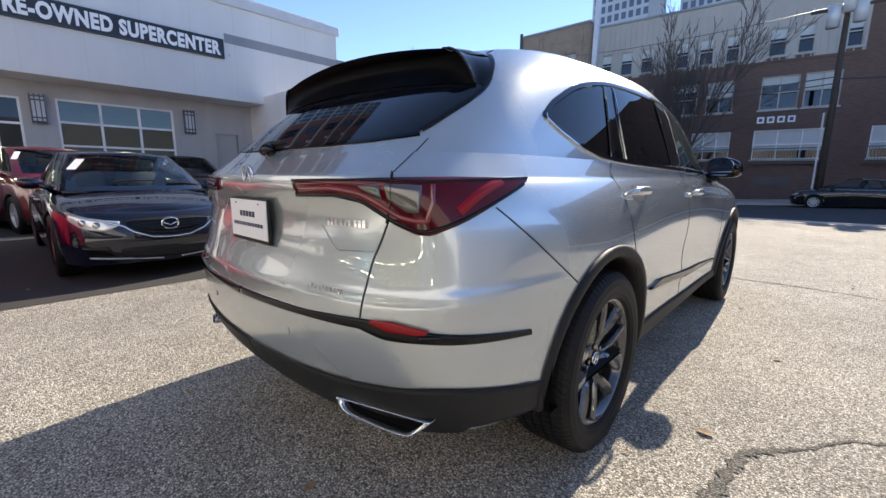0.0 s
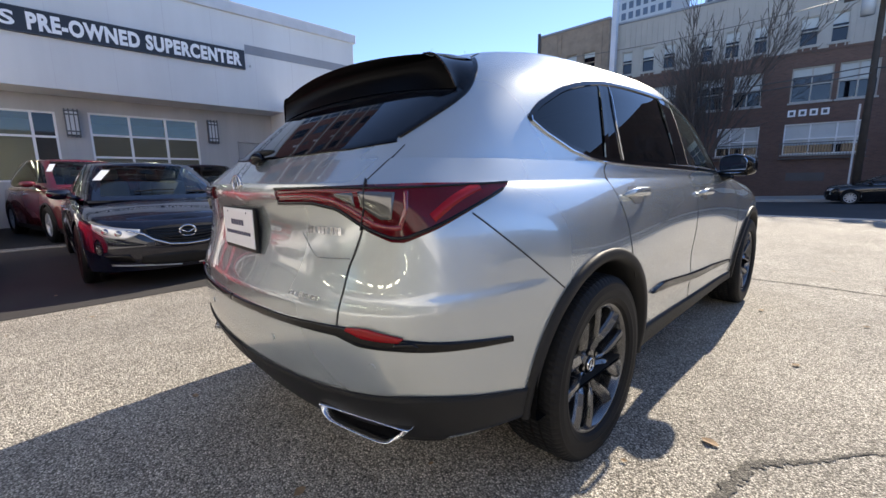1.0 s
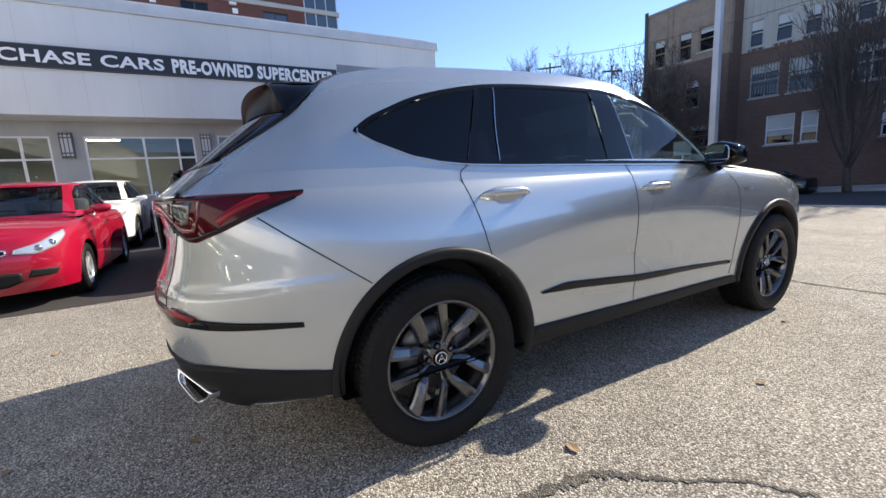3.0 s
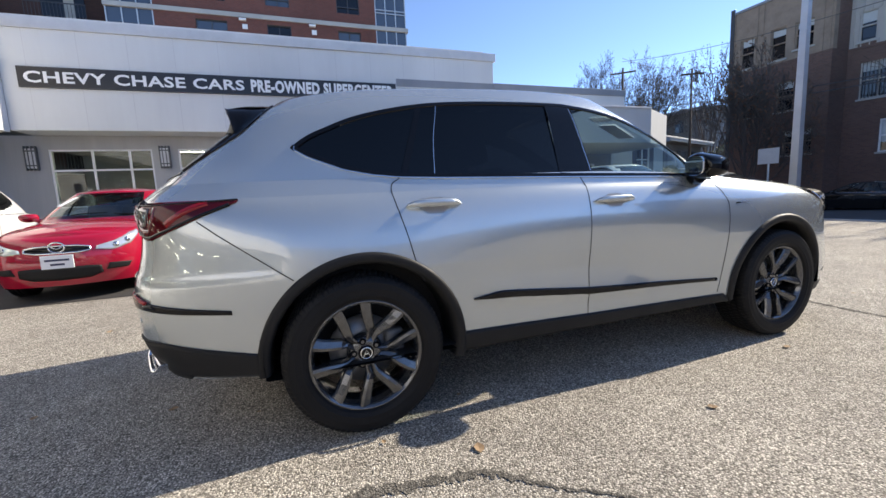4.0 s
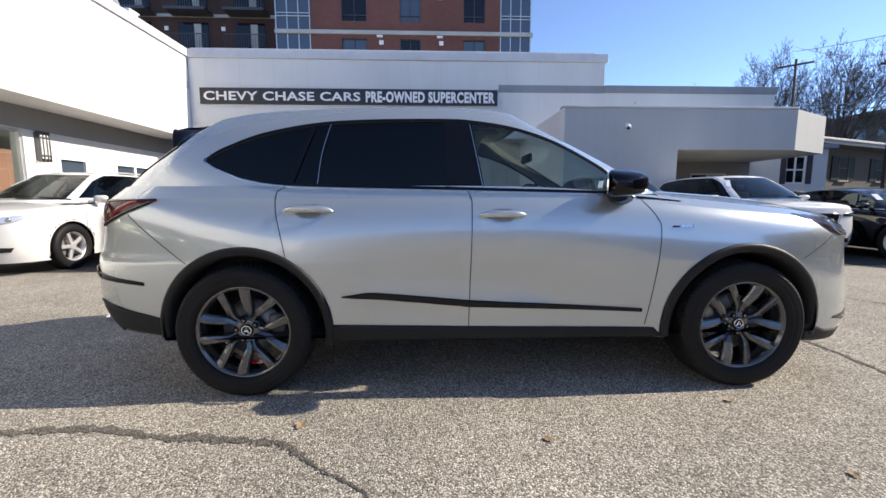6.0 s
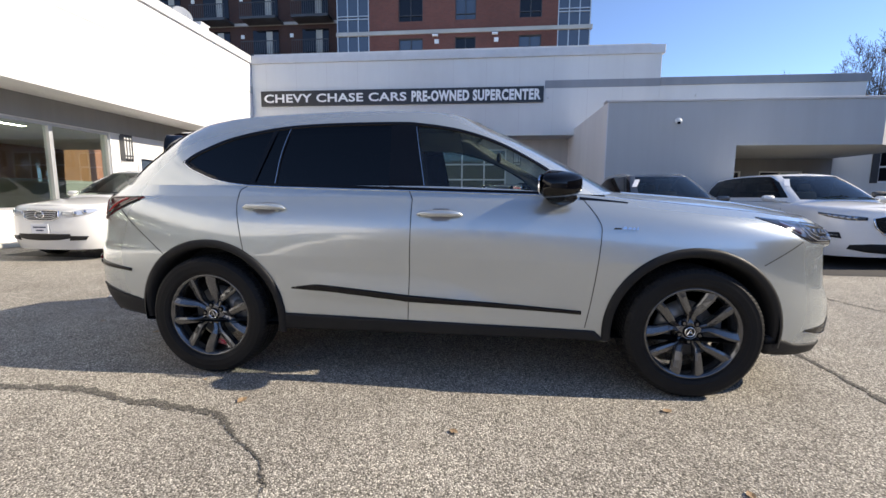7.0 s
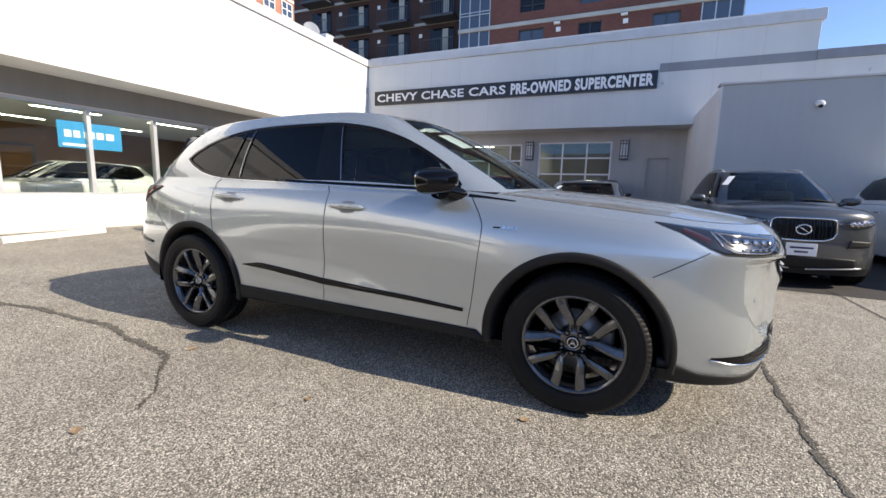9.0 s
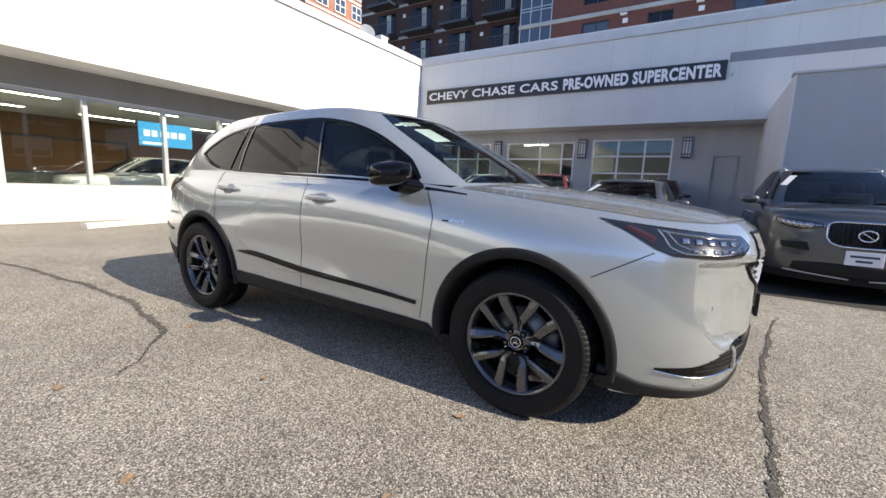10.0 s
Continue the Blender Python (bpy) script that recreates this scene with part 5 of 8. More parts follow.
add_box(bm, -0.16, 0.16, _e.y + 0.004, _e.y + 0.022, 0.53, 0.655, 0.004)
part("plate_holder", bm, M_BLACKPL, HERO, "empty black front plate holder")

# roof: fin aerial and rails of the glass roof
bm = bmesh.new()
rows = [[Vector((w * math.cos(a), -0.12 + y, roof_z(-0.1) + h * max(0, math.sin(a)))) for a in [math.pi * k / 8 for k in range(9)]] for y, w, h in ((-0.07, 0.004, 0.055), (-0.04, 0.018, 0.052), (0.0, 0.024, 0.035), (0.06, 0.018, 0.012), (0.09, 0.004, 0.002))]
part("roof_aerial", grid_bm(rows), M_SILVER, HERO, "silver fin aerial", True)
for s in (1, -1):
    part("roof_joint", ribbon([above((x, y)) for y, x in spline([(-0.30, 0.545), (0.1, 0.565), (0.6, 0.58), (1.1, 0.585), (1.5, 0.575)], 50)], 0.010, 0.001, s), M_BLACKPL, HERO, "black roof joint strip")

# stickers inside the windshield
def ws_pt(x, t):
    """On the windshield: t from its foot (0) to the roof (1)."""
    return cast((x, 2.66 - 0.98 * t + 1.2, 1.17 + 0.47 * t + 2.2), (0, -1.2, -2.2))


def ws_patch(x0, x1, t0, t1, name, mat, label):
    rows = [[ws_pt(x0 + (x1 - x0) * i / 4, t0 + (t1 - t0) * j / 4)[0] + Vector((0, -0.004, -0.008)) for i in range(5)] for j in range(5)]
    return part(name, grid_bm(rows), mat, HERO, label)


ws_patch(0.30, 0.47, 0.60, 0.79, "window_sticker", M_PLATE, "blank white paper sticker behind the windshield")
for k in range(4):
    ws_patch(0.33 + 0.045 * k, 0.363 + 0.045 * k, 0.84, 0.90, "sticker_bar", M_LETTER, "white painted mark")
ws_patch(0.50, 0.56, 0.86, 0.885, "sticker_bar", M_LETTER, "")

# floor pan and inside
bm = bmesh.new()
add_box(bm, -0.76, 0.76, -0.70, 3.40, 0.31, 0.37, 0.02)
part("floor_pan", bm, M_CAVITY, HERO, "dark underbody")
for s in (1, -1):
    bm = bmesh.new()
    add_box(bm, 0.72 * s - 0.05, 0.72 * s + 0.05, -0.3, 2.3, 0.34, 1.13, 0.03)
    part("door_card", bm, M_INTERIOR, HERO, "black inner door panel")
bm = bmesh.new()
rows = [[Vector((x, y, roof_z(y) - 0.055 - 0.10 * (x / 0.6) ** 2)) for x in np.linspace(-0.58, 0.58, 9)] for y in np.linspace(-0.25, 1.5, 12)]
part("headliner", grid_bm(rows), plain("headliner_grey", (0.45, 0.44, 0.42), 0.8), HERO, "grey headliner", True)
rows = [[Vector((x, y, z)) for x in np.linspace(-0.74, 0.74, 13)] for y, z in ((1.78, 0.70), (1.80, 0.95), (1.86, 1.05), (1.98, 1.115), (2.2, 1.135), (2.5, 1.13), (2.62, 1.10))]
part("dashboard", grid_bm(rows), M_INTERIOR, HERO, "black dashboard", True)
bm = bmesh.new()
add_box(bm, -0.18, 0.18, 1.90, 1.92, 1.10, 1.22, 0.01)
part("display", bm, M_GLOSSBLK, HERO, "wide black display on the dashboard")
_c, _ax = Vector((-0.37, 1.62, 1.0)), Vector((0, -0.88, 0.45)).normalized()
_u = Vector((1, 0, 0))
_v = _ax.cross(_u)
wheel = part("steering_wheel", tube_bm([_c + (_u * math.cos(a) + _v * math.sin(a)) * 0.185 for a in [2 * math.pi * k / 36 for k in range(37)]], 0.016, 10), M_INTERIOR, HERO, "black steering wheel", True)
bm = bmesh.new()
add_cyl(bm, _c - _ax * 0.02, _c + _ax * 0.05, 0.07, 0.06, 20)
part("wheel_boss", bm, M_INTERIOR, wheel)
for sx in (-0.37, 0.37):
    for y, light in ((1.05, M_INTERIOR), (0.15, M_LEATHER)):
        bm = bmesh.new()
        add_box(bm, sx - 0.26, sx + 0.26, y - 0.05, y + 0.50, 0.52, 0.70, 0.06)
        seat = part("seat", bm, light, HERO, "pale leather seat" if light is M_LEATHER else "black leather front seat", True)
        bm = bmesh.new()
        add_box(bm, -0.25, 0.25, -0.07, 0.07, 0, 0.62, 0.06, m=pose(sx, y - 0.02, 0.64, 14, 0, 0))
        part("seat_back", bm, light, seat, "", True)
        bm = bmesh.new()
        add_box(bm, -0.14, 0.14, -0.05, 0.05, 0, 0.19, 0.04, m=pose(sx, y - 0.20, 1.27, 10, 0, 0))
        part("headrest", bm, light, seat, "", True)
bm = bmesh.new()
add_box(bm, -0.13, 0.13, 1.80, 1.83, 1.40, 1.465, 0.012)
part("rear_view_mirror", bm, M_INTERIOR, HERO, "black inside mirror", True)

# ---- wheels ----
M_RIM = Mat("dark_grey_rim", (0.115, 0.118, 0.124), 0.17, 0.8, Coat_Weight=0.6, Coat_Roughness=0.03).m
M_DISC = plain("brake_disc_steel", (0.30, 0.295, 0.29), 0.4, 0.7, spread=0.15, fine=120)
M_CALIPER = plain("brake_caliper_grey", (0.16, 0.16, 0.163), 0.45, 0.3)


def lathe_x(profile, seg=96, notch=None):
    """Turned about the x axis; profile: (radius, x). notch(k, i): change of radius."""
    bm = bmesh.new()
    rings = []
    for k in range(seg):
        a = 2 * math.pi * k / seg
        rings.append([bm.verts.new((x, (r + (notch(k, i) if notch else 0)) * math.cos(a), (r + (notch(k, i) if notch else 0)) * math.sin(a))) for i, (r, x) in enumerate(profile)])
    for k in range(seg):
        a, b = rings[k], rings[(k + 1) % seg]
        for i in range(len(profile) - 1):
            bm.faces.new((a[i], b[i], b[i + 1], a[i + 1]))
    bmesh.ops.recalc_face_normals(bm, faces=bm.faces)
    return bm


TREAD = [(0.258, -0.100), (0.27, -0.118), (0.32, -0.128), (0.350, -0.124), (0.364, -0.114), (0.372, -0.104), (0.3765, -0.085), (0.3775, -0.066), (0.369, -0.064), (0.369, -0.056), (0.378, -0.054), (0.378, -0.026), (0.369, -0.024), (0.369, -0.015), (0.378, -0.013), (0.378, 0.013), (0.369, 0.015), (0.369, 0.024), (0.378, 0.026), (0.378, 0.054), (0.369, 0.056), (0.369, 0.064), (0.3775, 0.066), (0.3765, 0.085), (0.372, 0.104), (0.364, 0.114), (0.350, 0.124), (0.345, 0.1262), (0.341, 0.1255), (0.32, 0.128), (0.295, 0.1255), (0.289, 0.1262), (0.27, 0.118), (0.258, 0.100)]
BLOCKS = {4, 5, 6, 7, 10, 11, 14, 15, 18, 19, 22, 23, 24, 25}


def spoke_bm(turn, sg):
    """One arm of a forked spoke: beside its twin at the hub, then out to the rim."""
    d, p = Vector((0, math.cos(turn), math.sin(turn))), Vector((0, -math.sin(turn), math.cos(turn)))
    path = [(0.036, 0.012, 0.026, 0.061), (0.070, 0.0125, 0.025, 0.067), (0.098, 0.0140, 0.030, 0.075), (0.124, 0.024, 0.044, 0.086), (0.162, 0.048, 0.050, 0.095), (0.202, 0.071, 0.055, 0.101), (0.238, 0.087, 0.060, 0.102)]
    rows = []
    for i, (r, off, w, x) in enumerate(path):
        a, b = path[max(i - 1, 0)], path[min(i + 1, len(path) - 1)]
        t = (d * (b[0] - a[0]) + p * sg * (b[1] - a[1])).normalized()
        n = Vector((1, 0, 0)).cross(t) * sg
        c = d * r + p * (sg * off)
        up = Vector((1, 0, 0))
        rows.append([c - n * w * 0.5 + up * (x - 0.045), c - n * w * 0.5 + up * (x - 0.020), c - n * w * 0.36 + up * (x - 0.011), c + n * w * 0.16 + up * x, c + n * w * 0.42 + up * (x - 0.004), c + n * w * 0.5 + up * (x - 0.014), c + n * w * 0.5 + up * (x - 0.045)])
    bm = grid_bm(rows)
    bmesh.ops.recalc_face_normals(bm, faces=bm.faces)
    if sum(f.normal.x for f in bm.faces) < 0:
        bmesh.ops.reverse_faces(bm, faces=bm.faces)
    return bm


def add_wheel(parent, m, turn, name="wheel", detail=True):
    w = new(name)
    w.parent = parent
    w.matrix_local = m
    tagged(w, "dark grey twin-spoke alloy wheel with a black tyre")
    seg = 264
    part("tyre", lathe_x(TREAD, seg, lambda k, i: -0.0032 if i in BLOCKS and (k + i // 2) % 3 == 0 else 0.0), M_TYRE, w, "black road tyre", False)
    part("rim", lathe_x([(0.258, -0.10), (0.235, -0.09), (0.232, 0.0), (0.236, 0.07), (0.244, 0.092), (0.252, 0.104), (0.262, 0.108), (0.265, 0.100)], 96), M_RIM, w, "dark grey rim", True)
    for k in range(5):
        base = radians(turn + 72 * k)
        for sg in (-1, 1):
            part("spoke", spoke_bm(base, sg), M_RIM, w, "", False)
    part("hub", lathe_x([(0.0005, 0.058), (0.034, 0.058), (0.036, 0.0645), (0.046, 0.0650), (0.060, 0.0625), (0.074, 0.055), (0.084, 0.036), (0.086, 0.01)], 50), M_RIM, w, "", True)
    part("centre_cap", lathe_x([(0.0005, 0.070), (0.028, 0.069), (0.033, 0.066), (0.034, 0.056)], 32), M_GLOSSBLK, w, "black centre cap", True)
    part("cap_ring", lathe_x([(0.0235, 0.0694), (0.0245, 0.0722), (0.0290, 0.0716), (0.0300, 0.0675)], 40), M_CHROME, w, "bright ring on the cap", True)
    bm = tube_bm([(0.0705, -0.014, -0.015), (0.0705, 0.0, 0.017), (0.0705, 0.014, -0.015)], 0.0032, 6)
    tube_bm([(0.0705, -0.008, -0.003), (0.0705, 0.008, -0.003)], 0.0028, 6, bm)
    part("cap_mark", bm, M_CHROME, w)
    for k in range(5):
        a = radians(turn + 36 + 72 * k)
        bm = bmesh.new()
        add_cyl(bm, (0.03, 0.058 * math.cos(a), 0.058 * math.sin(a)), (0.068, 0.058 * math.cos(a), 0.058 * math.sin(a)), 0.0105, 0.0095, 6)
        nut = part("wheel_nut", bm, M_RIM, w)
        # solid black disc round the nut stands for the shade in its pocket
        bm = bmesh.new()
        add_cyl(bm, (0.03, 0.058 * math.cos(a), 0.058 * math.sin(a)), (0.0652, 0.058 * math.cos(a), 0.058 * math.sin(a)), 0.0165, 0.0165, 16)
        part("nut_recess_shade", bm, M_CAVITY, nut)
    part("brake_disc", lathe_x([(0.06, -0.01), (0.165, -0.01), (0.165, -0.03), (0.06, -0.03)], 64), M_DISC, w, "bare steel brake disc", True)
    part("hub_carrier", lathe_x([(0.0005, 0.015), (0.062, 0.014), (0.066, -0.02), (0.10, -0.06)], 32), M_CALIPER, w, "", True)
    bm = bmesh.new()
    add_box(bm, -0.055, 0.016, 0.10, 0.20, -0.08, 0.08, 0.02)
    part("brake_caliper", bm, M_CALIPER, w, "grey brake caliper", True)
    return w


add_wheel(HERO, pose(0.86, 0, 0.378, 0, 0, 0), 68)
add_wheel(HERO, pose(0.86, 2.891, 0.378, 0, 0, 0), 88)
add_wheel(HERO, pose(-0.86, 0, 0.378, 0, 0, 180), 30)
add_wheel(HERO, pose(-0.86, 2.891, 0.378, 0, 0, 180), 55)
for y in (0.0, 2.891):
    bm = bmesh.new()
    add_cyl(bm, (-0.75, y, 0.378), (0.75, y, 0.378), 0.05)
    part("axle", bm, M_CAVITY, HERO, "dark axle")

# ---- other parked cars ----
M_CARGLASS = glass("car_window_glass", (0.74, 0.82, 0.79))
M_CARPRIV = glass("dark_car_glass", (0.06, 0.07, 0.075))
M_SEATGREY = plain("seat_cloth_grey", (0.10, 0.10, 0.10), 0.8)
M_ALLOY = Mat("alloy_silver", (0.62, 0.63, 0.64), 0.3, 0.55).m
TYRE_LOW = [(0.60, -0.30), (0.80, -0.34), (0.95, -0.31), (1.0, -0.24), (1.0, -0.09), (0.985, -0.08), (0.985, -0.05), (1.0, -0.04), (1.0, 0.04), (0.985, 0.05), (0.985, 0.08), (1.0, 0.09), (1.0, 0.24), (0.95, 0.31), (0.80, 0.34), (0.70, 0.32), (0.64, 0.28)]
_tyre_mesh = to_mesh("tyre", lathe_x(TYRE_LOW, 48), M_TYRE, True)
_rim_mesh = to_mesh("rim", lathe_x([(0.64, -0.28), (0.58, -0.2), (0.57, 0.10), (0.60, 0.24), (0.655, 0.285), (0.66, 0.26)], 48), M_ALLOY, True)


def _spokes(n):
    bm = bmesh.new()
    for k in range(n):
        a = 2 * math.pi * k / n + 0.3
        m = Matrix.Rotation(a, 4, "X")
        add_box(bm, 0.13, 0.23, -0.075, 0.075, 0.08, 0.60, 0.02, m)
    add_cyl(bm, (0.08, 0, 0), (0.25, 0, 0), 0.17, 0.15, 20)
    return to_mesh("spokes", bm, M_ALLOY)


_spoke_mesh = {n: _spokes(n) for n in (5, 7, 10)}
_hub_mesh = to_mesh("brake_disc", lathe_x([(0.02, 0.02), (0.42, 0.02), (0.42, -0.05), (0.1, -0.05)], 32), M_DISC)


def low_wheel(car, x, y, r, n):
    w = new("wheel")
    w.parent = car
    w.matrix_local = Matrix.Translation((x, y, r)) @ Matrix.Rotation(0 if x > 0 else math.pi, 4, "Z") @ Matrix.Diagonal((r, r, r, 1))
    for name, me in (("tyre", _tyre_mesh), ("rim", _rim_mesh), ("spokes", _spoke_mesh[n]), ("brake_disc", _hub_mesh)):
        o = new(name, me)
        o.parent = w


def parked_car(name, label, m, color, L, W, H, wb, fo, belt, hood, suv, r=0.34, spokes=5, clr=0.20, cowl=1.05, rake=0.92, deck=0.60, lamp=None, grille=None, chrome=True, trim=None, intake=None, plate=None, extra=None, rails=False, clad=False, bars_bright=False, lamp_mat=None):
    """A car that points to +y with its nose at the origin. Angles of the front's pieces are degrees round the nose."""
    car = thing(name, label, "car", m=m)
    w = W / 2
    b, ro = belt, L - wb - fo
    top = [b - 0.16, b]
    lean = 0.45 if suv else 1.0
    zz = [clr, clr + 0.16, clr + 0.16 + 0.45 * (b - 0.16 - clr - 0.16), b - 0.13, b - 0.03, b]

    def st(xf, ys, drop=0.0):
        ys = ys if isinstance(ys, list) else [ys] * 6
        xs = xf if isinstance(xf, list) else [xf] * 6
        zs = zz[:2] + [z - drop * (z - zz[1]) / (b - zz[1]) for z in zz[2:]]
        return [(x * w, y, z) for x, y, z in zip(xs, ys, zs)]
    d = b - hood
    rows = [st(0.0, [-L + q for q in (0.06, 0.0, 0.0, 0.04, 0.05, 0.10)]), st(0.5, [-L + q for q in (0.08, 0.02, 0.02, 0.06, 0.07, 0.12)]),
            st([0.80, 0.83, 0.83, 0.80, 0.77, 0.72], [-L + q for q in (0.16, 0.10, 0.10, 0.14, 0.15, 0.20)]), st([0.92, 0.95, 0.95, 0.92, 0.88, 0.83], -L + 0.40),
            st([0.95, 0.98, 1.0, 0.975, 0.93, 0.88], -L + ro), st([0.95, 0.96, 0.985, 0.98, 0.94, 0.90], -L + ro + wb * 0.33), st([0.95, 0.96, 0.985, 0.98, 0.94, 0.90], -L + ro + wb * 0.66),
            st([0.95, 0.98, 1.0, 0.97, 0.93, 0.86], -fo, d * 0.35), st([0.92, 0.95, 0.95, 0.93, 0.88, 0.80], -fo * 0.52, d * 0.70),
            st([0.79, 0.83, 0.82, 0.79, 0.75, 0.68], [-q for q in (0.24, 0.17, 0.16, 0.16 + 0.04 * lean, 0.17 + 0.07 * lean, 0.19 + 0.11 * lean)], d * 0.88), st(0.5, [-q for q in (0.10, 0.04, 0.03, 0.03 + 0.04 * lean, 0.04 + 0.07 * lean, 0.06 + 0.12 * lean)], d * 0.96), st(0.0, [-q for q in (0.05, 0.0, 0.0, 0.04 * lean, 0.08 * lean, 0.03 + 0.12 * lean)], d)]
    nu, nv = 150, 34
    tub = bspline_rows(bspline_rows(np.array(rows), nu, "mirror", "mirror").transpose(1, 0, 2), nv).transpose(1, 0, 2)
    # glasshouse
    yr0, yr1 = -L + (0.14 if suv else deck), -L + (0.66 if suv else deck + 0.72)
    yf0, yf1 = -cowl, -cowl - rake
    he = H - 0.045
    base = [(0, yr0), (0.45 * w, yr0 + 0.01), (0.74 * w, yr0 + 0.10), (0.86 * w, yr0 + 0.42), (0.895 * w, (yr0 + yf0) / 2 - 0.3), (0.90 * w, (yr0 + yf0) / 2 + 0.35), (0.885 * w, yf0 - 0.42), (0.81 * w, yf0 - 0.12), (0.5 * w, yf0 + 0.05), (0, yf0 + 0.10)]
    cap_ = [(0, yr1), (0.36 * w, yr1 + 0.01), (0.58 * w, yr1 + 0.06), (0.63 * w, yr1 + 0.28), (0.655 * w, (yr1 + yf1) / 2 - 0.2), (0.655 * w, (yr1 + yf1) / 2 + 0.2), (0.64 * w, yf1 - 0.22), (0.60 * w, yf1 - 0.06), (0.38 * w, yf1 + 0.03), (0, yf1 + 0.06)]
    gh = []
    fall = (0.085, 0.085, 0.075, 0.05, 0.012, 0.0, 0.018, 0.035, 0.035, 0.035)
    for (x0, y0), (x1, y1), low_ in zip(base, cap_, fall):
        col = []
        for t in (0, 0.25, 0.5, 0.75, 0.92, 1.0):
            k = t + 0.16 * t * (1 - t)
            sx = x0 + (x1 - x0) * (t ** 1.25)
            col.append((sx, y0 + (y1 - y0) * t, b - 0.01 + (he - low_ - b) * (k if t < 1 else 1)))
        gh.append(col)
    gu, gv = 120, 26
    ghg = bspline_rows(bspline_rows(np.array(gh), gu, "mirror", "mirror").transpose(1, 0, 2), gv).transpose(1, 0, 2)
    roof = cap(ghg[:, -1], lambda t, e: (0, e[1], e[2] + 0.045 * (e[0] / (0.655 * w)) ** 0.8), 10)
    i0 = min(range(nu // 2, nu), key=lambda i: abs(tub[i, -1, 1] + cowl + 0.12))
    hoodg = cap(tub[i0:, -1], lambda t, e: (0, e[1] + 0.05 * (1 - t) * e[0], e[2] + 0.07 * (e[0] / w) ** 0.7), 12)
    grids = [tub, ghg, roof, hoodg]
    if not suv:
        j0 = max(i for i in range(nu // 2) if tub[i, -1, 1] < -L + deck + 0.15)
        grids.append(cap(tub[:j0 + 1, -1], lambda t, e: (0, e[1], e[2] + 0.03 * (e[0] / w) ** 0.7), 8))
    bm = surface_mesh(grids)
    bm.normal_update()
    tree = BVHTree.FromBMesh(bm)
    lg, lu, lv = (bm.faces.layers.int.get(q) for q in "guv")
    sets = {}
    for f in bm.faces:
        c = f.calc_center_median()
        g = f[lg]
        kind = "body"
        if g == 0 and abs(c.x) > 0.55 * w and min(math.hypot(c.y + fo, c.z - r), math.hypot(c.y + L - ro, c.z - r)) < r + 0.055:
            continue
        if g == 0 and clad and c.z < clr + 0.10:
            kind = "cladding"
        if g == 1:
            stn, t = f[lu] / (gu - 1) * 9, f[lv] / (gv - 1)
            if stn > 7.35 and 0.06 < t < 0.95:
                kind = "windshield"
            elif stn < 1.7 and 0.12 < t < 0.85:
                kind = "rear_window"
            elif 2.75 < stn < 6.85 and 0.10 + 0.30 * max(0.0, 3.7 - stn) ** 2 < t < 0.86 - 0.10 * max(0.0, 3.6 - stn) - 0.55 * max(0.0, stn - 6.3):
                bar = 4.66 < stn < 4.78 or 3.55 < stn < 3.62
                kind = ("pillar_trim", c.x > 0, stn > 4) if bar else ("side_window", c.x > 0, (stn > 3.6) + (stn > 4.7))
        sets.setdefault(kind, []).append(f)
    for kind, faces in sets.items():
        nm = kind[0] if isinstance(kind, tuple) else kind
        ids = {}
        quads = [[ids.setdefault(v, len(ids)) for v in f.verts] for f in faces]
        me = bpy.data.meshes.new(nm)
        me.from_pydata([tuple(v.co) for v in ids], [], quads)
        me.polygons.foreach_set("use_smooth", [True] * len(me.polygons))
        me.normals_split_custom_set_from_vertices([tuple(v.normal) for v in ids])
        me.materials.append(color if nm == "body" else M_BLACKPL if nm == "cladding" else M_GLOSSBLK if nm == "pillar_trim" else M_CARPRIV if nm == "rear_window" or (nm == "side_window" and suv) else M_CARGLASS)
        o = new(nm, me)
        o.parent = car
    bm.free()

    def shot(o, way):
        loc, nor, _, _ = tree.ray_cast(Vector(o), Vector(way).normalized())
        if loc is None:
            loc, nor, _, _ = tree.find_nearest(Vector(o) + Vector(way))
        return loc, (nor if nor.dot(Vector(way)) < 0 else -nor)

    def nose(p):
        a = radians(p[0])
        c = Vector((0, -0.85, p[1]))
        dd = Vector((math.sin(a), math.cos(a), 0))
        return shot(c + dd * 4, -dd)

    def flank(p):
        return shot((3, p[0], p[1]), (-1, 0, 0))
    for s in (1, -1):
        for q in extra or ():
            lo, hi, mat, nm, lb = q
            part(nm, patch(lo, hi, nose, 14, 5, 0.010, 0.014, s), mat, car, lb, True)
        if lamp:
            lo, hi = lamp
            hl = part("headlamp", patch(lo, hi, nose, 20, 6, 0.010, 0.016, s), lamp_mat or M_LAMPGLASS, car, "clear headlamp", True)
            mid = [((a[0] + c[0]) / 2, (a[1] + c[1]) / 2) for a, c in zip(polyline(lo, 9), polyline(hi, 9))]
            for k in (2, 3, 4, 5, 6) if lamp_mat else (3, 5):
                q, nn = nose(mid[k])
                bmc = bmesh.new()
                add_cyl(bmc, q + nn * 0.004, q + nn * 0.016, 0.036, 0.030, 18)
                part("projector", flip(bmc, s), M_LED, hl, "", True)
        part("arch_trim", ribbon([flank((-fo + (r + 0.05) * math.cos(t), max(clr, r + (r + 0.05) * math.sin(t)))) for t in np.linspace(-0.25, math.pi + 0.25, 30)], 0.05 if clad else 0.02, 0.010 if clad else 0.004, s), M_BLACKPL if clad else color, car)
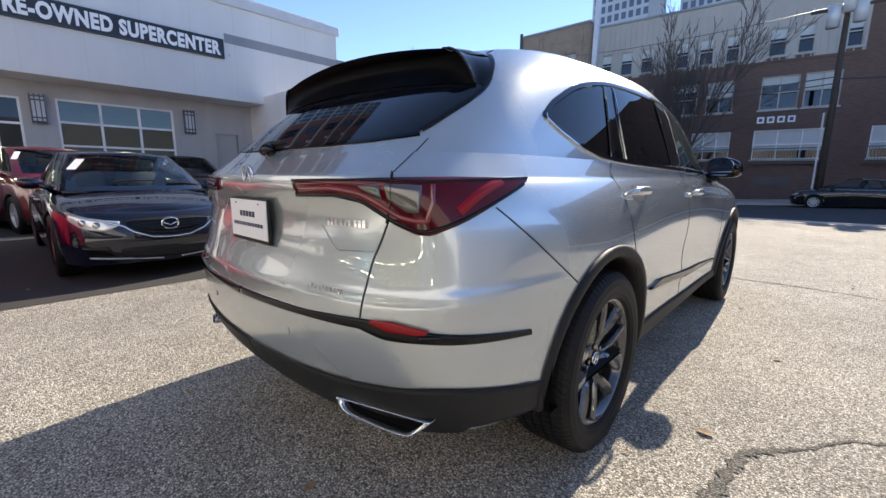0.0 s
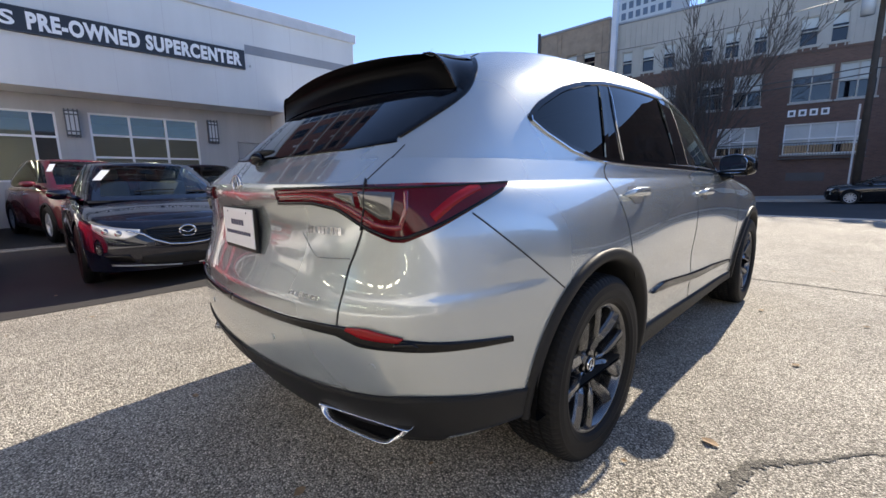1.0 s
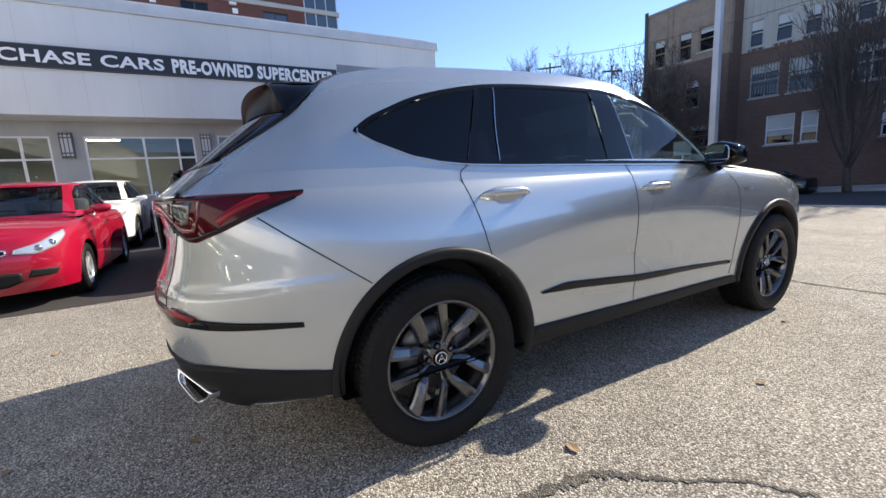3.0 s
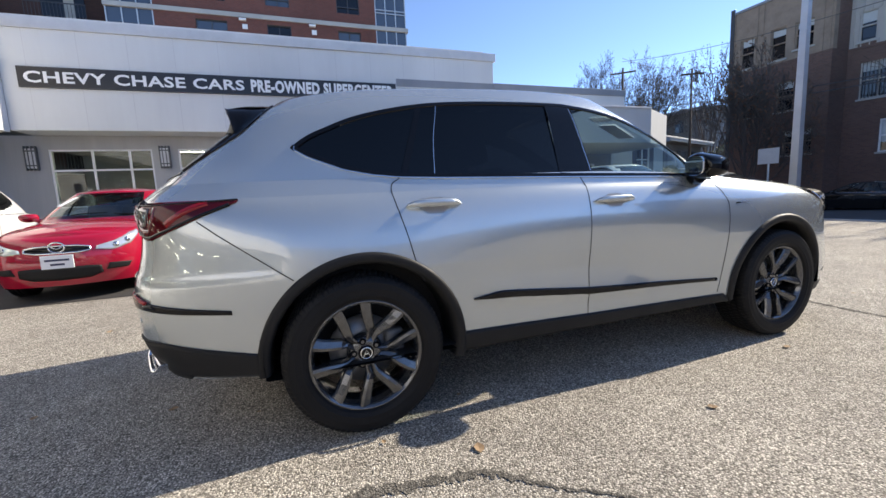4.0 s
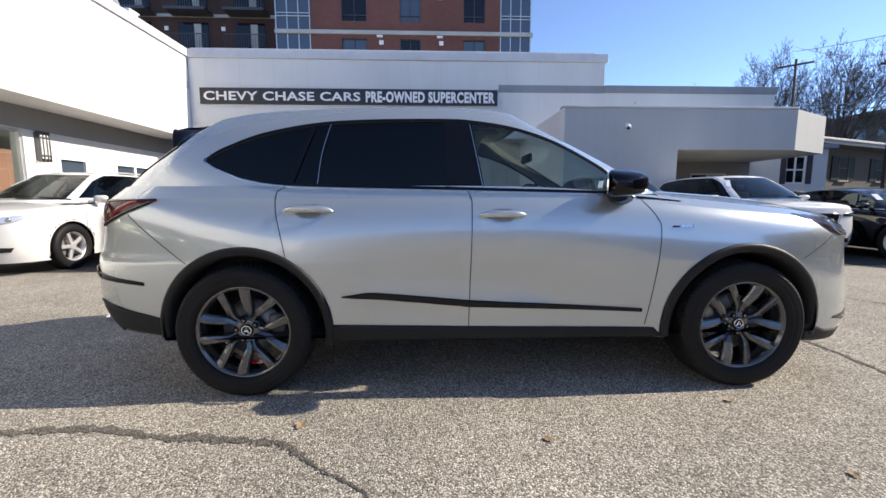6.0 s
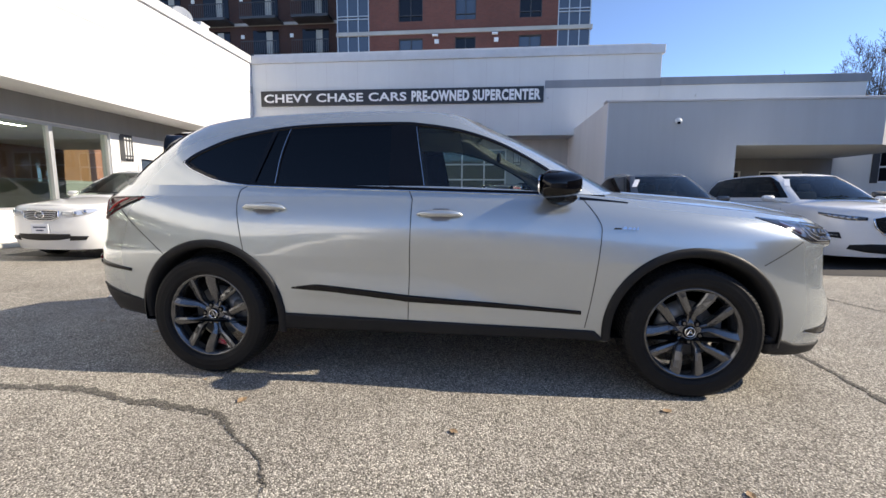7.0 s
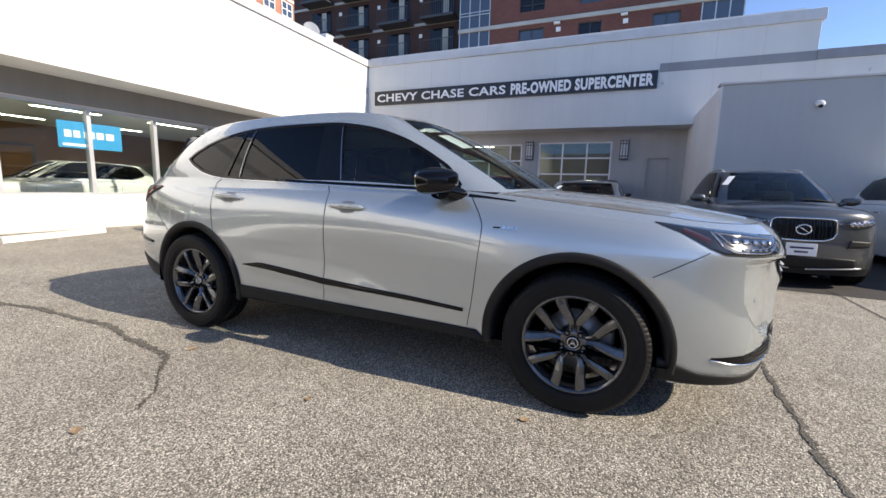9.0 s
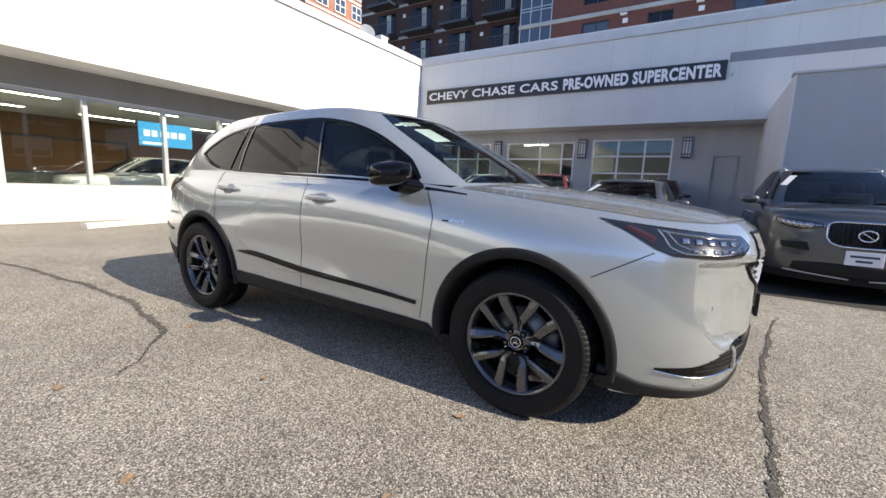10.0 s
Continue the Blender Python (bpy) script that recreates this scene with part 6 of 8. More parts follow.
        part("arch_trim", ribbon([flank((-L + ro + (r + 0.05) * math.cos(t), max(clr, r + (r + 0.05) * math.sin(t)))) for t in np.linspace(-0.25, math.pi + 0.25, 30)], 0.05 if clad else 0.02, 0.010 if clad else 0.004, s), M_BLACKPL if clad else color, car)
        for yy in (-cowl - 0.10, -cowl - 1.12, -cowl - 2.05):
            part("door_gap", ribbon([flank((yy - 0.10 * math.sin(k / 9 * 1.6), clr + 0.12 + (b - clr - 0.16) * k / 9)) for k in range(10)], 0.008, 0.002, s), M_SEAM, car)
        for yy in (-cowl - 0.98, -cowl - 1.92):
            q, nn = flank((yy, b - 0.13))
            bmh = bmesh.new()
            add_box(bmh, q.x - 0.01, q.x + 0.035, yy - 0.09, yy + 0.09, b - 0.145, b - 0.115, 0.01)
            part("door_handle", flip(bmh, s), M_CHROME if chrome else color, car)
        bmm = bmesh.new()
        bmesh.ops.create_uvsphere(bmm, u_segments=16, v_segments=10, radius=1, matrix=pose(0.90 * w + 0.13, -cowl - 0.46, b + 0.075) @ Matrix.Diagonal((0.12, 0.075, 0.07, 1)))
        for v in bmm.verts:
            v.co.z = min(v.co.z, b + 0.125)
        add_cyl(bmm, (0.86 * w, -cowl - 0.42, b + 0.01), (0.90 * w + 0.06, -cowl - 0.42, b + 0.05), 0.03)
        part("door_mirror", flip(bmm, s), color, car, "", True)
        if rails:
            part("roof_rail", flip(tube_bm([(0.57 * w, y, he + 0.030 - 0.055 * abs(2 * k / 9 - 1) ** 4) for k, y in enumerate(np.linspace(yr1 + 0.15, yf1 - 0.2, 10))], 0.016, 8), s), M_STEEL, car, "metal roof rail", True)
        low_wheel(car, s * (w - 0.135), -fo, r, spokes)
        low_wheel(car, s * (w - 0.135), -L + ro, r, spokes)
        for yy in (-fo, -L + ro):
            bmw = bmesh.new()
            add_cyl(bmw, (0.45 * w, yy, r + 0.02), (0.93 * w, yy, r + 0.02), r + 0.06, seg=28, cap=False)
            for v in bmw.verts:
                v.co.z = max(v.co.z, clr + 0.02)
            part("wheel_well", flip(bmw, s), M_CAVITY, car)
        part("window_line", ribbon([flank((y, b + 0.005)) for y in np.linspace(yr0 + 0.45, yf0 - 0.25, 30)], 0.016, 0.006, s), M_CHROME if chrome else M_BLACKPL, car, "", True)
    if grille:
        lo, hi, bars = grille
        both = [(-a, z) for a, z in lo[::-1]] + list(lo), [(-a, z) for a, z in hi[::-1]] + list(hi)
        gr = part("grille", patch(both[0], both[1], nose, 40, 6, 0.010, 0.012), M_BLACKPL, car, "black grille", True)
        z0, z1 = min(p[1] for p in lo), max(p[1] for p in hi)
        for k in range(1, -bars):
            i = round(k / -bars * 39)
            p, q = polyline(both[0], 40)[i], polyline(both[1], 40)[i]
            part("grille_bar", ribbon([(a_ + n_ * 0.010, n_) for a_, n_ in (nose(p + (q - p) * t) for t in (0.05, 0.35, 0.65, 0.95))], 0.012, 0.010), M_GLOSSBLK, gr)
        for k in range(1, bars):
            f = k / bars
            line = [nose(tuple(np.array(p) + (np.array(q) - np.array(p)) * f)) for p, q in zip(polyline(both[0], 24), polyline(both[1], 24))]
            part("grille_bar", ribbon([(p + n_ * 0.010, n_) for p, n_ in line[1:-1]], 0.014, 0.010), M_STEEL if bars_bright else M_GLOSSBLK, gr)
        if chrome == "wing":
            part("grille_wing", ribbon([nose(p) for p in polyline([(-36, z1 - 0.03)] + both[0] + [(36, z1 - 0.03)], 40)], 0.020, 0.022), M_CHROME, gr, "chrome wing under the grille", True)
        elif chrome:
            loop = polyline(both[0], 24) + polyline(both[1][::-1], 24)
            part("grille_surround", ribbon([nose(p) for p in loop], 0.022, 0.022, closed=True), M_CHROME, gr, "chrome grille surround", True)
        em, en = nose((0, trim if trim else (z0 + z1) / 2))
        ring_ = [em + Vector((0.078 * math.cos(k), 0.018, 0.06 * math.sin(k))) for k in [2 * math.pi * j / 28 for j in range(29)]]
        emb = part("emblem", tube_bm(ring_, 0.010, 8), M_CHROME, gr, "chrome ring emblem", True)
        part("emblem_bar", tube_bm([em + Vector((x, 0.018, x * 0.7 if bars < 0 else -0.02 + 0.5 * abs(x))) for x in (-0.062, 0, 0.062)], 0.008, 8), M_CHROME, emb, "", True)
    if intake:
        lo, hi = intake
        both = [(-a, z) for a, z in lo[::-1]] + list(lo), [(-a, z) for a, z in hi[::-1]] + list(hi)
        part("lower_intake", patch(both[0], both[1], nose, 30, 5, 0.006, 0.008), M_BLACKPL, car, "black lower intake", True)
    if plate:
        q, nn = nose((0, plate))
        bmp = bmesh.new()
        add_box(bmp, -0.16, 0.16, q.y + 0.012, q.y + 0.024, plate - 0.08, plate + 0.08, 0.004)
        pl = part("plate", bmp, M_PLATE, car, "white front plate with dark print")
        for x0, x1, z in ((-0.12, 0.12, plate + 0.022), (-0.07, 0.07, plate - 0.03)):
            bmp = bmesh.new()
            add_box(bmp, x0, x1, q.y + 0.024, q.y + 0.026, z - 0.012, z + 0.012)
            part("print_bar", bmp, M_PLATEINK, pl)
    bmf = bmesh.new()
    add_box(bmf, -0.80 * w, 0.80 * w, -L + 0.3, -0.3, clr - 0.02, clr + 0.06)
    part("underbody", bmf, M_CAVITY, car)
    bmf = bmesh.new()
    add_box(bmf, -0.84 * w, 0.84 * w, yr0 + 0.25, yf0 - 0.30, clr + 0.1, b - 0.22)
    part("cabin_floor", bmf, M_INTERIOR, car)
    rows_ = [[Vector((x, yf0 + q, z)) for x in np.linspace(-0.80 * w, 0.80 * w, 9)] for q, z in ((-0.75, b - 0.22), (-0.70, b - 0.06), (-0.55, b - 0.01), (-0.25, b - 0.01), (0.02, b - 0.03))]
    part("dashboard", grid_bm(rows_), M_INTERIOR, car, "", True)
    for k in (1, -1):
        for q in (1.45, 2.35):
            bmf = bmesh.new()
            add_box(bmf, -0.23, 0.23, -0.07, 0.07, 0, min(0.48, H - b - 0.02), 0.05, m=pose(k * 0.40 * w, yf0 - q, b - 0.25, 14, 0, 0))
            seat_ = part("seat_back", bmf, M_SEATGREY, car, "grey cloth seat", True)
            bmf = bmesh.new()
            add_box(bmf, -0.12, 0.12, -0.05, 0.05, 0, 0.15, 0.03, m=pose(k * 0.40 * w, yf0 - q - 0.12, b + 0.24, 8, 0, 0))
            part("headrest", bmf, M_SEATGREY, seat_, "", True)
    bmf = bmesh.new()
    add_box(bmf, -0.11, 0.11, yf1 + 0.02, yf1 + 0.04, H - 0.20, H - 0.14, 0.01)
    part("rear_view_mirror", bmf, M_INTERIOR, car)
    # papers behind the windshield
    q, nn = shot((0.57 * w, 0.5, H + 0.5), (-0.0, -cowl - rake * 0.62 - 0.5, he - 0.16 - H - 0.5))
    bmp = bmesh.new()
    add_box(bmp, -0.045, 0.045, -0.15, 0.15, 0.004, 0.006, 0, Matrix.Translation(q) @ nn.to_track_quat("Z", "Y").to_matrix().to_4x4())
    part("window_sticker", bmp, M_PLATE, car, "white price sticker")
    for k in (1, -1):
        q = shot((k * 0.30 * w, 0.5, H + 0.5), (0, -cowl - 0.10 - 0.5, b + 0.06 - H - 0.5))[0]
        q2 = shot((k * 0.30 * w - 0.42, 0.5, H + 0.5), (0, -cowl - 0.13 - 0.5, b + 0.07 - H - 0.5))[0]
        part("wiper", tube_bm([q + Vector((0, 0.01, 0.02)), (q + q2) / 2 + Vector((0, 0.015, 0.03)), q2 + Vector((0, 0.01, 0.02))], 0.009, 6), M_BLACKPL, car)
    return car


M_LAMPGLASS = Mat("headlamp_glass", (0.60, 0.61, 0.62), 0.12, 0.5, Coat_Weight=1.0, Coat_Roughness=0.02).m
M_NAVY = paint("navy_black_paint", (0.0045, 0.006, 0.016), 0.0, 0.5, 0.06, 0.05)
M_RED = paint("bright_red_paint", (0.36, 0.003, 0.026), 0.0, 0.5, 0.03, 0.1)
M_DKRED = paint("dark_red_paint", (0.13, 0.006, 0.013), 0.2, 0.4, 0.05, 0.2)
M_MAROON = paint("dark_maroon_paint", (0.035, 0.006, 0.009), 0.1, 0.4, 0.05, 0.2)
M_PEARL = paint("pearl_white_paint", (0.62, 0.62, 0.61), 0.0, 0.35, 0.02)
M_PUREWHITE = paint("white_paint", (0.80, 0.80, 0.79), 0.0, 0.35, 0.02)
M_STEELGREY = paint("slate_grey_paint", (0.075, 0.08, 0.085), 0.5, 0.34)
M_BLACKP = paint("black_paint", (0.006, 0.006, 0.007), 0.0, 0.5, 0.06, 0.05)
EAST = -90
lamp_a = ([(26, 0.645), (34, 0.60), (46, 0.63), (56, 0.71)], [(27, 0.69), (36, 0.71), (48, 0.735), (57, 0.745)])
lamp_s = ([(27, 0.74), (36, 0.72), (48, 0.76), (55, 0.82)], [(27, 0.80), (36, 0.83), (48, 0.87), (56, 0.88)])
lamp_m = ([(29, 0.60), (36, 0.545), (46, 0.565), (58, 0.66)], [(29, 0.64), (37, 0.655), (48, 0.685), (59, 0.71)])
fog_m = [([(33, 0.30), (46, 0.33)], [(35, 0.39), (48, 0.385)], M_GLOSSBLK, "fog_lamp_bezel", "gloss black fog lamp bezel"), ([(6, 0.222), (46, 0.275)], [(6, 0.232), (46, 0.287)], M_STEEL, "lower_strip", "thin bright lower strip")]
fog_a = [([(30, 0.36), (44, 0.37)], [(32, 0.44), (46, 0.43)], M_BLACKPL, "fog_lamp_bezel", "black fog lamp bezel")]

parked_car("sedan", "polished navy-black four-door sedan facing the lot", pose(-3.58, -0.36, 0, 0, 0, EAST), M_NAVY, 4.87, 1.84, 1.45, 2.83, 0.93, 0.93, 0.73, False, lamp=lamp_m,
           chrome="wing", grille=([(3, 0.46), (12, 0.47), (22, 0.53), (27, 0.59)], [(3, 0.665), (12, 0.665), (21, 0.655), (28, 0.635)], 6), trim=0.60, intake=([(2, 0.24), (22, 0.25), (30, 0.29)], [(2, 0.37), (22, 0.37), (29, 0.36)]), extra=fog_m, spokes=10)
parked_car("sedan", "bright red compact sedan with a white dealer plate", pose(-3.36, -2.95, 0, 0, 0, EAST), M_RED, 4.37, 1.70, 1.45, 2.57, 0.83, 0.95, 0.80, False, r=0.31,
           lamp=([(25, 0.62), (36, 0.60), (48, 0.66), (58, 0.78)], [(26, 0.66), (38, 0.71), (50, 0.79), (59, 0.82)]), grille=([(2, 0.60), (14, 0.60), (22, 0.62)], [(2, 0.685), (14, 0.68), (22, 0.66)], 2), trim=0.67,
           intake=([(2, 0.27), (20, 0.28), (28, 0.33)], [(2, 0.43), (20, 0.43), (27, 0.42)]), plate=0.50, extra=fog_a, chrome=True)
parked_car("sport_utility_vehicle", "pearl white mid-size sport utility vehicle with silver wheels", pose(-2.78, -5.66, 0, 0, 0, EAST), M_PEARL, 4.77, 1.885, 1.68, 2.74, 0.94, 1.08, 0.93, True, r=0.37, rails=True,
           lamp=([(24, 0.79), (36, 0.76), (48, 0.80), (56, 0.86)], [(25, 0.84), (36, 0.86), (48, 0.89), (57, 0.90)]), grille=([(2, 0.70), (14, 0.70), (21, 0.74)], [(2, 0.86), (14, 0.86), (22, 0.85)], 5), bars_bright=True, trim=0.79,
           intake=([(2, 0.36), (20, 0.37), (32, 0.40)], [(2, 0.47), (20, 0.47), (31, 0.47)]), plate=0.56, extra=fog_a)
parked_car("sport_utility_vehicle", "slate grey compact sport utility vehicle with roof rails", pose(-3.48, 5.19, 0, 0, 0, EAST), M_STEELGREY, 4.69, 1.90, 1.66, 2.87, 0.87, 1.06, 1.01, True, r=0.36, rails=True, clad=True, spokes=7,
           lamp_mat=M_HEADDARK, lamp=([(25, 0.84), (36, 0.80), (46, 0.83), (54, 0.88)], [(25, 0.885), (36, 0.91), (46, 0.925), (55, 0.93)]), grille=([(2, 0.635), (14, 0.64), (20, 0.67), (22.5, 0.74)], [(2, 0.915), (14, 0.915), (20, 0.91), (22.5, 0.88)], -22), trim=0.775,
           intake=([(2, 0.27), (24, 0.28), (40, 0.33)], [(2, 0.44), (22, 0.44), (38, 0.42)]), plate=0.52, extra=[([(30, 0.56), (46, 0.585)], [(32, 0.66), (47, 0.645)], M_BLACKPL, "air_vent", "black corner vent"), ([(23, 0.850), (48, 0.868)], [(23, 0.862), (48, 0.885)], M_LED, "light_bar", "white running-light bar"), ([(6, 0.262), (44, 0.30)], [(6, 0.275), (44, 0.315)], M_STEEL, "skid_trim", "satin metal lower trim")])
parked_car("sport_utility_vehicle", "white three-row sport utility vehicle facing the lot", pose(-3.92, 8.25, 0, 0, 0, EAST), M_PUREWHITE, 4.98, 1.96, 1.70, 2.82, 0.95, 1.08, 1.0, True, r=0.37, clad=False, spokes=5, lamp=([(27, 0.80), (40, 0.80), (54, 0.84), (64, 0.89)], [(27, 0.85), (40, 0.87), (54, 0.90), (65, 0.92)]), lamp_mat=M_HEADDARK,
           grille=([(2, 0.56), (12, 0.58), (20, 0.70)], [(2, 0.86), (14, 0.86), (22, 0.83)], 6), trim=0.75, intake=([(2, 0.26), (24, 0.28), (40, 0.33)], [(2, 0.42), (22, 0.42), (38, 0.40)]), extra=[([(44, 0.50), (60, 0.53)], [(46, 0.60), (61, 0.60)], M_BLACKPL, "air_vent", "black slatted corner vent"), ([(47, 0.545), (60, 0.56)], [(47, 0.555), (60, 0.57)], M_STEEL, "vent_blade", "")])
parked_car("sedan", "black four-door sedan in the parked row", pose(-2.8, 10.35, 0, 0, 0, EAST), M_BLACKP, 4.8, 1.86, 1.37, 2.80, 0.93, 0.92, 0.80, False, r=0.34, spokes=10, lamp=lamp_a, plate=0.50,
           grille=([(2, 0.58), (12, 0.59), (20, 0.62)], [(2, 0.74), (14, 0.74), (22, 0.71)], 6), extra=fog_a)
parked_car("sport_utility_vehicle", "dark red sport utility vehicle behind the sedan", pose(-8.5, -0.35, 0, 0, 0, EAST + 12), M_DKRED, 4.6, 1.84, 1.68, 2.66, 0.90, 1.05, 0.95, True, r=0.35, lamp=lamp_s, clad=True,
           grille=([(2, 0.62), (14, 0.63), (21, 0.68)], [(2, 0.85), (14, 0.85), (22, 0.83)], 4), intake=([(2, 0.3), (24, 0.32), (36, 0.35)], [(2, 0.46), (22, 0.46), (35, 0.44)]), extra=fog_a)
parked_car("sport_utility_vehicle", "dark maroon sport utility vehicle before the service door", pose(-10.0, 2.2, 0, 0, 0, EAST), M_MAROON, 4.6, 1.84, 1.66, 2.66, 0.90, 1.05, 0.95, True, r=0.35, lamp=lamp_s, clad=True,
           grille=([(2, 0.62), (14, 0.63), (21, 0.68)], [(2, 0.85), (14, 0.85), (22, 0.83)], 4), extra=fog_a)
parked_car("sport_utility_vehicle", "white sport utility vehicle in the back row", pose(-8.5, -3.1, 0, 0, 0, EAST), M_PUREWHITE, 4.6, 1.84, 1.64, 2.66, 0.90, 1.05, 0.95, True, r=0.35, lamp=lamp_s, clad=True,
           grille=([(2, 0.62), (14, 0.63), (21, 0.68)], [(2, 0.85), (14, 0.85), (22, 0.83)], 4), extra=fog_a)

# ---- sign ----
def text_mesh(body, height, width, bold=0.0, depth=0.01):
    """Letters of the built-in font as a mesh, fitted into a box of that size."""
    cu = bpy.data.curves.new("lettering", "FONT")
    cu.body, cu.extrude, cu.offset, cu.resolution_u = body, 0.02, bold, 3
    cu.space_character = 1.0 + 2.2 * bold
    ob = bpy.data.objects.new("lettering", cu)
    scene.collection.objects.link(ob)
    bpy.context.view_layer.update()
    me = bpy.data.meshes.new_from_object(ob.evaluated_get(bpy.context.evaluated_depsgraph_get()))
    bpy.data.objects.remove(ob)
    co = np.empty(len(me.vertices) * 3)
    me.vertices.foreach_get("co", co)
    co = co.reshape(-1, 3)
    lo, hi = co.min(0), co.max(0)
    co = (co - lo) / np.maximum(hi - lo, 1e-6) * np.array([width, height, depth])
    me.vertices.foreach_set("co", co.ravel())
    me.update()
    return me


def letters(me):
    """One mesh a letter, from a mesh of a whole line."""
    bm = bmesh.new()
    bm.from_mesh(me)
    left, runs = set(bm.faces), []
    while left:
        todo, isle = [left.pop()], []
        while todo:
            f = todo.pop()
            isle.append(f)
            for v in f.verts:
                for g in v.link_faces:
                    if g in left:
                        left.remove(g)
                        todo.append(g)
        xs = [v.co.x for f in isle for v in f.verts]
        runs.append([min(xs), max(xs), isle])
    runs.sort(key=lambda r: r[0])
    merged = []
    for lo, hi, fs in runs:
        if merged and lo < merged[-1][1] - 0.012:
            merged[-1][1] = max(hi, merged[-1][1])
            merged[-1][2] += fs
        else:
            merged.append([lo, hi, list(fs)])
    out = []
    for _, _, fs in merged:
        ids = {}
        quads = [[ids.setdefault(v, len(ids)) for v in f.verts] for f in fs]
        m = bpy.data.meshes.new("letter")
        m.from_pydata([tuple(v.co) for v in ids], [], quads)
        out.append(m)
    bm.free()
    return out


EASTFACE = Matrix(((0, 0, 1, 0), (1, 0, 0, 0), (0, 1, 0, 0), (0, 0, 0, 1)))
SY0, SY1, SZ0, SZ1 = -7.12, 3.74, 4.60, 5.17
sign = thing("dealer_sign", "long black signboard with white capital lettering", "sign")
part("board", box(FX + 0.003, FX + 0.07, SY0, SY1, SZ0, SZ1, 0.008), M_SIGN, sign, "black board")
for z in (SZ0 + 0.012, SZ1 - 0.012):
    part("edge_strip", box(FX + 0.07, FX + 0.078, SY0 + 0.01, SY1 - 0.01, z - 0.008, z + 0.008), M_FRAME_D, sign)
sw = SY1 - SY0
for words, f0, f1, zf, hf, bold in (("CHEVY CHASE CARS", 0.013, 0.532, 0.22, 0.56, 0.022), ("PRE-OWNED SUPERCENTER", 0.550, 0.990, 0.15, 0.70, 0.045)):
    for me in letters(text_mesh(words, (SZ1 - SZ0) * hf, sw * (f1 - f0), bold)):
        me.materials.append(M_LETTER)
        o = new("letter", me)
        o.matrix_world = Matrix.Translation((FX + 0.072, SY0 + sw * f0, SZ0 + (SZ1 - SZ0) * zf)) @ EASTFACE
        o.parent = sign
        tagged(o, "raised white capital letter")


# ---- windows and doors of the sign wall ----
def window_x(name, x, y0, y1, z0, z1, cols, rows, label, dark=()):
    w = thing(name, label, "window", kind="structure")
    fr = 0.05
    bm = bmesh.new()
    for a, b, c, d in ((y0, y1, z0, z0 + fr), (y0, y1, z1 - fr, z1), (y0, y0 + fr, z0 + fr, z1 - fr), (y1 - fr, y1, z0 + fr, z1 - fr)):
        add_box(bm, x - 0.10, x - 0.02, a, b, c, d)
    part("window_frame", bm, M_FRAME_W, w, "white metal frame")
    for yv in cols:
        part("mullion", box(x - 0.09, x - 0.03, yv - 0.03, yv + 0.03, z0 + fr, z1 - fr), M_FRAME_W, w)
    for zv in rows:
        part("transom", box(x - 0.088, x - 0.032, y0 + fr, y1 - fr, zv - 0.028, zv + 0.028), M_FRAME_W, w)
    ys, zs = [y0 + fr, *cols, y1 - fr], [z0 + fr, *rows, z1 - fr]
    for i, (a, b) in enumerate(zip(ys, ys[1:])):
        for c, d in zip(zs, zs[1:]):
            p = part("pane", box(x - 0.064, x - 0.058, a, b, c, d), M_DARKGLASS if i in dark else M_GLASS, w)
            p.visible_shadow = False
    return w


window_x("window_1", LX, -7.2, -4.45, 1.17, 3.0, (-6.1, -5.1), (2.35,), "white-framed shop window with three panes")
window_x("window_2", LX, -3.7, -0.87, 1.17, 3.0, (-2.25, -1.35), (2.35,), "white-framed shop window, one pane dark", dark=(2,))
window_x("door_1", LX, -0.2, 2.5, 0.0, 3.05, (0.72, 1.62), (0.62, 1.24, 1.84, 2.45), "glazed white sectional garage door, shut")
d = thing("door_2", "grey steel service door, shut", "door", kind="structure")
part("leaf", box(LX - 0.10, LX - 0.05, 3.72, 4.38, 0.02, 2.44, 0.005), M_GREY, d, "grey painted steel leaf")
bm = bmesh.new()
for a, b, c, e in ((3.69, 3.72, 0.0, 2.47), (4.38, 4.41, 0.0, 2.47), (3.72, 4.38, 2.44, 2.47)):
    add_box(bm, LX - 0.04, LX + 0.03, a, b, c, e)
part("door_frame", bm, M_GREY, d)
part("door_handle", box(LX - 0.05, LX + 0.02, 4.26, 4.29, 1.0, 1.14, 0.006), M_STEEL, d)

# wall lamps
M_SCONCE = plain("sconce_metal", (0.13, 0.135, 0.14), 0.4, 0.5)
M_SCGLASS = plain("sconce_frosted", (0.62, 0.63, 0.64), 0.35, spread=0.05)


def sconce():
    t = thing("wall_lamp", "grey metal and frosted glass wall lamp on the stucco", "wall lamp", "wall lamps")
    bm = bmesh.new()
    add_box(bm, 0.0, 0.03, -0.15, 0.15, -0.34, 0.34, 0.006)
    part("back_plate", bm, M_SCONCE, t)
    part("shade", box(0.03, 0.12, -0.12, 0.12, -0.30, 0.30, 0.01), M_SCGLASS, t, "frosted box shade")
    for y in (-0.135, -0.05, 0.05, 0.135):
        part("rail", box(0.03, 0.14, y - 0.012, y + 0.012, -0.37, 0.37, 0.004), M_SCONCE, t)
    for z in (-0.22, 0.22):
        part("band", box(0.12, 0.15, -0.15, 0.15, z - 0.018, z + 0.018, 0.004), M_SCONCE, t)
    return t


sc = sconce()
sc.matrix_world = pose(LX, 2.92, 2.73)
for y in (-0.55, -4.08, -7.6):
    copy_thing(sc, pose(LX, y, 2.73))
copy_thing(sc, pose(-7.68, LY, 2.45, 0, 0, 90))

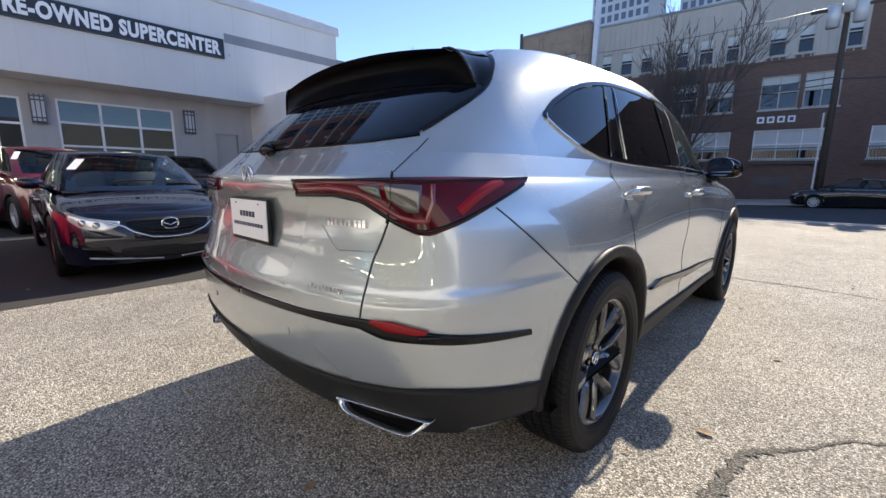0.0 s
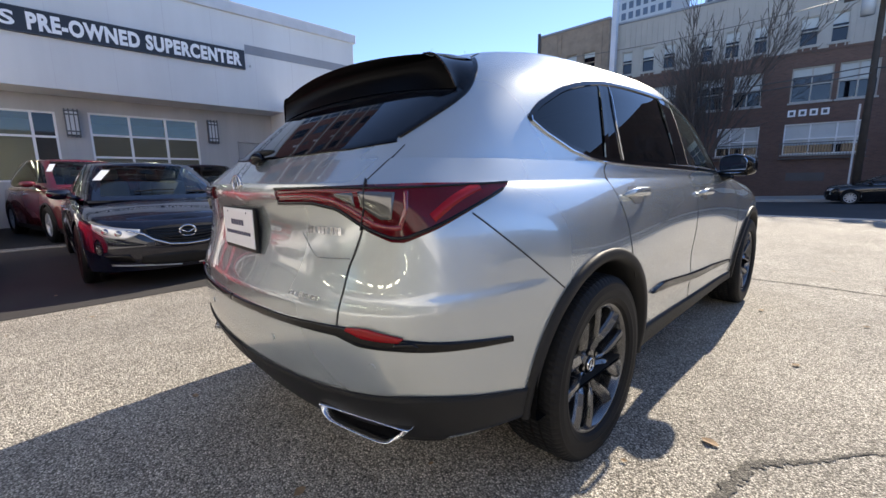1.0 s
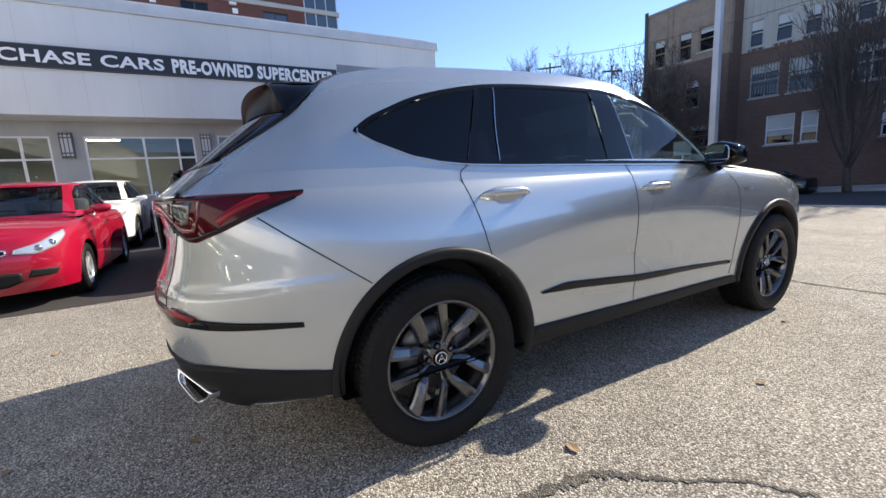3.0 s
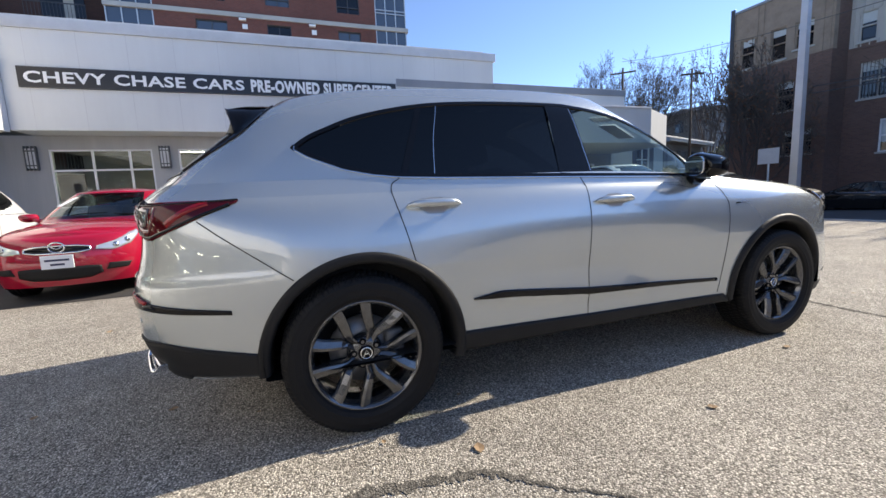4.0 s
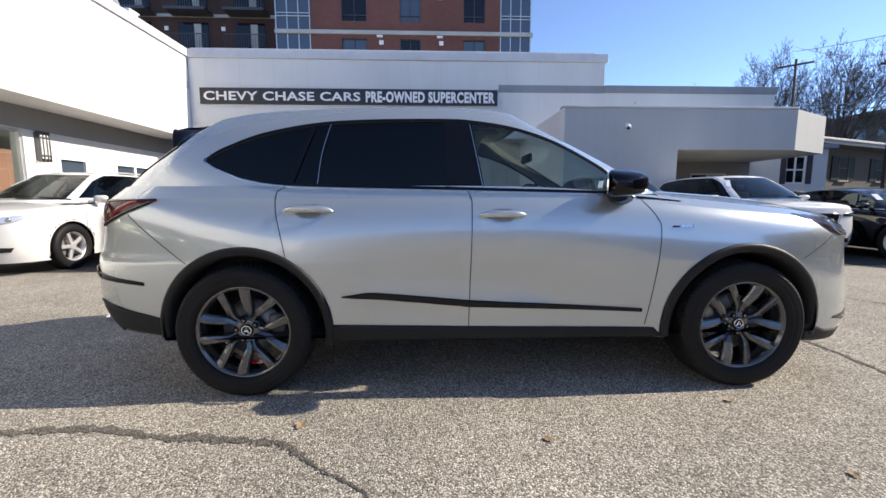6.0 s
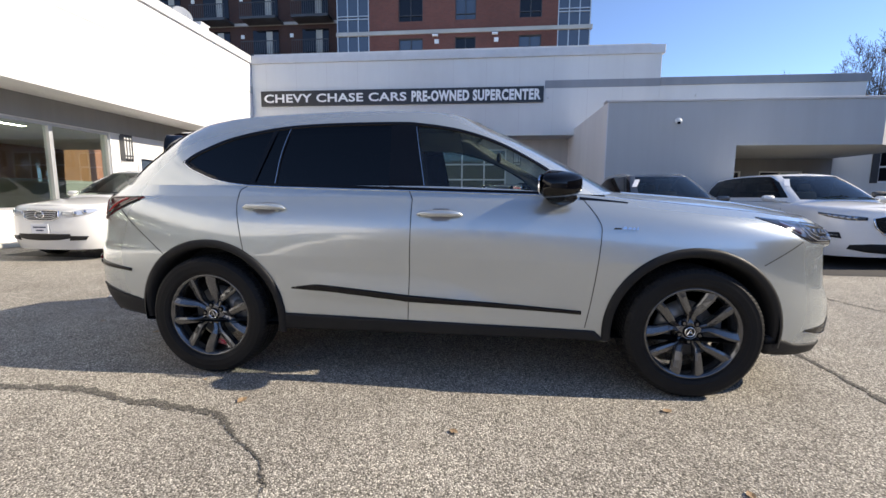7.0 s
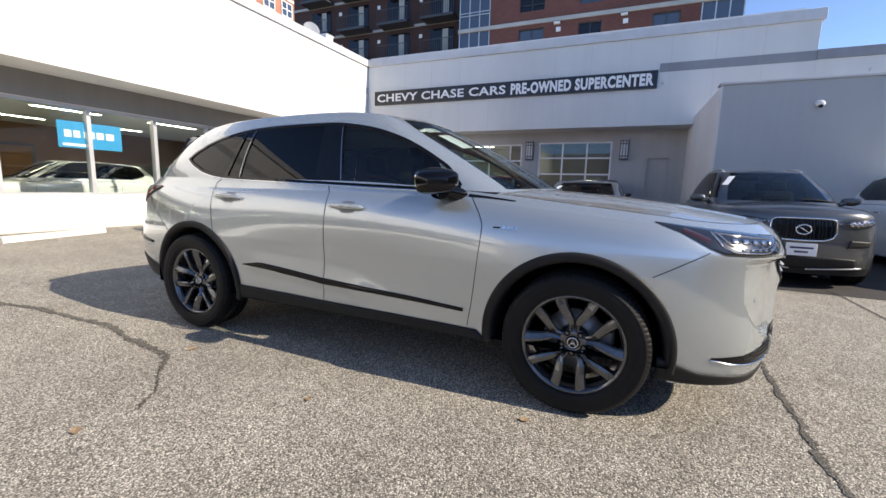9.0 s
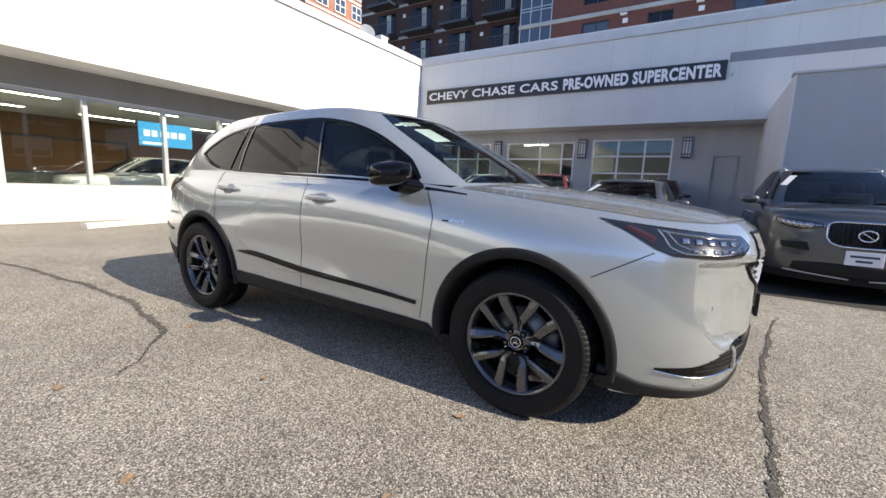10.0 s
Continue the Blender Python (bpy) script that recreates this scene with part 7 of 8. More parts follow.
# dome camera on the block
cam_t = thing("dome_camera", "small white security camera on the stucco", "security camera")
bm = bmesh.new()
add_cyl(bm, (-8.42, 6.70, 3.17), (-8.34, 6.70, 3.17), 0.07, 0.06, 20)
part("mount", bm, M_FRAME_W, cam_t)
bm = bmesh.new()
bmesh.ops.create_uvsphere(bm, u_segments=20, v_segments=12, radius=0.07, matrix=Matrix.Translation((-8.31, 6.70, 3.14)))
part("housing", bm, M_FRAME_W, cam_t, "", True)
bm = bmesh.new()
bmesh.ops.create_uvsphere(bm, u_segments=16, v_segments=8, radius=0.045, matrix=Matrix.Translation((-8.285, 6.69, 3.10)))
part("lens", bm, M_GLOSSBLK, cam_t, "", True)

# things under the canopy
wall_x("wall_canopy_back", -12.59, -12.32, 8.22, 13.5, 0, 2.53, [(9.2, 10.6, 0.9, 2.1), (11.2, 12.6, 0.9, 2.1)], M_BAND, "grey wall under the canopy, darkened for its shade")
window_x("window_3", -12.32, 9.2, 10.6, 0.9, 2.1, (9.9,), (), "white-framed office window under the canopy", dark=(0, 1))
window_x("window_4", -12.32, 11.2, 12.6, 0.9, 2.1, (11.9,), (), "white-framed office window under the canopy", dark=(0,))
wall_x("wall_canopy_end", -12.59, -12.3, 13.5, 16.6, -0.8, 3.05, [(14.95, 15.75, 1.72, 2.78)], M_FASCIA, "pale stucco end wall beyond the canopy")
structure("trim_end_roof", box(-12.9, -12.1, 13.5, 16.8, 3.05, 3.2, 0.01), M_STRIPE, "dark roof edge of the end wall", "trim")
window_x("window_8", -12.3, 14.95, 15.75, 1.72, 2.78, (15.35,), (2.25,), "small white window with black shutters", dark=(0, 1))
for k, y in enumerate((14.72, 15.76)):
    structure("shutter_" + "ab"[k], box(-12.297, -12.26, y, y + 0.22, 1.7, 2.8, 0.006), M_FRAME_D, "black louvred shutter", "shutter")

# roof line plumbing: short conduit on the sign fascia
for y in (3.9, 9.0):
    structure("conduit_" + ("a" if y < 5 else "b"), tube_bm([(FX + 0.02, y, 4.72), (FX + 0.05, y, 4.75), (FX + 0.05, y, 4.79)], 0.02, 8), M_STEEL, "short wall conduit", "conduit")

# ---- showroom front ----
shop = thing("window_5", "long showroom window with pale metal mullions", "window", kind="structure")
mull = [27.9, 26.3, 24.7, 23.1, 21.5, 19.9, 18.3, 16.7, 15.1, 13.5, 12.0, 10.6, 9.0, 7.45, 5.9, 4.35, 2.8, 1.9, 0.42, -1.04, -2.69, -4.2, -5.72, -7.25]
for x in mull:
    part("mullion", box(x - 0.045, x + 0.045, LY - 0.20, LY - 0.04, 0.77, 2.81, 0.006), M_STEEL, shop, "pale metal mullion")
for z0, z1 in ((0.77, 0.83), (2.75, 2.81)):
    part("rail", box(-7.25, 27.9, LY - 0.19, LY - 0.05, z0, z1), M_STEEL, shop)
for a, b in zip(mull[1:], mull):
    p = part("pane", box(a + 0.045, b - 0.045, LY - 0.13, LY - 0.12, 0.83, 2.75), M_SHOPGLASS, shop)
    p.visible_shadow = False
for x0, x1, n, cols in ((-9.05, -8.15, "6", ()), (-12.9, -10.15, "7", (-11.9, -11.0))):
    w = thing("window_" + n, "white-framed window in the white showroom wall", "window", kind="structure")
    bm = bmesh.new()
    for a, b, c, e in ((x0 - 0.06, x1 + 0.06, 2.20, 2.34), (x0 - 0.06, x1 + 0.06, 0.84, 0.94), (x0 - 0.06, x0 + 0.05, 0.94, 2.20), (x1 - 0.05, x1 + 0.06, 0.94, 2.20), (x0 + 0.05, x1 - 0.05, 1.72, 1.79)):
        add_box(bm, a, b, LY - 0.06, LY + 0.03, c, e)
    part("window_frame", bm, M_FRAME_W, w, "white frame")
    for c in cols:
        part("mullion", box(c - 0.05, c + 0.05, LY - 0.055, LY + 0.025, 0.94, 2.20), M_FRAME_W, w)
    edges = [x0 + 0.05, *cols, x1 - 0.05]
    for a, b in zip(edges, edges[1:]):
        part("pane", box(a, b, LY - 0.05, LY - 0.04, 0.94, 2.20), M_BLUEGLASS, w)
# blue poster hung inside the glass
M_POSTER = plain("poster_blue", (0.01, 0.30, 0.60), 0.5, spread=0.05)
poster = thing("poster", "bright blue paper poster with white print behind glass", "poster")
part("sheet", box(-3.42, -2.12, LY - 0.165, LY - 0.158, 1.86, 2.46), M_POSTER, poster, "blue sheet")
for k, (x0, x1) in enumerate(((-3.25, -3.08), (-3.03, -2.88), (-2.84, -2.62), (-2.55, -2.42), (-2.38, -2.24))):
    part("print_bar", box(x0, x1, LY - 0.157, LY - 0.155, 2.10, 2.26), M_LETTER, poster)
part("print_bar", box(-2.75, -2.2, LY - 0.157, LY - 0.155, 1.90, 1.96), M_LETTER, poster)
# lamps on the ceilings
M_TUBE = bpy.data.materials.new("lamp_tube")
M_TUBE.use_nodes = True
M_TUBE.node_tree.nodes["Principled BSDF"].inputs["Emission Color"].default_value = (1.0, 0.93, 0.82, 1)
M_TUBE.node_tree.nodes["Principled BSDF"].inputs["Emission Strength"].default_value = 17.0


def strip_light(x, y, z, lx, ly):
    t = thing("ceiling_light", "white fluorescent ceiling light, switched on", "ceiling light", "ceiling lights", m=pose(x, y, z))
    part("housing", box(-lx / 2 - 0.03, lx / 2 + 0.03, -ly / 2 - 0.03, ly / 2 + 0.03, -0.05, 0.0), M_FRAME_W, t)
    part("diffuser", box(-lx / 2, lx / 2, -ly / 2, ly / 2, -0.058, -0.051), M_TUBE, t)
    return t


for x in (-6, -3.2, -0.4, 2.4, 5.2, 8.0, 11.5, 15.5):
    for y in (-10.6, -13.6):
        strip_light(x, y, 2.98, 1.5, 0.12)
for x, y in ((-15.6, -6.4), (-15.6, -4.0), (-15.6, -1.8), (-18.0, -4.0)):
    strip_light(x, y, SOFF, 0.25, 1.2)
for x, y in ((-15.2, 0.4), (-16.4, 1.7)):
    strip_light(x, y, SOFF, 0.3, 0.5)
# framed panel on the showroom's back wall
board = thing("wall_board", "dark framed board on the tan wall", "board")
part("panel", box(-4.6, -1.0, -15.99, -15.93, 1.0, 2.3, 0.01), M_FRAME_D, board)
part("inlay", box(-4.5, -1.1, -15.93, -15.92, 1.1, 2.2), M_TAN, board)
counter = thing("counter", "dark wooden sales counter in the showroom", "counter")
part("body", box(1.0, 3.4, -14.6, -13.9, 0.02, 1.05, 0.02), M_FRAME_D, counter)
part("top", box(0.95, 3.45, -14.65, -13.85, 1.05, 1.10, 0.01), M_TAN, counter)

# wheel stop before the showroom
ws = thing("wheel_stop", "worn pale concrete wheel stop on the asphalt", "wheel stop", m=pose(-1.2, -7.08, 0, 0, 0, 15.5))
bm = bmesh.new()
rows = [[Vector((x, y, z)) for y, z in ((-0.09, 0.0), (-0.075, 0.08), (-0.05, 0.11), (0.05, 0.11), (0.075, 0.08), (0.09, 0.0))] for x in np.linspace(-0.95, 0.95, 12)]
bm = grid_bm(rows)
bm.faces.new([v for v in bm.verts][:6]), bm.faces.new([v for v in bm.verts][-6:][::-1])
bmesh.ops.recalc_face_normals(bm, faces=bm.faces)
part("block", bm, M_CURB, ws)
structure("kerb_showroom", box(-13.0, 32, LY + 0.003, LY + 0.35, 0.0, 0.10, 0.02), M_CURB, "concrete plinth along the showroom", "kerb")

# ---- brick tower behind the sign wall ----
TX = -26.9
tower = thing("apartment_tower", "red brick apartment tower with pale floor bands", "apartment building")
SL = [3.6, 6.6, 9.6, 12.6, 15.6, 18.6, 21.6, 24.6]
wins = [(-4.66, -2.94), (-0.66, 0.78), (3.75, 5.26)]
bm = bmesh.new()
ops = [(a, b, s + 0.75, s + 2.62) for s in SL for a, b in wins]
for a, b, lo, hi in wall_cells(-6.8, 6.33, 0, 27.6, ops):
    add_box(bm, TX - 0.35, TX, a, b, lo, hi)
part("wall", bm, M_BRICK2, tower, "red brick wall")
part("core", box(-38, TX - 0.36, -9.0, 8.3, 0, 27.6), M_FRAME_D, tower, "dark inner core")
for s in SL:
    part("floor_band", box(TX - 0.3, TX + 0.10, -9.2, 8.62, s - 0.12, s + 0.14, 0.01), M_CONC, tower, "pale concrete floor band")
    for i, (a, b) in enumerate(wins):
        w = part("window", box(TX - 0.22, TX - 0.18, a, b, s + 0.75, s + 2.62), M_BLUEGLASS if (i + int(s)) % 2 else M_DARKGLASS, tower, "bluish window glass")
        bm = bmesh.new()
        for y in (a, (a + b) / 2 - 0.02, b - 0.05):
            add_box(bm, TX - 0.20, TX - 0.10, y, y + 0.05, s + 0.75, s + 2.62)
        for z in (s + 0.75, s + 1.15, s + 2.57):
            add_box(bm, TX - 0.20, TX - 0.105, a, b, z, z + 0.05)
        part("frame", bm, M_FRAME_D, w)
    for y in (-1.95, 2.2):
        bm = bmesh.new()
        add_box(bm, TX, TX + 0.22, y - 0.30, y + 0.10, s - 0.32, s - 0.2, 0.01)
        part("light_box", bm, M_FRAME_W, tower, "small white wall light")
        part("vent", box(TX, TX + 0.05, y - 0.15, y + 0.15, s - 0.78, s - 0.50), M_FRAME_W, tower)
    if int(s) % 2:
        part("vent", box(TX, TX + 0.04, 1.9, 2.5, s + 0.55, s + 1.35), M_FRAME_D, tower, "dark wall vent")
    for y0, y1 in ((-9.15, -6.8), (6.33, 8.5)):
        w = part("glazed_bay", box(TX - 0.12, TX - 0.06, y0, y1, s + 0.14, s + 2.88), M_BLUEGLASS, tower, "glazed corner bay")
        bm = bmesh.new()
        for y in np.linspace(y0, y1 - 0.06, 4):
            add_box(bm, TX - 0.06, TX, y, y + 0.06, s + 0.14, s + 2.88)
        for z in (s + 1.0, s + 1.2):
            add_box(bm, TX - 0.05, TX + 0.02, y0, y1, z, z + 0.05)
        part("frame", bm, M_STEEL, w)
# set-back wing with balconies
wingx = -32.0
M_BRICKDARK = brick_mat("brick_dark_brown", (0.075, 0.03, 0.024), (0.055, 0.024, 0.02), (0.06, 0.045, 0.04))
apt = thing("apartment_wing", "dark brown brick apartment wing with railed balconies", "apartment building")
part("wall", box(-42, wingx, -29.6, -9.3, 0, 30), M_BRICKDARK, apt, "dark brown brick wall")
for s in SL:
    part("floor_band", box(wingx, wingx + 0.12, -29.6, -9.3, s - 0.12, s + 0.10), M_CONC, apt)
    for k, y in enumerate((-12.6, -17.0, -21.4, -25.8)):
        part("window", box(wingx + 0.003, wingx + 0.05, y - 1.4, y + 0.9, s + 0.15, s + 2.5), M_DARKGLASS, apt, "dark balcony door")
        part("curtain", box(wingx + 0.051, wingx + 0.056, y - 0.2, y + 0.35, s + 0.3, s + 2.4), M_CONC, apt, "pale curtain")
        bal = part("balcony", box(wingx, wingx + 1.5, y - 1.7, y + 1.4, s - 0.10, s + 0.10), M_FRAME_D, apt, "railed balcony")
        bm = bmesh.new()
        for yy in np.linspace(y - 1.68, y + 1.38, 18):
            add_box(bm, wingx + 1.44, wingx + 1.47, yy - 0.012, yy + 0.012, s + 0.10, s + 1.12)
        add_box(bm, wingx + 1.42, wingx + 1.49, y - 1.7, y + 1.4, s + 1.12, s + 1.17)
        part("railing", bm, M_FRAME_D, bal)
        part("vent", box(wingx, wingx + 0.05, y + 1.9, y + 2.2, s + 1.9, s + 2.2), M_FRAME_W, apt)
lit = thing("apartment_block", "sunlit orange brick block with white window frames", "apartment building")
part("wall", box(-56, -36.5, -54, -44, 0, 40), brick_mat("brick_orange", (0.42, 0.17, 0.10), (0.34, 0.13, 0.08), (0.30, 0.22, 0.17)), lit, "orange brick wall")
for s in [21.6 + 3.0 * k for k in range(6)]:
    part("floor_band", box(-56, -36.5, -44.0, -43.9, s - 0.2, s + 0.05), M_FRAME_W, lit, "white floor band")
    for x in (-53.5, -50.2, -46.9, -43.6, -40.3):
        w = part("window", box(x, x + 1.9, -44.0, -43.94, s + 0.5, s + 2.4), M_BLUEGLASS, lit)
        bm = bmesh.new()
        for z in (s + 0.44, s + 1.4, s + 2.36):
            add_box(bm, x - 0.08, x + 1.98, -43.95, -43.86, z, z + 0.12)
        for xx in (x - 0.08, x + 0.9, x + 1.86):
            add_box(bm, xx, xx + 0.12, -43.95, -43.87, s + 0.5, s + 2.4)
        part("frame", bm, M_FRAME_W, w, "white window frame")

# things on the showroom parapet
dish = thing("satellite_dish", "satellite dish, greyed as if backlit, on a short mast on the parapet", "satellite dish", m=pose(-9.9, -8.2, TOP + 0.14))
bm = lathe_x([(0.005, -0.06), (0.12, -0.052), (0.22, -0.028), (0.30, 0.0), (0.305, 0.004), (0.30, 0.006), (0.22, -0.020), (0.12, -0.044), (0.005, -0.052)], 36)
bmesh.ops.transform(bm, matrix=pose(0, 0, 0.42, 0, -18, 60), verts=bm.verts)
# darker grey puts the dish's backlit look into its colour
part("reflector", bm, M_STRIPE, dish, "dished reflector in a grey that stands for its backlit side", True)
bm = bmesh.new()
add_cyl(bm, (-0.04, -0.06, 0), (-0.04, -0.06, 0.40), 0.022, 0.022, 10)
part("mast", bm, M_STEEL, dish)
part("feed_arm", tube_bm([(0.0, 0.0, 0.20), (0.14, 0.22, 0.28), (0.17, 0.27, 0.36)], 0.012, 6), M_STEEL, dish)
vent = thing("roof_vent", "small white sheet-metal vent box on the parapet", "roof vent", m=pose(-10.7, -8.2, TOP + 0.14))
part("housing", box(-0.2, 0.2, -0.2, 0.2, 0, 0.42, 0.02), M_FRAME_W, vent)
part("lid", box(-0.23, 0.23, -0.23, 0.23, 0.42, 0.46, 0.01), M_FRAME_W, vent)

# ---- brick building across the street ----
BM = Matrix.Translation((-13, 30.4, 0)) @ Matrix.Rotation(radians(6), 4, "Z")
mill = thing("brick_building", "old brown brick building with pale ribbed top storey", "building", m=BM)
W3 = [(1.09, 1.85), (2.45, 3.30), (3.82, 4.62), (6.03, 6.82), (7.40, 8.23), (8.88, 9.63), (11.06, 11.94), (12.43, 13.21), (14.55, 15.25)]
W2 = [(1.28, 2.80), (3.23, 4.84), (6.05, 7.6), (8.1, 9.6), (10.97, 12.82), (13.04, 14.67), (17.0, 18.7)]
W1 = [(2.28, 3.74), (4.03, 4.84), (7.44, 9.70), (10.91, 14.49), (16.2, 19.4)]
holes = [(a, b, 8.45, 10.08) for a, b in W3] + [(a, b, 5.32, 7.3) for a, b in W2] + [(a, b, 2.3, 4.1) for a, b in W1]
bm = bmesh.new()
for a, b, lo, hi in wall_cells(0.4, 15.4, -1.5, 8.2, [h for h in holes if h[1] < 15.4]):
    add_box(bm, a, b, 0, 0.4, lo, hi)
for a, b, lo, hi in wall_cells(15.4, 45, -1.0, 13.2, [h for h in holes if h[0] > 15.4]):
    add_box(bm, a, b, 0, 0.4, lo, hi)
part("wall", bm, M_BRICK, mill, "brown brick wall")
bm = bmesh.new()
for a, b, lo, hi in wall_cells(0.4, 15.4, 8.2, 12.0, [h for h in holes if h[2] > 8]):
    add_box(bm, a, b, 0.04, 0.4, lo, hi)
part("cladding", bm, M_CORRUG, mill, "pale ribbed metal cladding")
u = 0.5
k = 0
while u < 15.4:
    for lo, hi in ((8.2, 8.45), (10.08, 12.0)) if any(a - 0.1 < u < b + 0.1 for a, b in W3) else ((8.2, 12.0),):
        part("rib", box(u - 0.03, u + 0.03, -0.005, 0.045, lo, hi), M_CORRUG, mill)
    u += 0.36
part("coping", box(0.35, 15.45, -0.06, 0.5, 12.0, 12.14, 0.01), M_STRIPE, mill, "grey metal coping")
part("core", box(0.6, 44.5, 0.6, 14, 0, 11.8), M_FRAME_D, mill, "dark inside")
part("string_course", box(0.4, 15.4, -0.04, 0.02, 8.06, 8.2), M_BRICK, mill)
M_BLIND = plain("window_blind", (0.50, 0.51, 0.50), 0.6, spread=0.10)


def sash(parent, a, b, lo, hi, panes, blind, bars=False, frame_mat=None):
    w = part("window", box(a, b, 0.22, 0.26, lo, hi), M_DARKGLASS, parent, "white-framed sash window")
    n = panes
    bm = bmesh.new()
    for x in np.linspace(a, b - 0.07, n + 1):
        add_box(bm, x, x + 0.07, 0.10, 0.22, lo, hi)
    for z in (lo, (lo + hi) / 2 - 0.03, hi - 0.07):
        add_box(bm, a, b, 0.09, 0.215, z, z + 0.07)
    part("frame", bm, frame_mat or M_FRAME_W, w, "pale frame")
    part("sill", box(a - 0.08, b + 0.08, -0.06, 0.1, lo - 0.10, lo, 0.01), M_CONC, w)
    if blind:
        part("blind", box(a + 0.07, b - 0.07, 0.205, 0.215, lo + (hi - lo) * blind, hi - 0.07), M_BLIND, w, "pale lowered blind")
    if bars:
        bm = bmesh.new()
        for x in np.linspace(a + 0.12, b - 0.12, 9):
            add_box(bm, x - 0.012, x + 0.012, 0.02, 0.045, lo, hi)
        part("window_bars", bm, M_FRAME_D, w)
    return w


for a, b in W3:
    sash(mill, a, b, 8.45, 10.08, 1, 0.62, frame_mat=M_CORRUG)
for i, (a, b) in enumerate(W2):
    sash(mill, a, b, 5.32, 7.3, 2, 0.5 if i % 2 else 0.75, bars=i < 2, frame_mat=M_CORRUG)
for i, (a, b) in enumerate(W1):
    sash(mill, a, b, 2.3, 4.1, 3 if b - a > 2 else 1, 0.30)
    if i > 1:
        rail = part("balcony_rail", box(a - 0.15, b + 0.15, -0.35, -0.31, 2.92, 2.97), M_FRAME_D, mill, "black iron balcony railing")
        for x in np.arange(a - 0.12, b + 0.13, 0.13):
            part("bar", box(x - 0.011, x + 0.011, -0.34, -0.32, 2.06, 2.92), M_FRAME_D, rail)
        part("shoe_rail", box(a - 0.15, b + 0.15, -0.36, 0.0, 2.02, 2.07), M_FRAME_D, rail)
for k in range(4):
    x = 10.98 + 0.5 * k
    part("vent", box(x, x + 0.36, -0.012, 0.02, 4.52, 4.90), M_FRAME_W, mill, "small white square vent")
    part("vent_core", box(x + 0.09, x + 0.27, -0.018, -0.012, 4.61, 4.81), M_FRAME_D, mill)
part("grating", box(11.24, 13.0, -0.015, 0.02, 0.71, 1.21), M_FRAME_D, mill, "dark basement grating")

wing2 = thing("brick_wing", "brown brick wing with pale ribbed upper wall", "building", m=Matrix.Translation((-18.0, 29.0, 0)))
ww = [(0.55, 1.45, 8.4, 10.3), (2.4, 3.3, 8.4, 10.3), (3.75, 4.75, 8.7, 10.25), (0.7, 1.9, 5.2, 7.0), (2.9, 3.9, 5.2, 7.0), (3.4, 5.0, 2.5, 4.0)]
bm = bmesh.new()
for a, b, lo, hi in wall_cells(0, 5.7, -1.5, 8.2, [h for h in ww if h[2] < 8]):
    add_box(bm, a, b, 0, 0.4, lo, hi)
bmesh.ops.remove_doubles(bm, verts=bm.verts, dist=0.001)
part("wall", bm, M_BRICK, wing2, "brown brick wall")
part("side_wall", box(5.4, 5.7, 0.4, 3.0, -1.5, 12.1), M_BRICK, wing2)
part("side_wall", box(0, 0.3, 0.4, 12, -1.5, 12.1), M_BRICK, wing2)
bm = bmesh.new()
for a, b, lo, hi in wall_cells(0, 5.7, 8.2, 12.1, [h for h in ww if h[2] > 8]):
    add_box(bm, a, b, 0.03, 0.4, lo, hi)
part("cladding", bm, M_RUST, wing2, "stained tan ribbed cladding")
for uu in np.arange(0.15, 5.7, 0.36):
    if not any(a - 0.1 < uu < b + 0.1 for a, b, lo, hi in ww if lo > 8):
        part("rib", box(uu - 0.03, uu + 0.03, -0.01, 0.035, 8.2, 12.1), M_RUST, wing2)
part("coping", box(-0.06, 5.76, -0.06, 0.5, 12.1, 12.25, 0.01), M_STRIPE, wing2)
part("corner_post", box(-0.12, 0.12, -0.10, 0.02, -1.0, 12.45, 0.02), M_FRAME_D, wing2, "dark corner downpipe")
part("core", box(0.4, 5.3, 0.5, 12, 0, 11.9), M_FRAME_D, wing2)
for a, b, lo, hi in ww:
    sash(wing2, a, b, lo, hi, 1, 0.75, frame_mat=M_RUST)

# far office tower
M_FAROFF = plain("far_tower_cladding", (0.34, 0.36, 0.40), 0.5, spread=0.06)
far = thing("office_tower", "distant pale grey office tower with window grid", "office building")
for x0, x1, y0, z1 in ((-61, -53, 122, 37), (-53, -38, 120, 60)):
    part("wall", box(x0, x1, y0, y0 + 15, 0, z1), M_FAROFF, far, "pale grey cladding")
bm = bmesh.new()
for x in np.arange(-52.4, -38.6, 1.9):
    for z in np.arange(20, 58.5, 2.6):
        add_box(bm, x, x + 1.15, 119.9, 120.02, z, z + 1.7)
for x in np.arange(-60.4, -53.6, 1.9):
    for z in np.arange(20, 35.5, 2.6):
        add_box(bm, x, x + 1.15, 121.9, 122.02, z, z + 1.7)
tagged(part("window_grid", bm, M_BLUEGLASS, far, "rows of bluish windows"), kind="stuff")
far2 = thing("office_tower", "distant blue-grey office slab behind the brick roof", "office building")
part("wall", box(-33, -14, 130, 145, 0, 56), M_FAROFF, far2)
bm = bmesh.new()
for x in np.arange(-32.4, -14.6, 1.9):
    for z in np.arange(30, 54.5, 2.6):
        add_box(bm, x, x + 1.15, 129.9, 130.02, z, z + 1.7)
tagged(part("window_grid", bm, M_BLUEGLASS, far2, "rows of bluish windows"), kind="stuff")

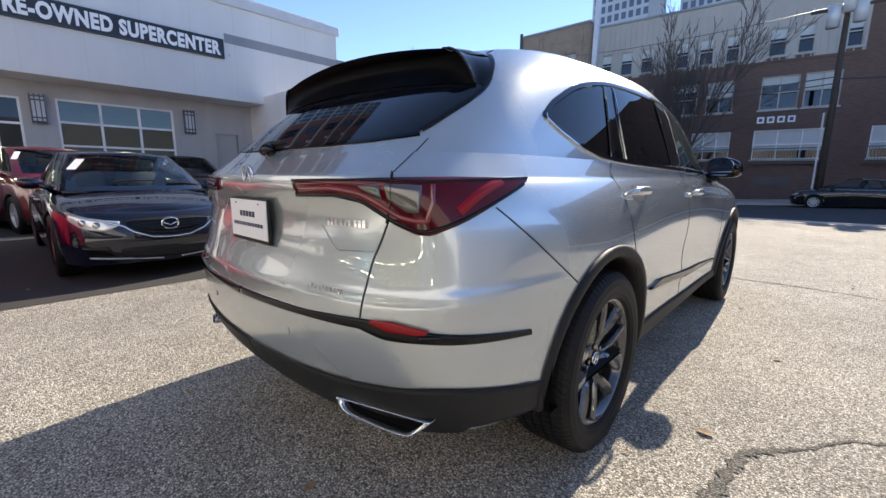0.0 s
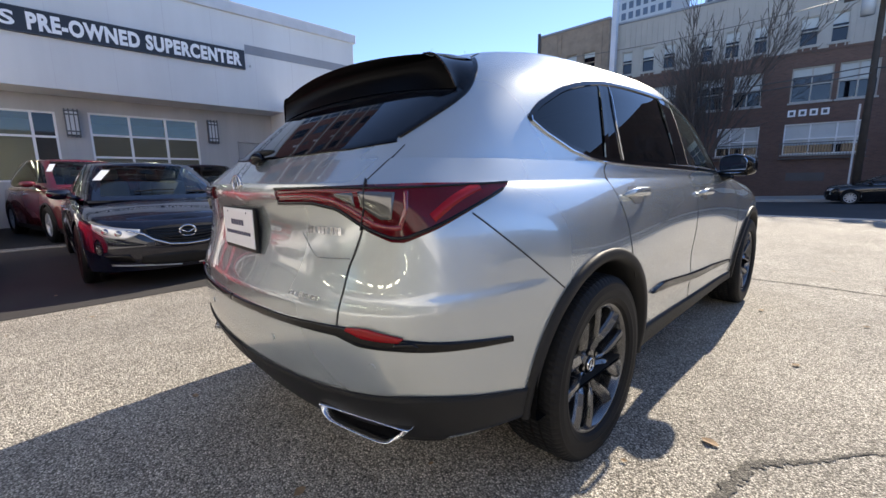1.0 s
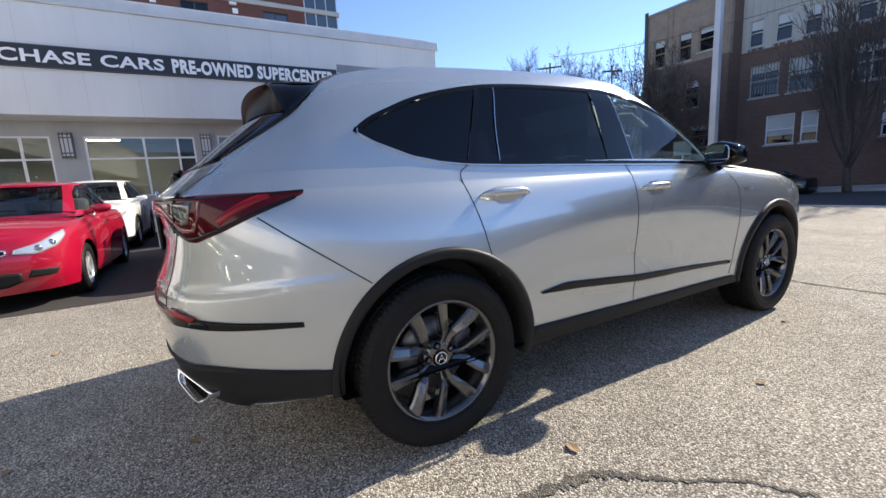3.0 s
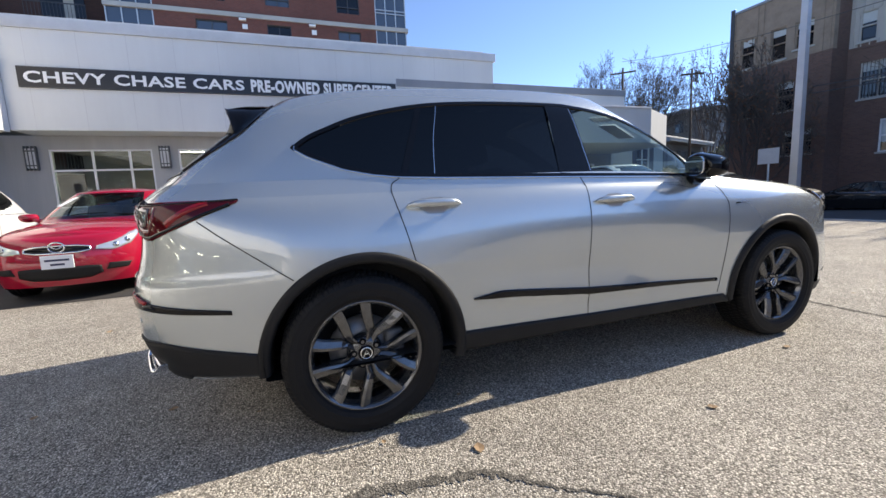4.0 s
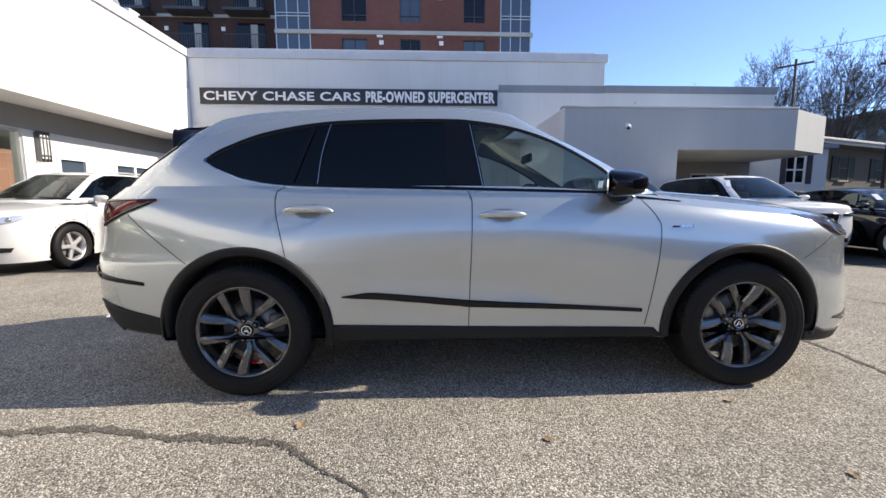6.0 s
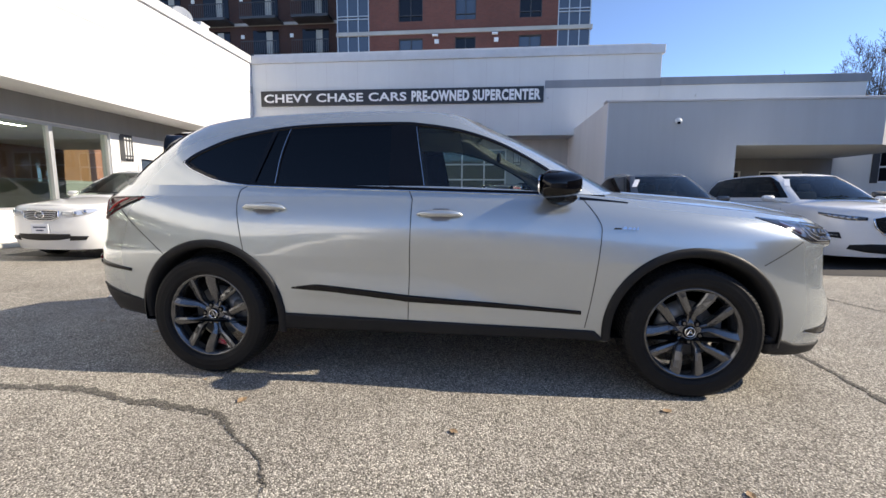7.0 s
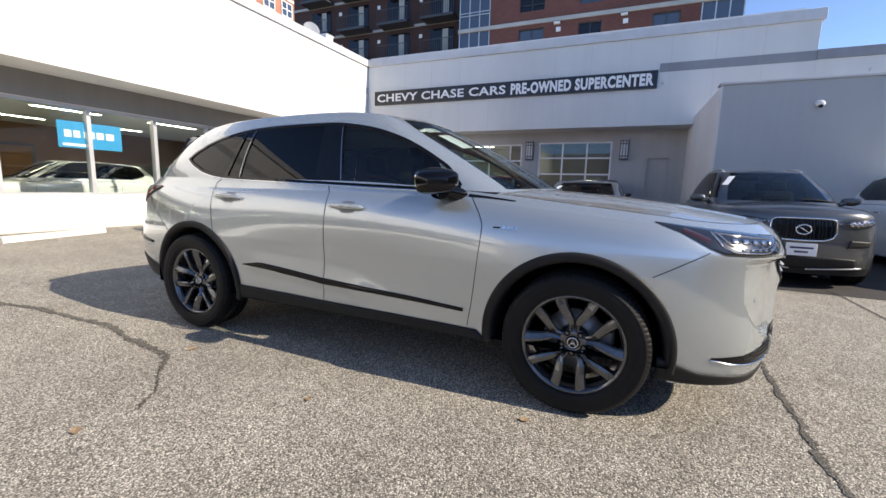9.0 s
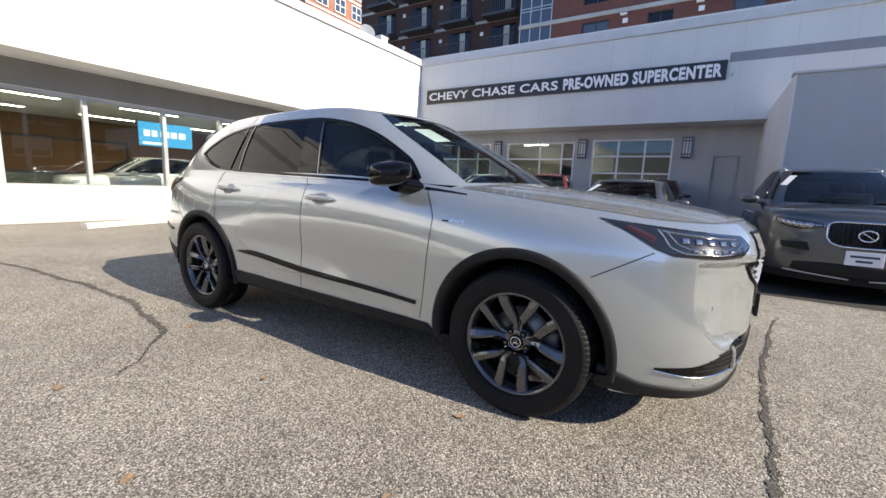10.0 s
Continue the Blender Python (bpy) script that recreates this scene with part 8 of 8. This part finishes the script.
# low shop building and apartment block beyond the canopy
M_DARKSIDING = plain("dark_siding", (0.19, 0.185, 0.18), 0.7)
# siding colour darkened in place of the shade that trees cast on it
M_SHADEDSIDING = plain("tree_shaded_siding", (0.075, 0.073, 0.072), 0.8)
low = thing("low_building", "low building with shuttered windows, its grey darkened for tree shade", "building", m=Matrix.Translation((-28.0, 40.0, 0)) @ Matrix.Rotation(math.atan2(-17.7, 6.8), 4, "Z"))
part("wall", box(0, 20, -3.4, -0.5, -1.5, 4.62), M_SHADEDSIDING, low, "siding darkened for the shade of trees")
part("roof", box(-0.25, 20.2, -3.5, 0.62, 4.86, 5.0, 0.02), M_COPING, low, "pale metal roof edge")
part("fascia", box(-0.2, 20.1, -3.45, 0.56, 4.62, 4.86), M_FRAME_D, low, "dark eaves board")
for u in (1.2, 5.05, 10.25, 15.4):
    w = part("window", box(u - 0.62, u + 0.62, -0.5, -0.45, 2.5, 4.0), M_INTERIOR, low, "dark shuttered window")
    part("meeting_rail", box(u - 0.62, u + 0.62, -0.45, -0.42, 3.22, 3.3), M_SHADEDSIDING, w)
    for a in (u - 0.64, u + 0.64):
        part("mullion", box(a - 0.05, a + 0.05, -0.5, -0.41, 2.45, 4.05), M_SHADEDSIDING, w)
    for a in (u - 1.5, u + 0.72):
        part("shutter", box(a, a + 0.78, -0.5, -0.43, 2.42, 4.05, 0.01), M_INTERIOR, w, "black shutter")
    part("sill", box(u - 0.7, u + 0.7, -0.5, -0.36, 2.32, 2.44, 0.01), M_BAND, w)
hill = thing("apartment_block", "distant brown apartment block among bare trees", "apartment building")
part("wall", box(-56, -38, 52, 62, -1.5, 10.6), M_DARKSIDING, hill)
part("roof", box(-56.5, -37.5, 51.5, 62.5, 10.6, 11.0), M_STRIPE, hill)
for x in np.arange(-55, -39.5, 2.6):
    for z in (2, 5, 8):
        part("window", box(x, x + 1.3, 51.93, 51.99, z, z + 1.6), M_BLUEGLASS, hill)

# ---- poles and wires ----
lp = thing("light_pole", "tall pale grey square steel light pole", "light pole")
rows = [[Vector((-5.25 + sx * w, 14.0 + sy * w, z)) for sx, sy in ((-1, -1), (1, -1), (1, 1), (-1, 1))] for z, w in ((0.15, 0.105), (4, 0.094), (8, 0.078), (13, 0.06))]
part("shaft", grid_bm(rows, True), M_STEEL, lp, "pale steel shaft")
part("base", box(-5.54, -4.96, 13.71, 14.29, -0.3, 0.22, 0.03), M_CONC, lp, "concrete base")
ls = thing("road_sign", "blank back of a pale metal road sign", "road sign")
bm = bmesh.new()
add_cyl(bm, (-10.32, 21, fall(-10.3, 21) - 0.02), (-10.32, 21, 2.5), 0.04)
part("post", bm, M_STEEL, ls)
part("panel", box(-10.78, -9.86, 20.93, 20.96, 1.79, 2.5, 0.01), M_COPING, ls, "pale panel")


def utility_pole(x, y, h, label, arms=2, turn=0, k0=1.0):
    t = thing("utility_pole", label, "utility pole", "utility poles", m=pose(x, y, fall(x, y), 0, 0, turn))
    part("shaft", tube_bm([(0, 0, 0), (0.02, 0, h * 0.5), (0, 0, h)], [0.17 * k0, 0.14 * k0, 0.10 * k0], 12), M_WOODPOLE, t, "dark timber shaft", True)
    for k in range(arms):
        a = part("crossarm", box(-1.3 * k0, 1.3 * k0, -0.16, -0.06, h - 0.5 - 0.9 * k, h - 0.38 - 0.9 * k), M_WOODPOLE, t)
        for xx in (-1.2 * k0, -0.7 * k0, 0.7 * k0, 1.2 * k0):
            bm = bmesh.new()
            add_cyl(bm, (xx, -0.11, h - 0.38 - 0.9 * k), (xx, -0.11, h - 0.20 - 0.9 * k), 0.04, 0.03, 8)
            part("insulator", bm, M_STEEL, a)
    return t


up1 = utility_pole(1.35, 26.2, 9.6, "dark timber utility pole with pale transformer boxes", 1)
for dx, z in ((-0.45, 8.3), (0.45, 8.4), (0.05, 8.9)):
    bm = bmesh.new()
    add_cyl(bm, (dx, -0.32, z), (dx, -0.32, z + 0.95), 0.24, 0.24, 20)
    part("transformer", bm, M_COPING, up1, "pale grey transformer can", True)
part("conduit", box(-0.28, -0.20, -0.20, -0.12, 0.0, 4.5, 0.02), M_COPING, up1, "pale cable conduit")
utility_pole(-27.3, 28.4, 12.5, "distant timber utility pole with crossarms", 1, 43, 0.8)
utility_pole(-20.6, 28.5, 10.4, "distant timber utility pole with a crossarm", 1, 62, 0.6)


def wire(name, a, b, sag, r=0.018):
    pts = [Vector(a).lerp(Vector(b), t) - Vector((0, 0, sag * 4 * t * (1 - t))) for t in np.linspace(0, 1, 24)]
    t = thing(name, "thin black overhead cable", "cable", "overhead cables")
    part("strand", tube_bm(pts, r, 5), M_FRAME_D, t)


wire("cable", (1.35, 26.1, 9.1), (-27.3, 28.3, 11.9), 1.0)
wire("cable", (1.35, 26.1, 5.9), (-27.3, 28.3, 8.0), 0.9, 0.03)
wire("cable", (1.35, 26.1, 5.6), (-27.3, 28.3, 7.6), 0.9, 0.03)
wire("cable", (1.35, 26.1, 9.0), (28, 25.5, 9.4), 0.9)
wire("cable", (1.35, 26.1, 5.8), (28, 25.5, 6.2), 0.8, 0.03)
wire("cable", (-27.3, 28.3, 12.2), (-29.3, 38.2, 12.6), 0.4)
wire("cable", (-27.3, 28.3, 9.0), (-60, 30, 9.5), 1.2)

# ---- trees ----
def branches(seed, h, spread, stems, levels, upright=0.75, r0=0.13, first=0.22, twig=0.006):
    """Trunk, limbs and twigs of a bare tree: lists of (level, points, radii)."""
    rnd = random.Random(seed)
    out = []

    def grow(p, d, length, r, lev):
        n = 6 if lev < 3 else 3
        pts, rad, dirs = [p.copy()], [r], [d.copy()]
        bend = Vector((rnd.gauss(0, 0.05), rnd.gauss(0, 0.05), (0.07 if lev else 0.0) * upright))
        for i in range(n):
            d = (d + bend + Vector((rnd.gauss(0, 0.06), rnd.gauss(0, 0.06), rnd.gauss(0, 0.05)))).normalized()
            p = p + d * length / n
            pts.append(p)
            dirs.append(d.copy())
            rad.append(max(twig, r * (1 - (0.35 if lev == 0 else 0.75) * (i + 1) / n)))
        out.append((lev, pts, rad))
        if lev >= levels:
            return
        kids = stems if lev == 0 else (6, 6, 5, 4)[min(lev - 1, 3)]
        turn = rnd.uniform(0, 6.28)
        for k in range(kids):
            f = rnd.uniform(0.72, 1.0) if lev == 0 else 0.25 + 0.75 * (k + rnd.random()) / kids
            i = min(n, max(1, round(f * n)))
            turn += 2.4 + rnd.gauss(0, 0.3)
            tilt = (rnd.uniform(0.25, 1.0) if lev == 0 else rnd.uniform(0.45, 0.95)) * spread
            way = Matrix.Rotation(turn, 3, dirs[i]) @ dirs[i].orthogonal().normalized()
            nd = (dirs[i] * math.cos(tilt) + way * math.sin(tilt)).normalized()
            size = h * (1 - first) * rnd.uniform(0.62, 0.95) if lev == 0 else length * rnd.uniform(0.40, 0.62) * (1.15 - 0.5 * f)
            grow(pts[i], nd, size, max(twig, rad[i] * (rnd.uniform(0.42, 0.62) if lev == 0 else 0.62)), lev + 1)
    grow(Vector((0, 0, 0)), Vector((0, 0, 1)), h * first, r0, 0)
    return out


def twig_tube(pts, rad, V, F):
    """A three-sided tapering twig added to lists."""
    d = (pts[-1] - pts[0]).normalized()
    a = d.orthogonal().normalized()
    b = d.cross(a)
    o = len(V)
    for p, r in zip(pts, rad):
        for c, s_ in ((1, 0), (-0.5, 0.866), (-0.5, -0.866)):
            V.append(tuple(p + a * (c * r) + b * (s_ * r)))
    for i in range(len(pts) - 1):
        for k in range(3):
            q = o + 3 * i
            F.append((q + k, q + (k + 1) % 3, q + 3 + (k + 1) % 3, q + 3 + k))


def bare_tree(x, y, h, label, seed, spread=0.8, stems=5, levels=5, r0=0.14, first=0.22, leaves=0, leaf_mat=None, wide=0.40):
    t = thing("tree", label, "tree", m=pose(x, y, fall(x, y)))
    segs = branches(seed, h, spread, stems, levels, r0=r0, first=first, twig=0.011 if h < 12 else 0.012)
    big, V3, F3 = bmesh.new(), [], []
    top = max(max(p.z for p in pts) for _, pts, _ in segs)
    k = h / top
    high = [p for _, pts, _ in segs for p in pts if p.z > top * 0.4]
    mid = sum(high, Vector()) / len(high)
    for _, pts, _ in segs:
        for p in pts:
            f = p.z / mid.z
            p.x, p.y = p.x - mid.x * f, p.y - mid.y * f
    reach = sorted(math.hypot(p.x, p.y) for _, pts, _ in segs for p in pts)
    kx = wide * h / reach[int(len(reach) * 0.93)]
    for lev, pts, rad in segs:
        pts = [Vector((p.x * kx, p.y * kx, p.z * k)) for p in pts]
        if lev < 2:
            tube_bm(pts, rad, 8, big)
        else:
            twig_tube(pts, rad, V3, F3)
    part("trunk", big, M_BARK, t, "dark branching trunk", True)
    me = bpy.data.meshes.new("crown")
    me.from_pydata(V3, [], F3)
    me.materials.append(M_TWIG)
    o = new("crown", me)
    o.parent = t
    tagged(o, "bare fine twigs")
    if leaves:
        rnd = random.Random(seed + 5)
        V, F = [], []
        tips = [Vector((pts[-1].x * kx, pts[-1].y * kx, pts[-1].z * k)) for lev, pts, _ in segs if lev >= levels - 1]
        for i in range(leaves):
            c = rnd.choice(tips) + Vector((rnd.gauss(0, 0.25), rnd.gauss(0, 0.25), rnd.gauss(0, 0.25)))
            a, b = Vector((rnd.gauss(0, 1), rnd.gauss(0, 1), rnd.gauss(0, 1))).normalized() * 0.09, Vector((rnd.gauss(0, 1), rnd.gauss(0, 1), rnd.gauss(0, 1))).normalized() * 0.06
            o = len(V)
            V += [tuple(c - a), tuple(c + b), tuple(c + a), tuple(c - b)]
            F.append((o, o + 1, o + 2, o + 3))
        me = bpy.data.meshes.new("leaves")
        me.from_pydata(V, [], F)
        me.materials.append(leaf_mat)
        o = new("leaves", me)
        o.parent = t
        tagged(o, "withered leaves", kind="stuff")
    return t


M_DRYLEAF = plain("dry_leaves", (0.17, 0.085, 0.05), 0.8, spread=0.3)
M_EVERGREEN = plain("dark_evergreen_leaves", (0.035, 0.05, 0.028), 0.8, spread=0.3)
bare_tree(-5.1, 25.6, 11.2, "bare vase-shaped street tree on the pavement", 3, 0.62, 11, 4, 0.20, 0.13, wide=0.30)
bare_tree(-14.6, 25.9, 10.0, "street tree with withered brown leaves", 8, 0.85, 9, 5, 0.14, 0.10, 1300, M_DRYLEAF, wide=0.28)
bare_tree(8.5, 26.0, 10.0, "bare street tree beside the brick building", 12, 0.7, 8, 4, 0.16, 0.18, wide=0.34)
for i, (x, y, h, sd) in enumerate(((-53.2, 47.5, 23.0, 31), (-41.8, 47.5, 21.5, 27))):
    bare_tree(x, y, h, "tall bare tree in the distance", sd, 1.05, 16, 5, 0.36, 0.36, wide=0.25)
bare_tree(-28.8, 41.5, 15.8, "dark half-evergreen tree beside the brick wing", 40, 0.8, 7, 4, 0.25, 0.2, 900, M_EVERGREEN, wide=0.22)
M_SHRUB = plain("yellow_green_leaves", (0.17, 0.19, 0.06), 0.7, spread=0.35)
bare_tree(-27.7, 41.6, 7.2, "yellow-green shrubby tree beside the low building", 41, 0.9, 6, 4, 0.14, 0.10, 1400, M_SHRUB, wide=0.2)

# ---- more cars: street and showroom ----
parked_car("sedan", "dark grey sedan parked at the far kerb", pose(0.35, 25.3, fall(0.35, 25.3), 0, -1.9, 90), M_BLACKP, 4.75, 1.83, 1.44, 2.80, 0.92, 0.93, 0.78, False, lamp=lamp_a, spokes=10, intake=([(2, 0.3), (24, 0.32), (36, 0.35)], [(2, 0.6), (22, 0.6), (35, 0.5)]))
parked_car("sedan", "black sedan parked along the street", pose(-11.0, 25.4, fall(-11.0, 25.4), 0, -1.9, 90), M_BLACKP, 4.75, 1.83, 1.44, 2.80, 0.92, 0.93, 0.78, False, lamp=lamp_a, spokes=10)
parked_car("sedan", "charcoal sedan parked between its neighbours", pose(-3.7, 2.35, 0, 0, 0, EAST), M_STEELGREY, 4.8, 1.83, 1.44, 2.80, 0.93, 0.93, 0.78, False, lamp=lamp_a, grille=([(2, 0.5), (14, 0.52), (22, 0.56)], [(2, 0.70), (14, 0.70), (24, 0.66)], 4), extra=fog_a)
parked_car("sport_utility_vehicle", "white sport utility vehicle on the showroom floor", pose(-1.1, -11.4, 0.02, 0, 0, EAST), M_PEARL, 4.7, 1.85, 1.66, 2.75, 0.92, 1.05, 0.95, True, r=0.35, lamp=lamp_s)
parked_car("sedan", "white car at the showroom window", pose(4.6, -11.6, 0.02, 0, 0, EAST), M_PEARL, 4.6, 1.82, 1.45, 2.75, 0.92, 0.93, 0.80, False, r=0.33, lamp=lamp_a)

# ---- cracks, leaves, litter on the asphalt ----
def crack(name, pts, seed):
    """A crumbled joint in the asphalt; pts: (x, y, width)."""
    rnd = random.Random(seed)
    P = spline(pts, 40 * (len(pts) - 1))
    rows, bend, left, right = [], 0.0, 0.0, 0.0
    for i, p in enumerate(P):
        a, b = P[max(i - 1, 0)], P[min(i + 1, len(P) - 1)]
        d = Vector((b[0] - a[0], b[1] - a[1], 0)).normalized()
        n = Vector((-d.y, d.x, 0))
        bend += rnd.gauss(0, 0.003) - 0.08 * bend
        left += rnd.gauss(0, 0.30) - 0.35 * left
        right += rnd.gauss(0, 0.30) - 0.35 * right
        c = Vector((p[0], p[1], 0.004)) + n * bend
        w = p[2] / 2
        rows.append([c - n * w * max(0.12, 1 + left), c + n * w * max(0.12, 1 + right)])
    return structure(name, grid_bm(rows), M_CRACK, "dark crumbled crack in the asphalt", "crack")


crack("crack_long", [(1.75, -4.2, 0.03), (1.50, -3.4, 0.035), (1.35, -2.0, 0.045), (1.29, -1.3, 0.05), (1.27, -0.6, 0.05), (1.36, -0.1, 0.05), (1.41, 0.25, 0.045), (1.50, 0.44, 0.035), (1.63, 0.58, 0.02), (1.80, 0.78, 0.014), (1.95, 0.9, 0.01)], 1)
crack("crack_front", [(-2.2, 4.35, 0.02), (-1.2, 4.18, 0.025), (-0.25, 4.05, 0.03), (0.30, 4.03, 0.034), (0.70, 4.0, 0.034), (1.06, 3.99, 0.03), (1.6, 4.02, 0.025), (2.4, 3.9, 0.02)], 2)
crack("crack_far", [(-3.6, 5.53, 0.02), (-3.14, 5.59, 0.026), (-2.28, 5.56, 0.026), (-1.34, 5.72, 0.022), (-0.4, 6.1, 0.018), (0.5, 6.5, 0.014)], 3)


def leaf(x, y, turn, size, seed):
    rnd = random.Random(seed)
    t = [(0, -0.5), (0.22, -0.3), (0.34, 0.0), (0.24, 0.28), (0, 0.5), (-0.24, 0.28), (-0.34, 0.0), (-0.22, -0.3)]
    bm = bmesh.new()
    c = bm.verts.new((0, 0, 0.004))
    ring = [bm.verts.new((a * size * rnd.uniform(0.8, 1.15), b * size, 0.006 + rnd.uniform(0, 0.35) * size * (abs(a) + 0.2 * abs(b)))) for a, b in t]
    for i in range(8):
        bm.faces.new((c, ring[i], ring[(i + 1) % 8]))
    ob = new("leaf", to_mesh("leaf", bm, M_LEAF))
    ob.matrix_world = pose(x, y, 0.002, 0, 0, turn)
    tagged(ob, "curled dry brown leaf lying on the asphalt", "leaf", "fallen leaves")


rnd = random.Random(4)
spots = [(0.08, -1.67), (1.465, 1.59), (1.14, 2.707), (2.165, 0.84), (-0.75, -1.05), (0.30, -0.97), (-4.0, -1.5), (1.29, 0.40), (2.3, 3.0), (1.9, 4.3), (2.25, 1.9), (-1.6, -1.9), (0.9, -2.5), (-1.3, -3.0), (1.5, 5.0), (0.6, 4.6)]
for i, (x, y) in enumerate(spots):
    leaf(x, y, rnd.uniform(0, 360), rnd.uniform(0.045, 0.075), i)
for i in range(64):
    leaf(rnd.uniform(-3, 4.5), rnd.uniform(-5.5, 9), rnd.uniform(0, 360), rnd.uniform(0.02, 0.05), 100 + i)
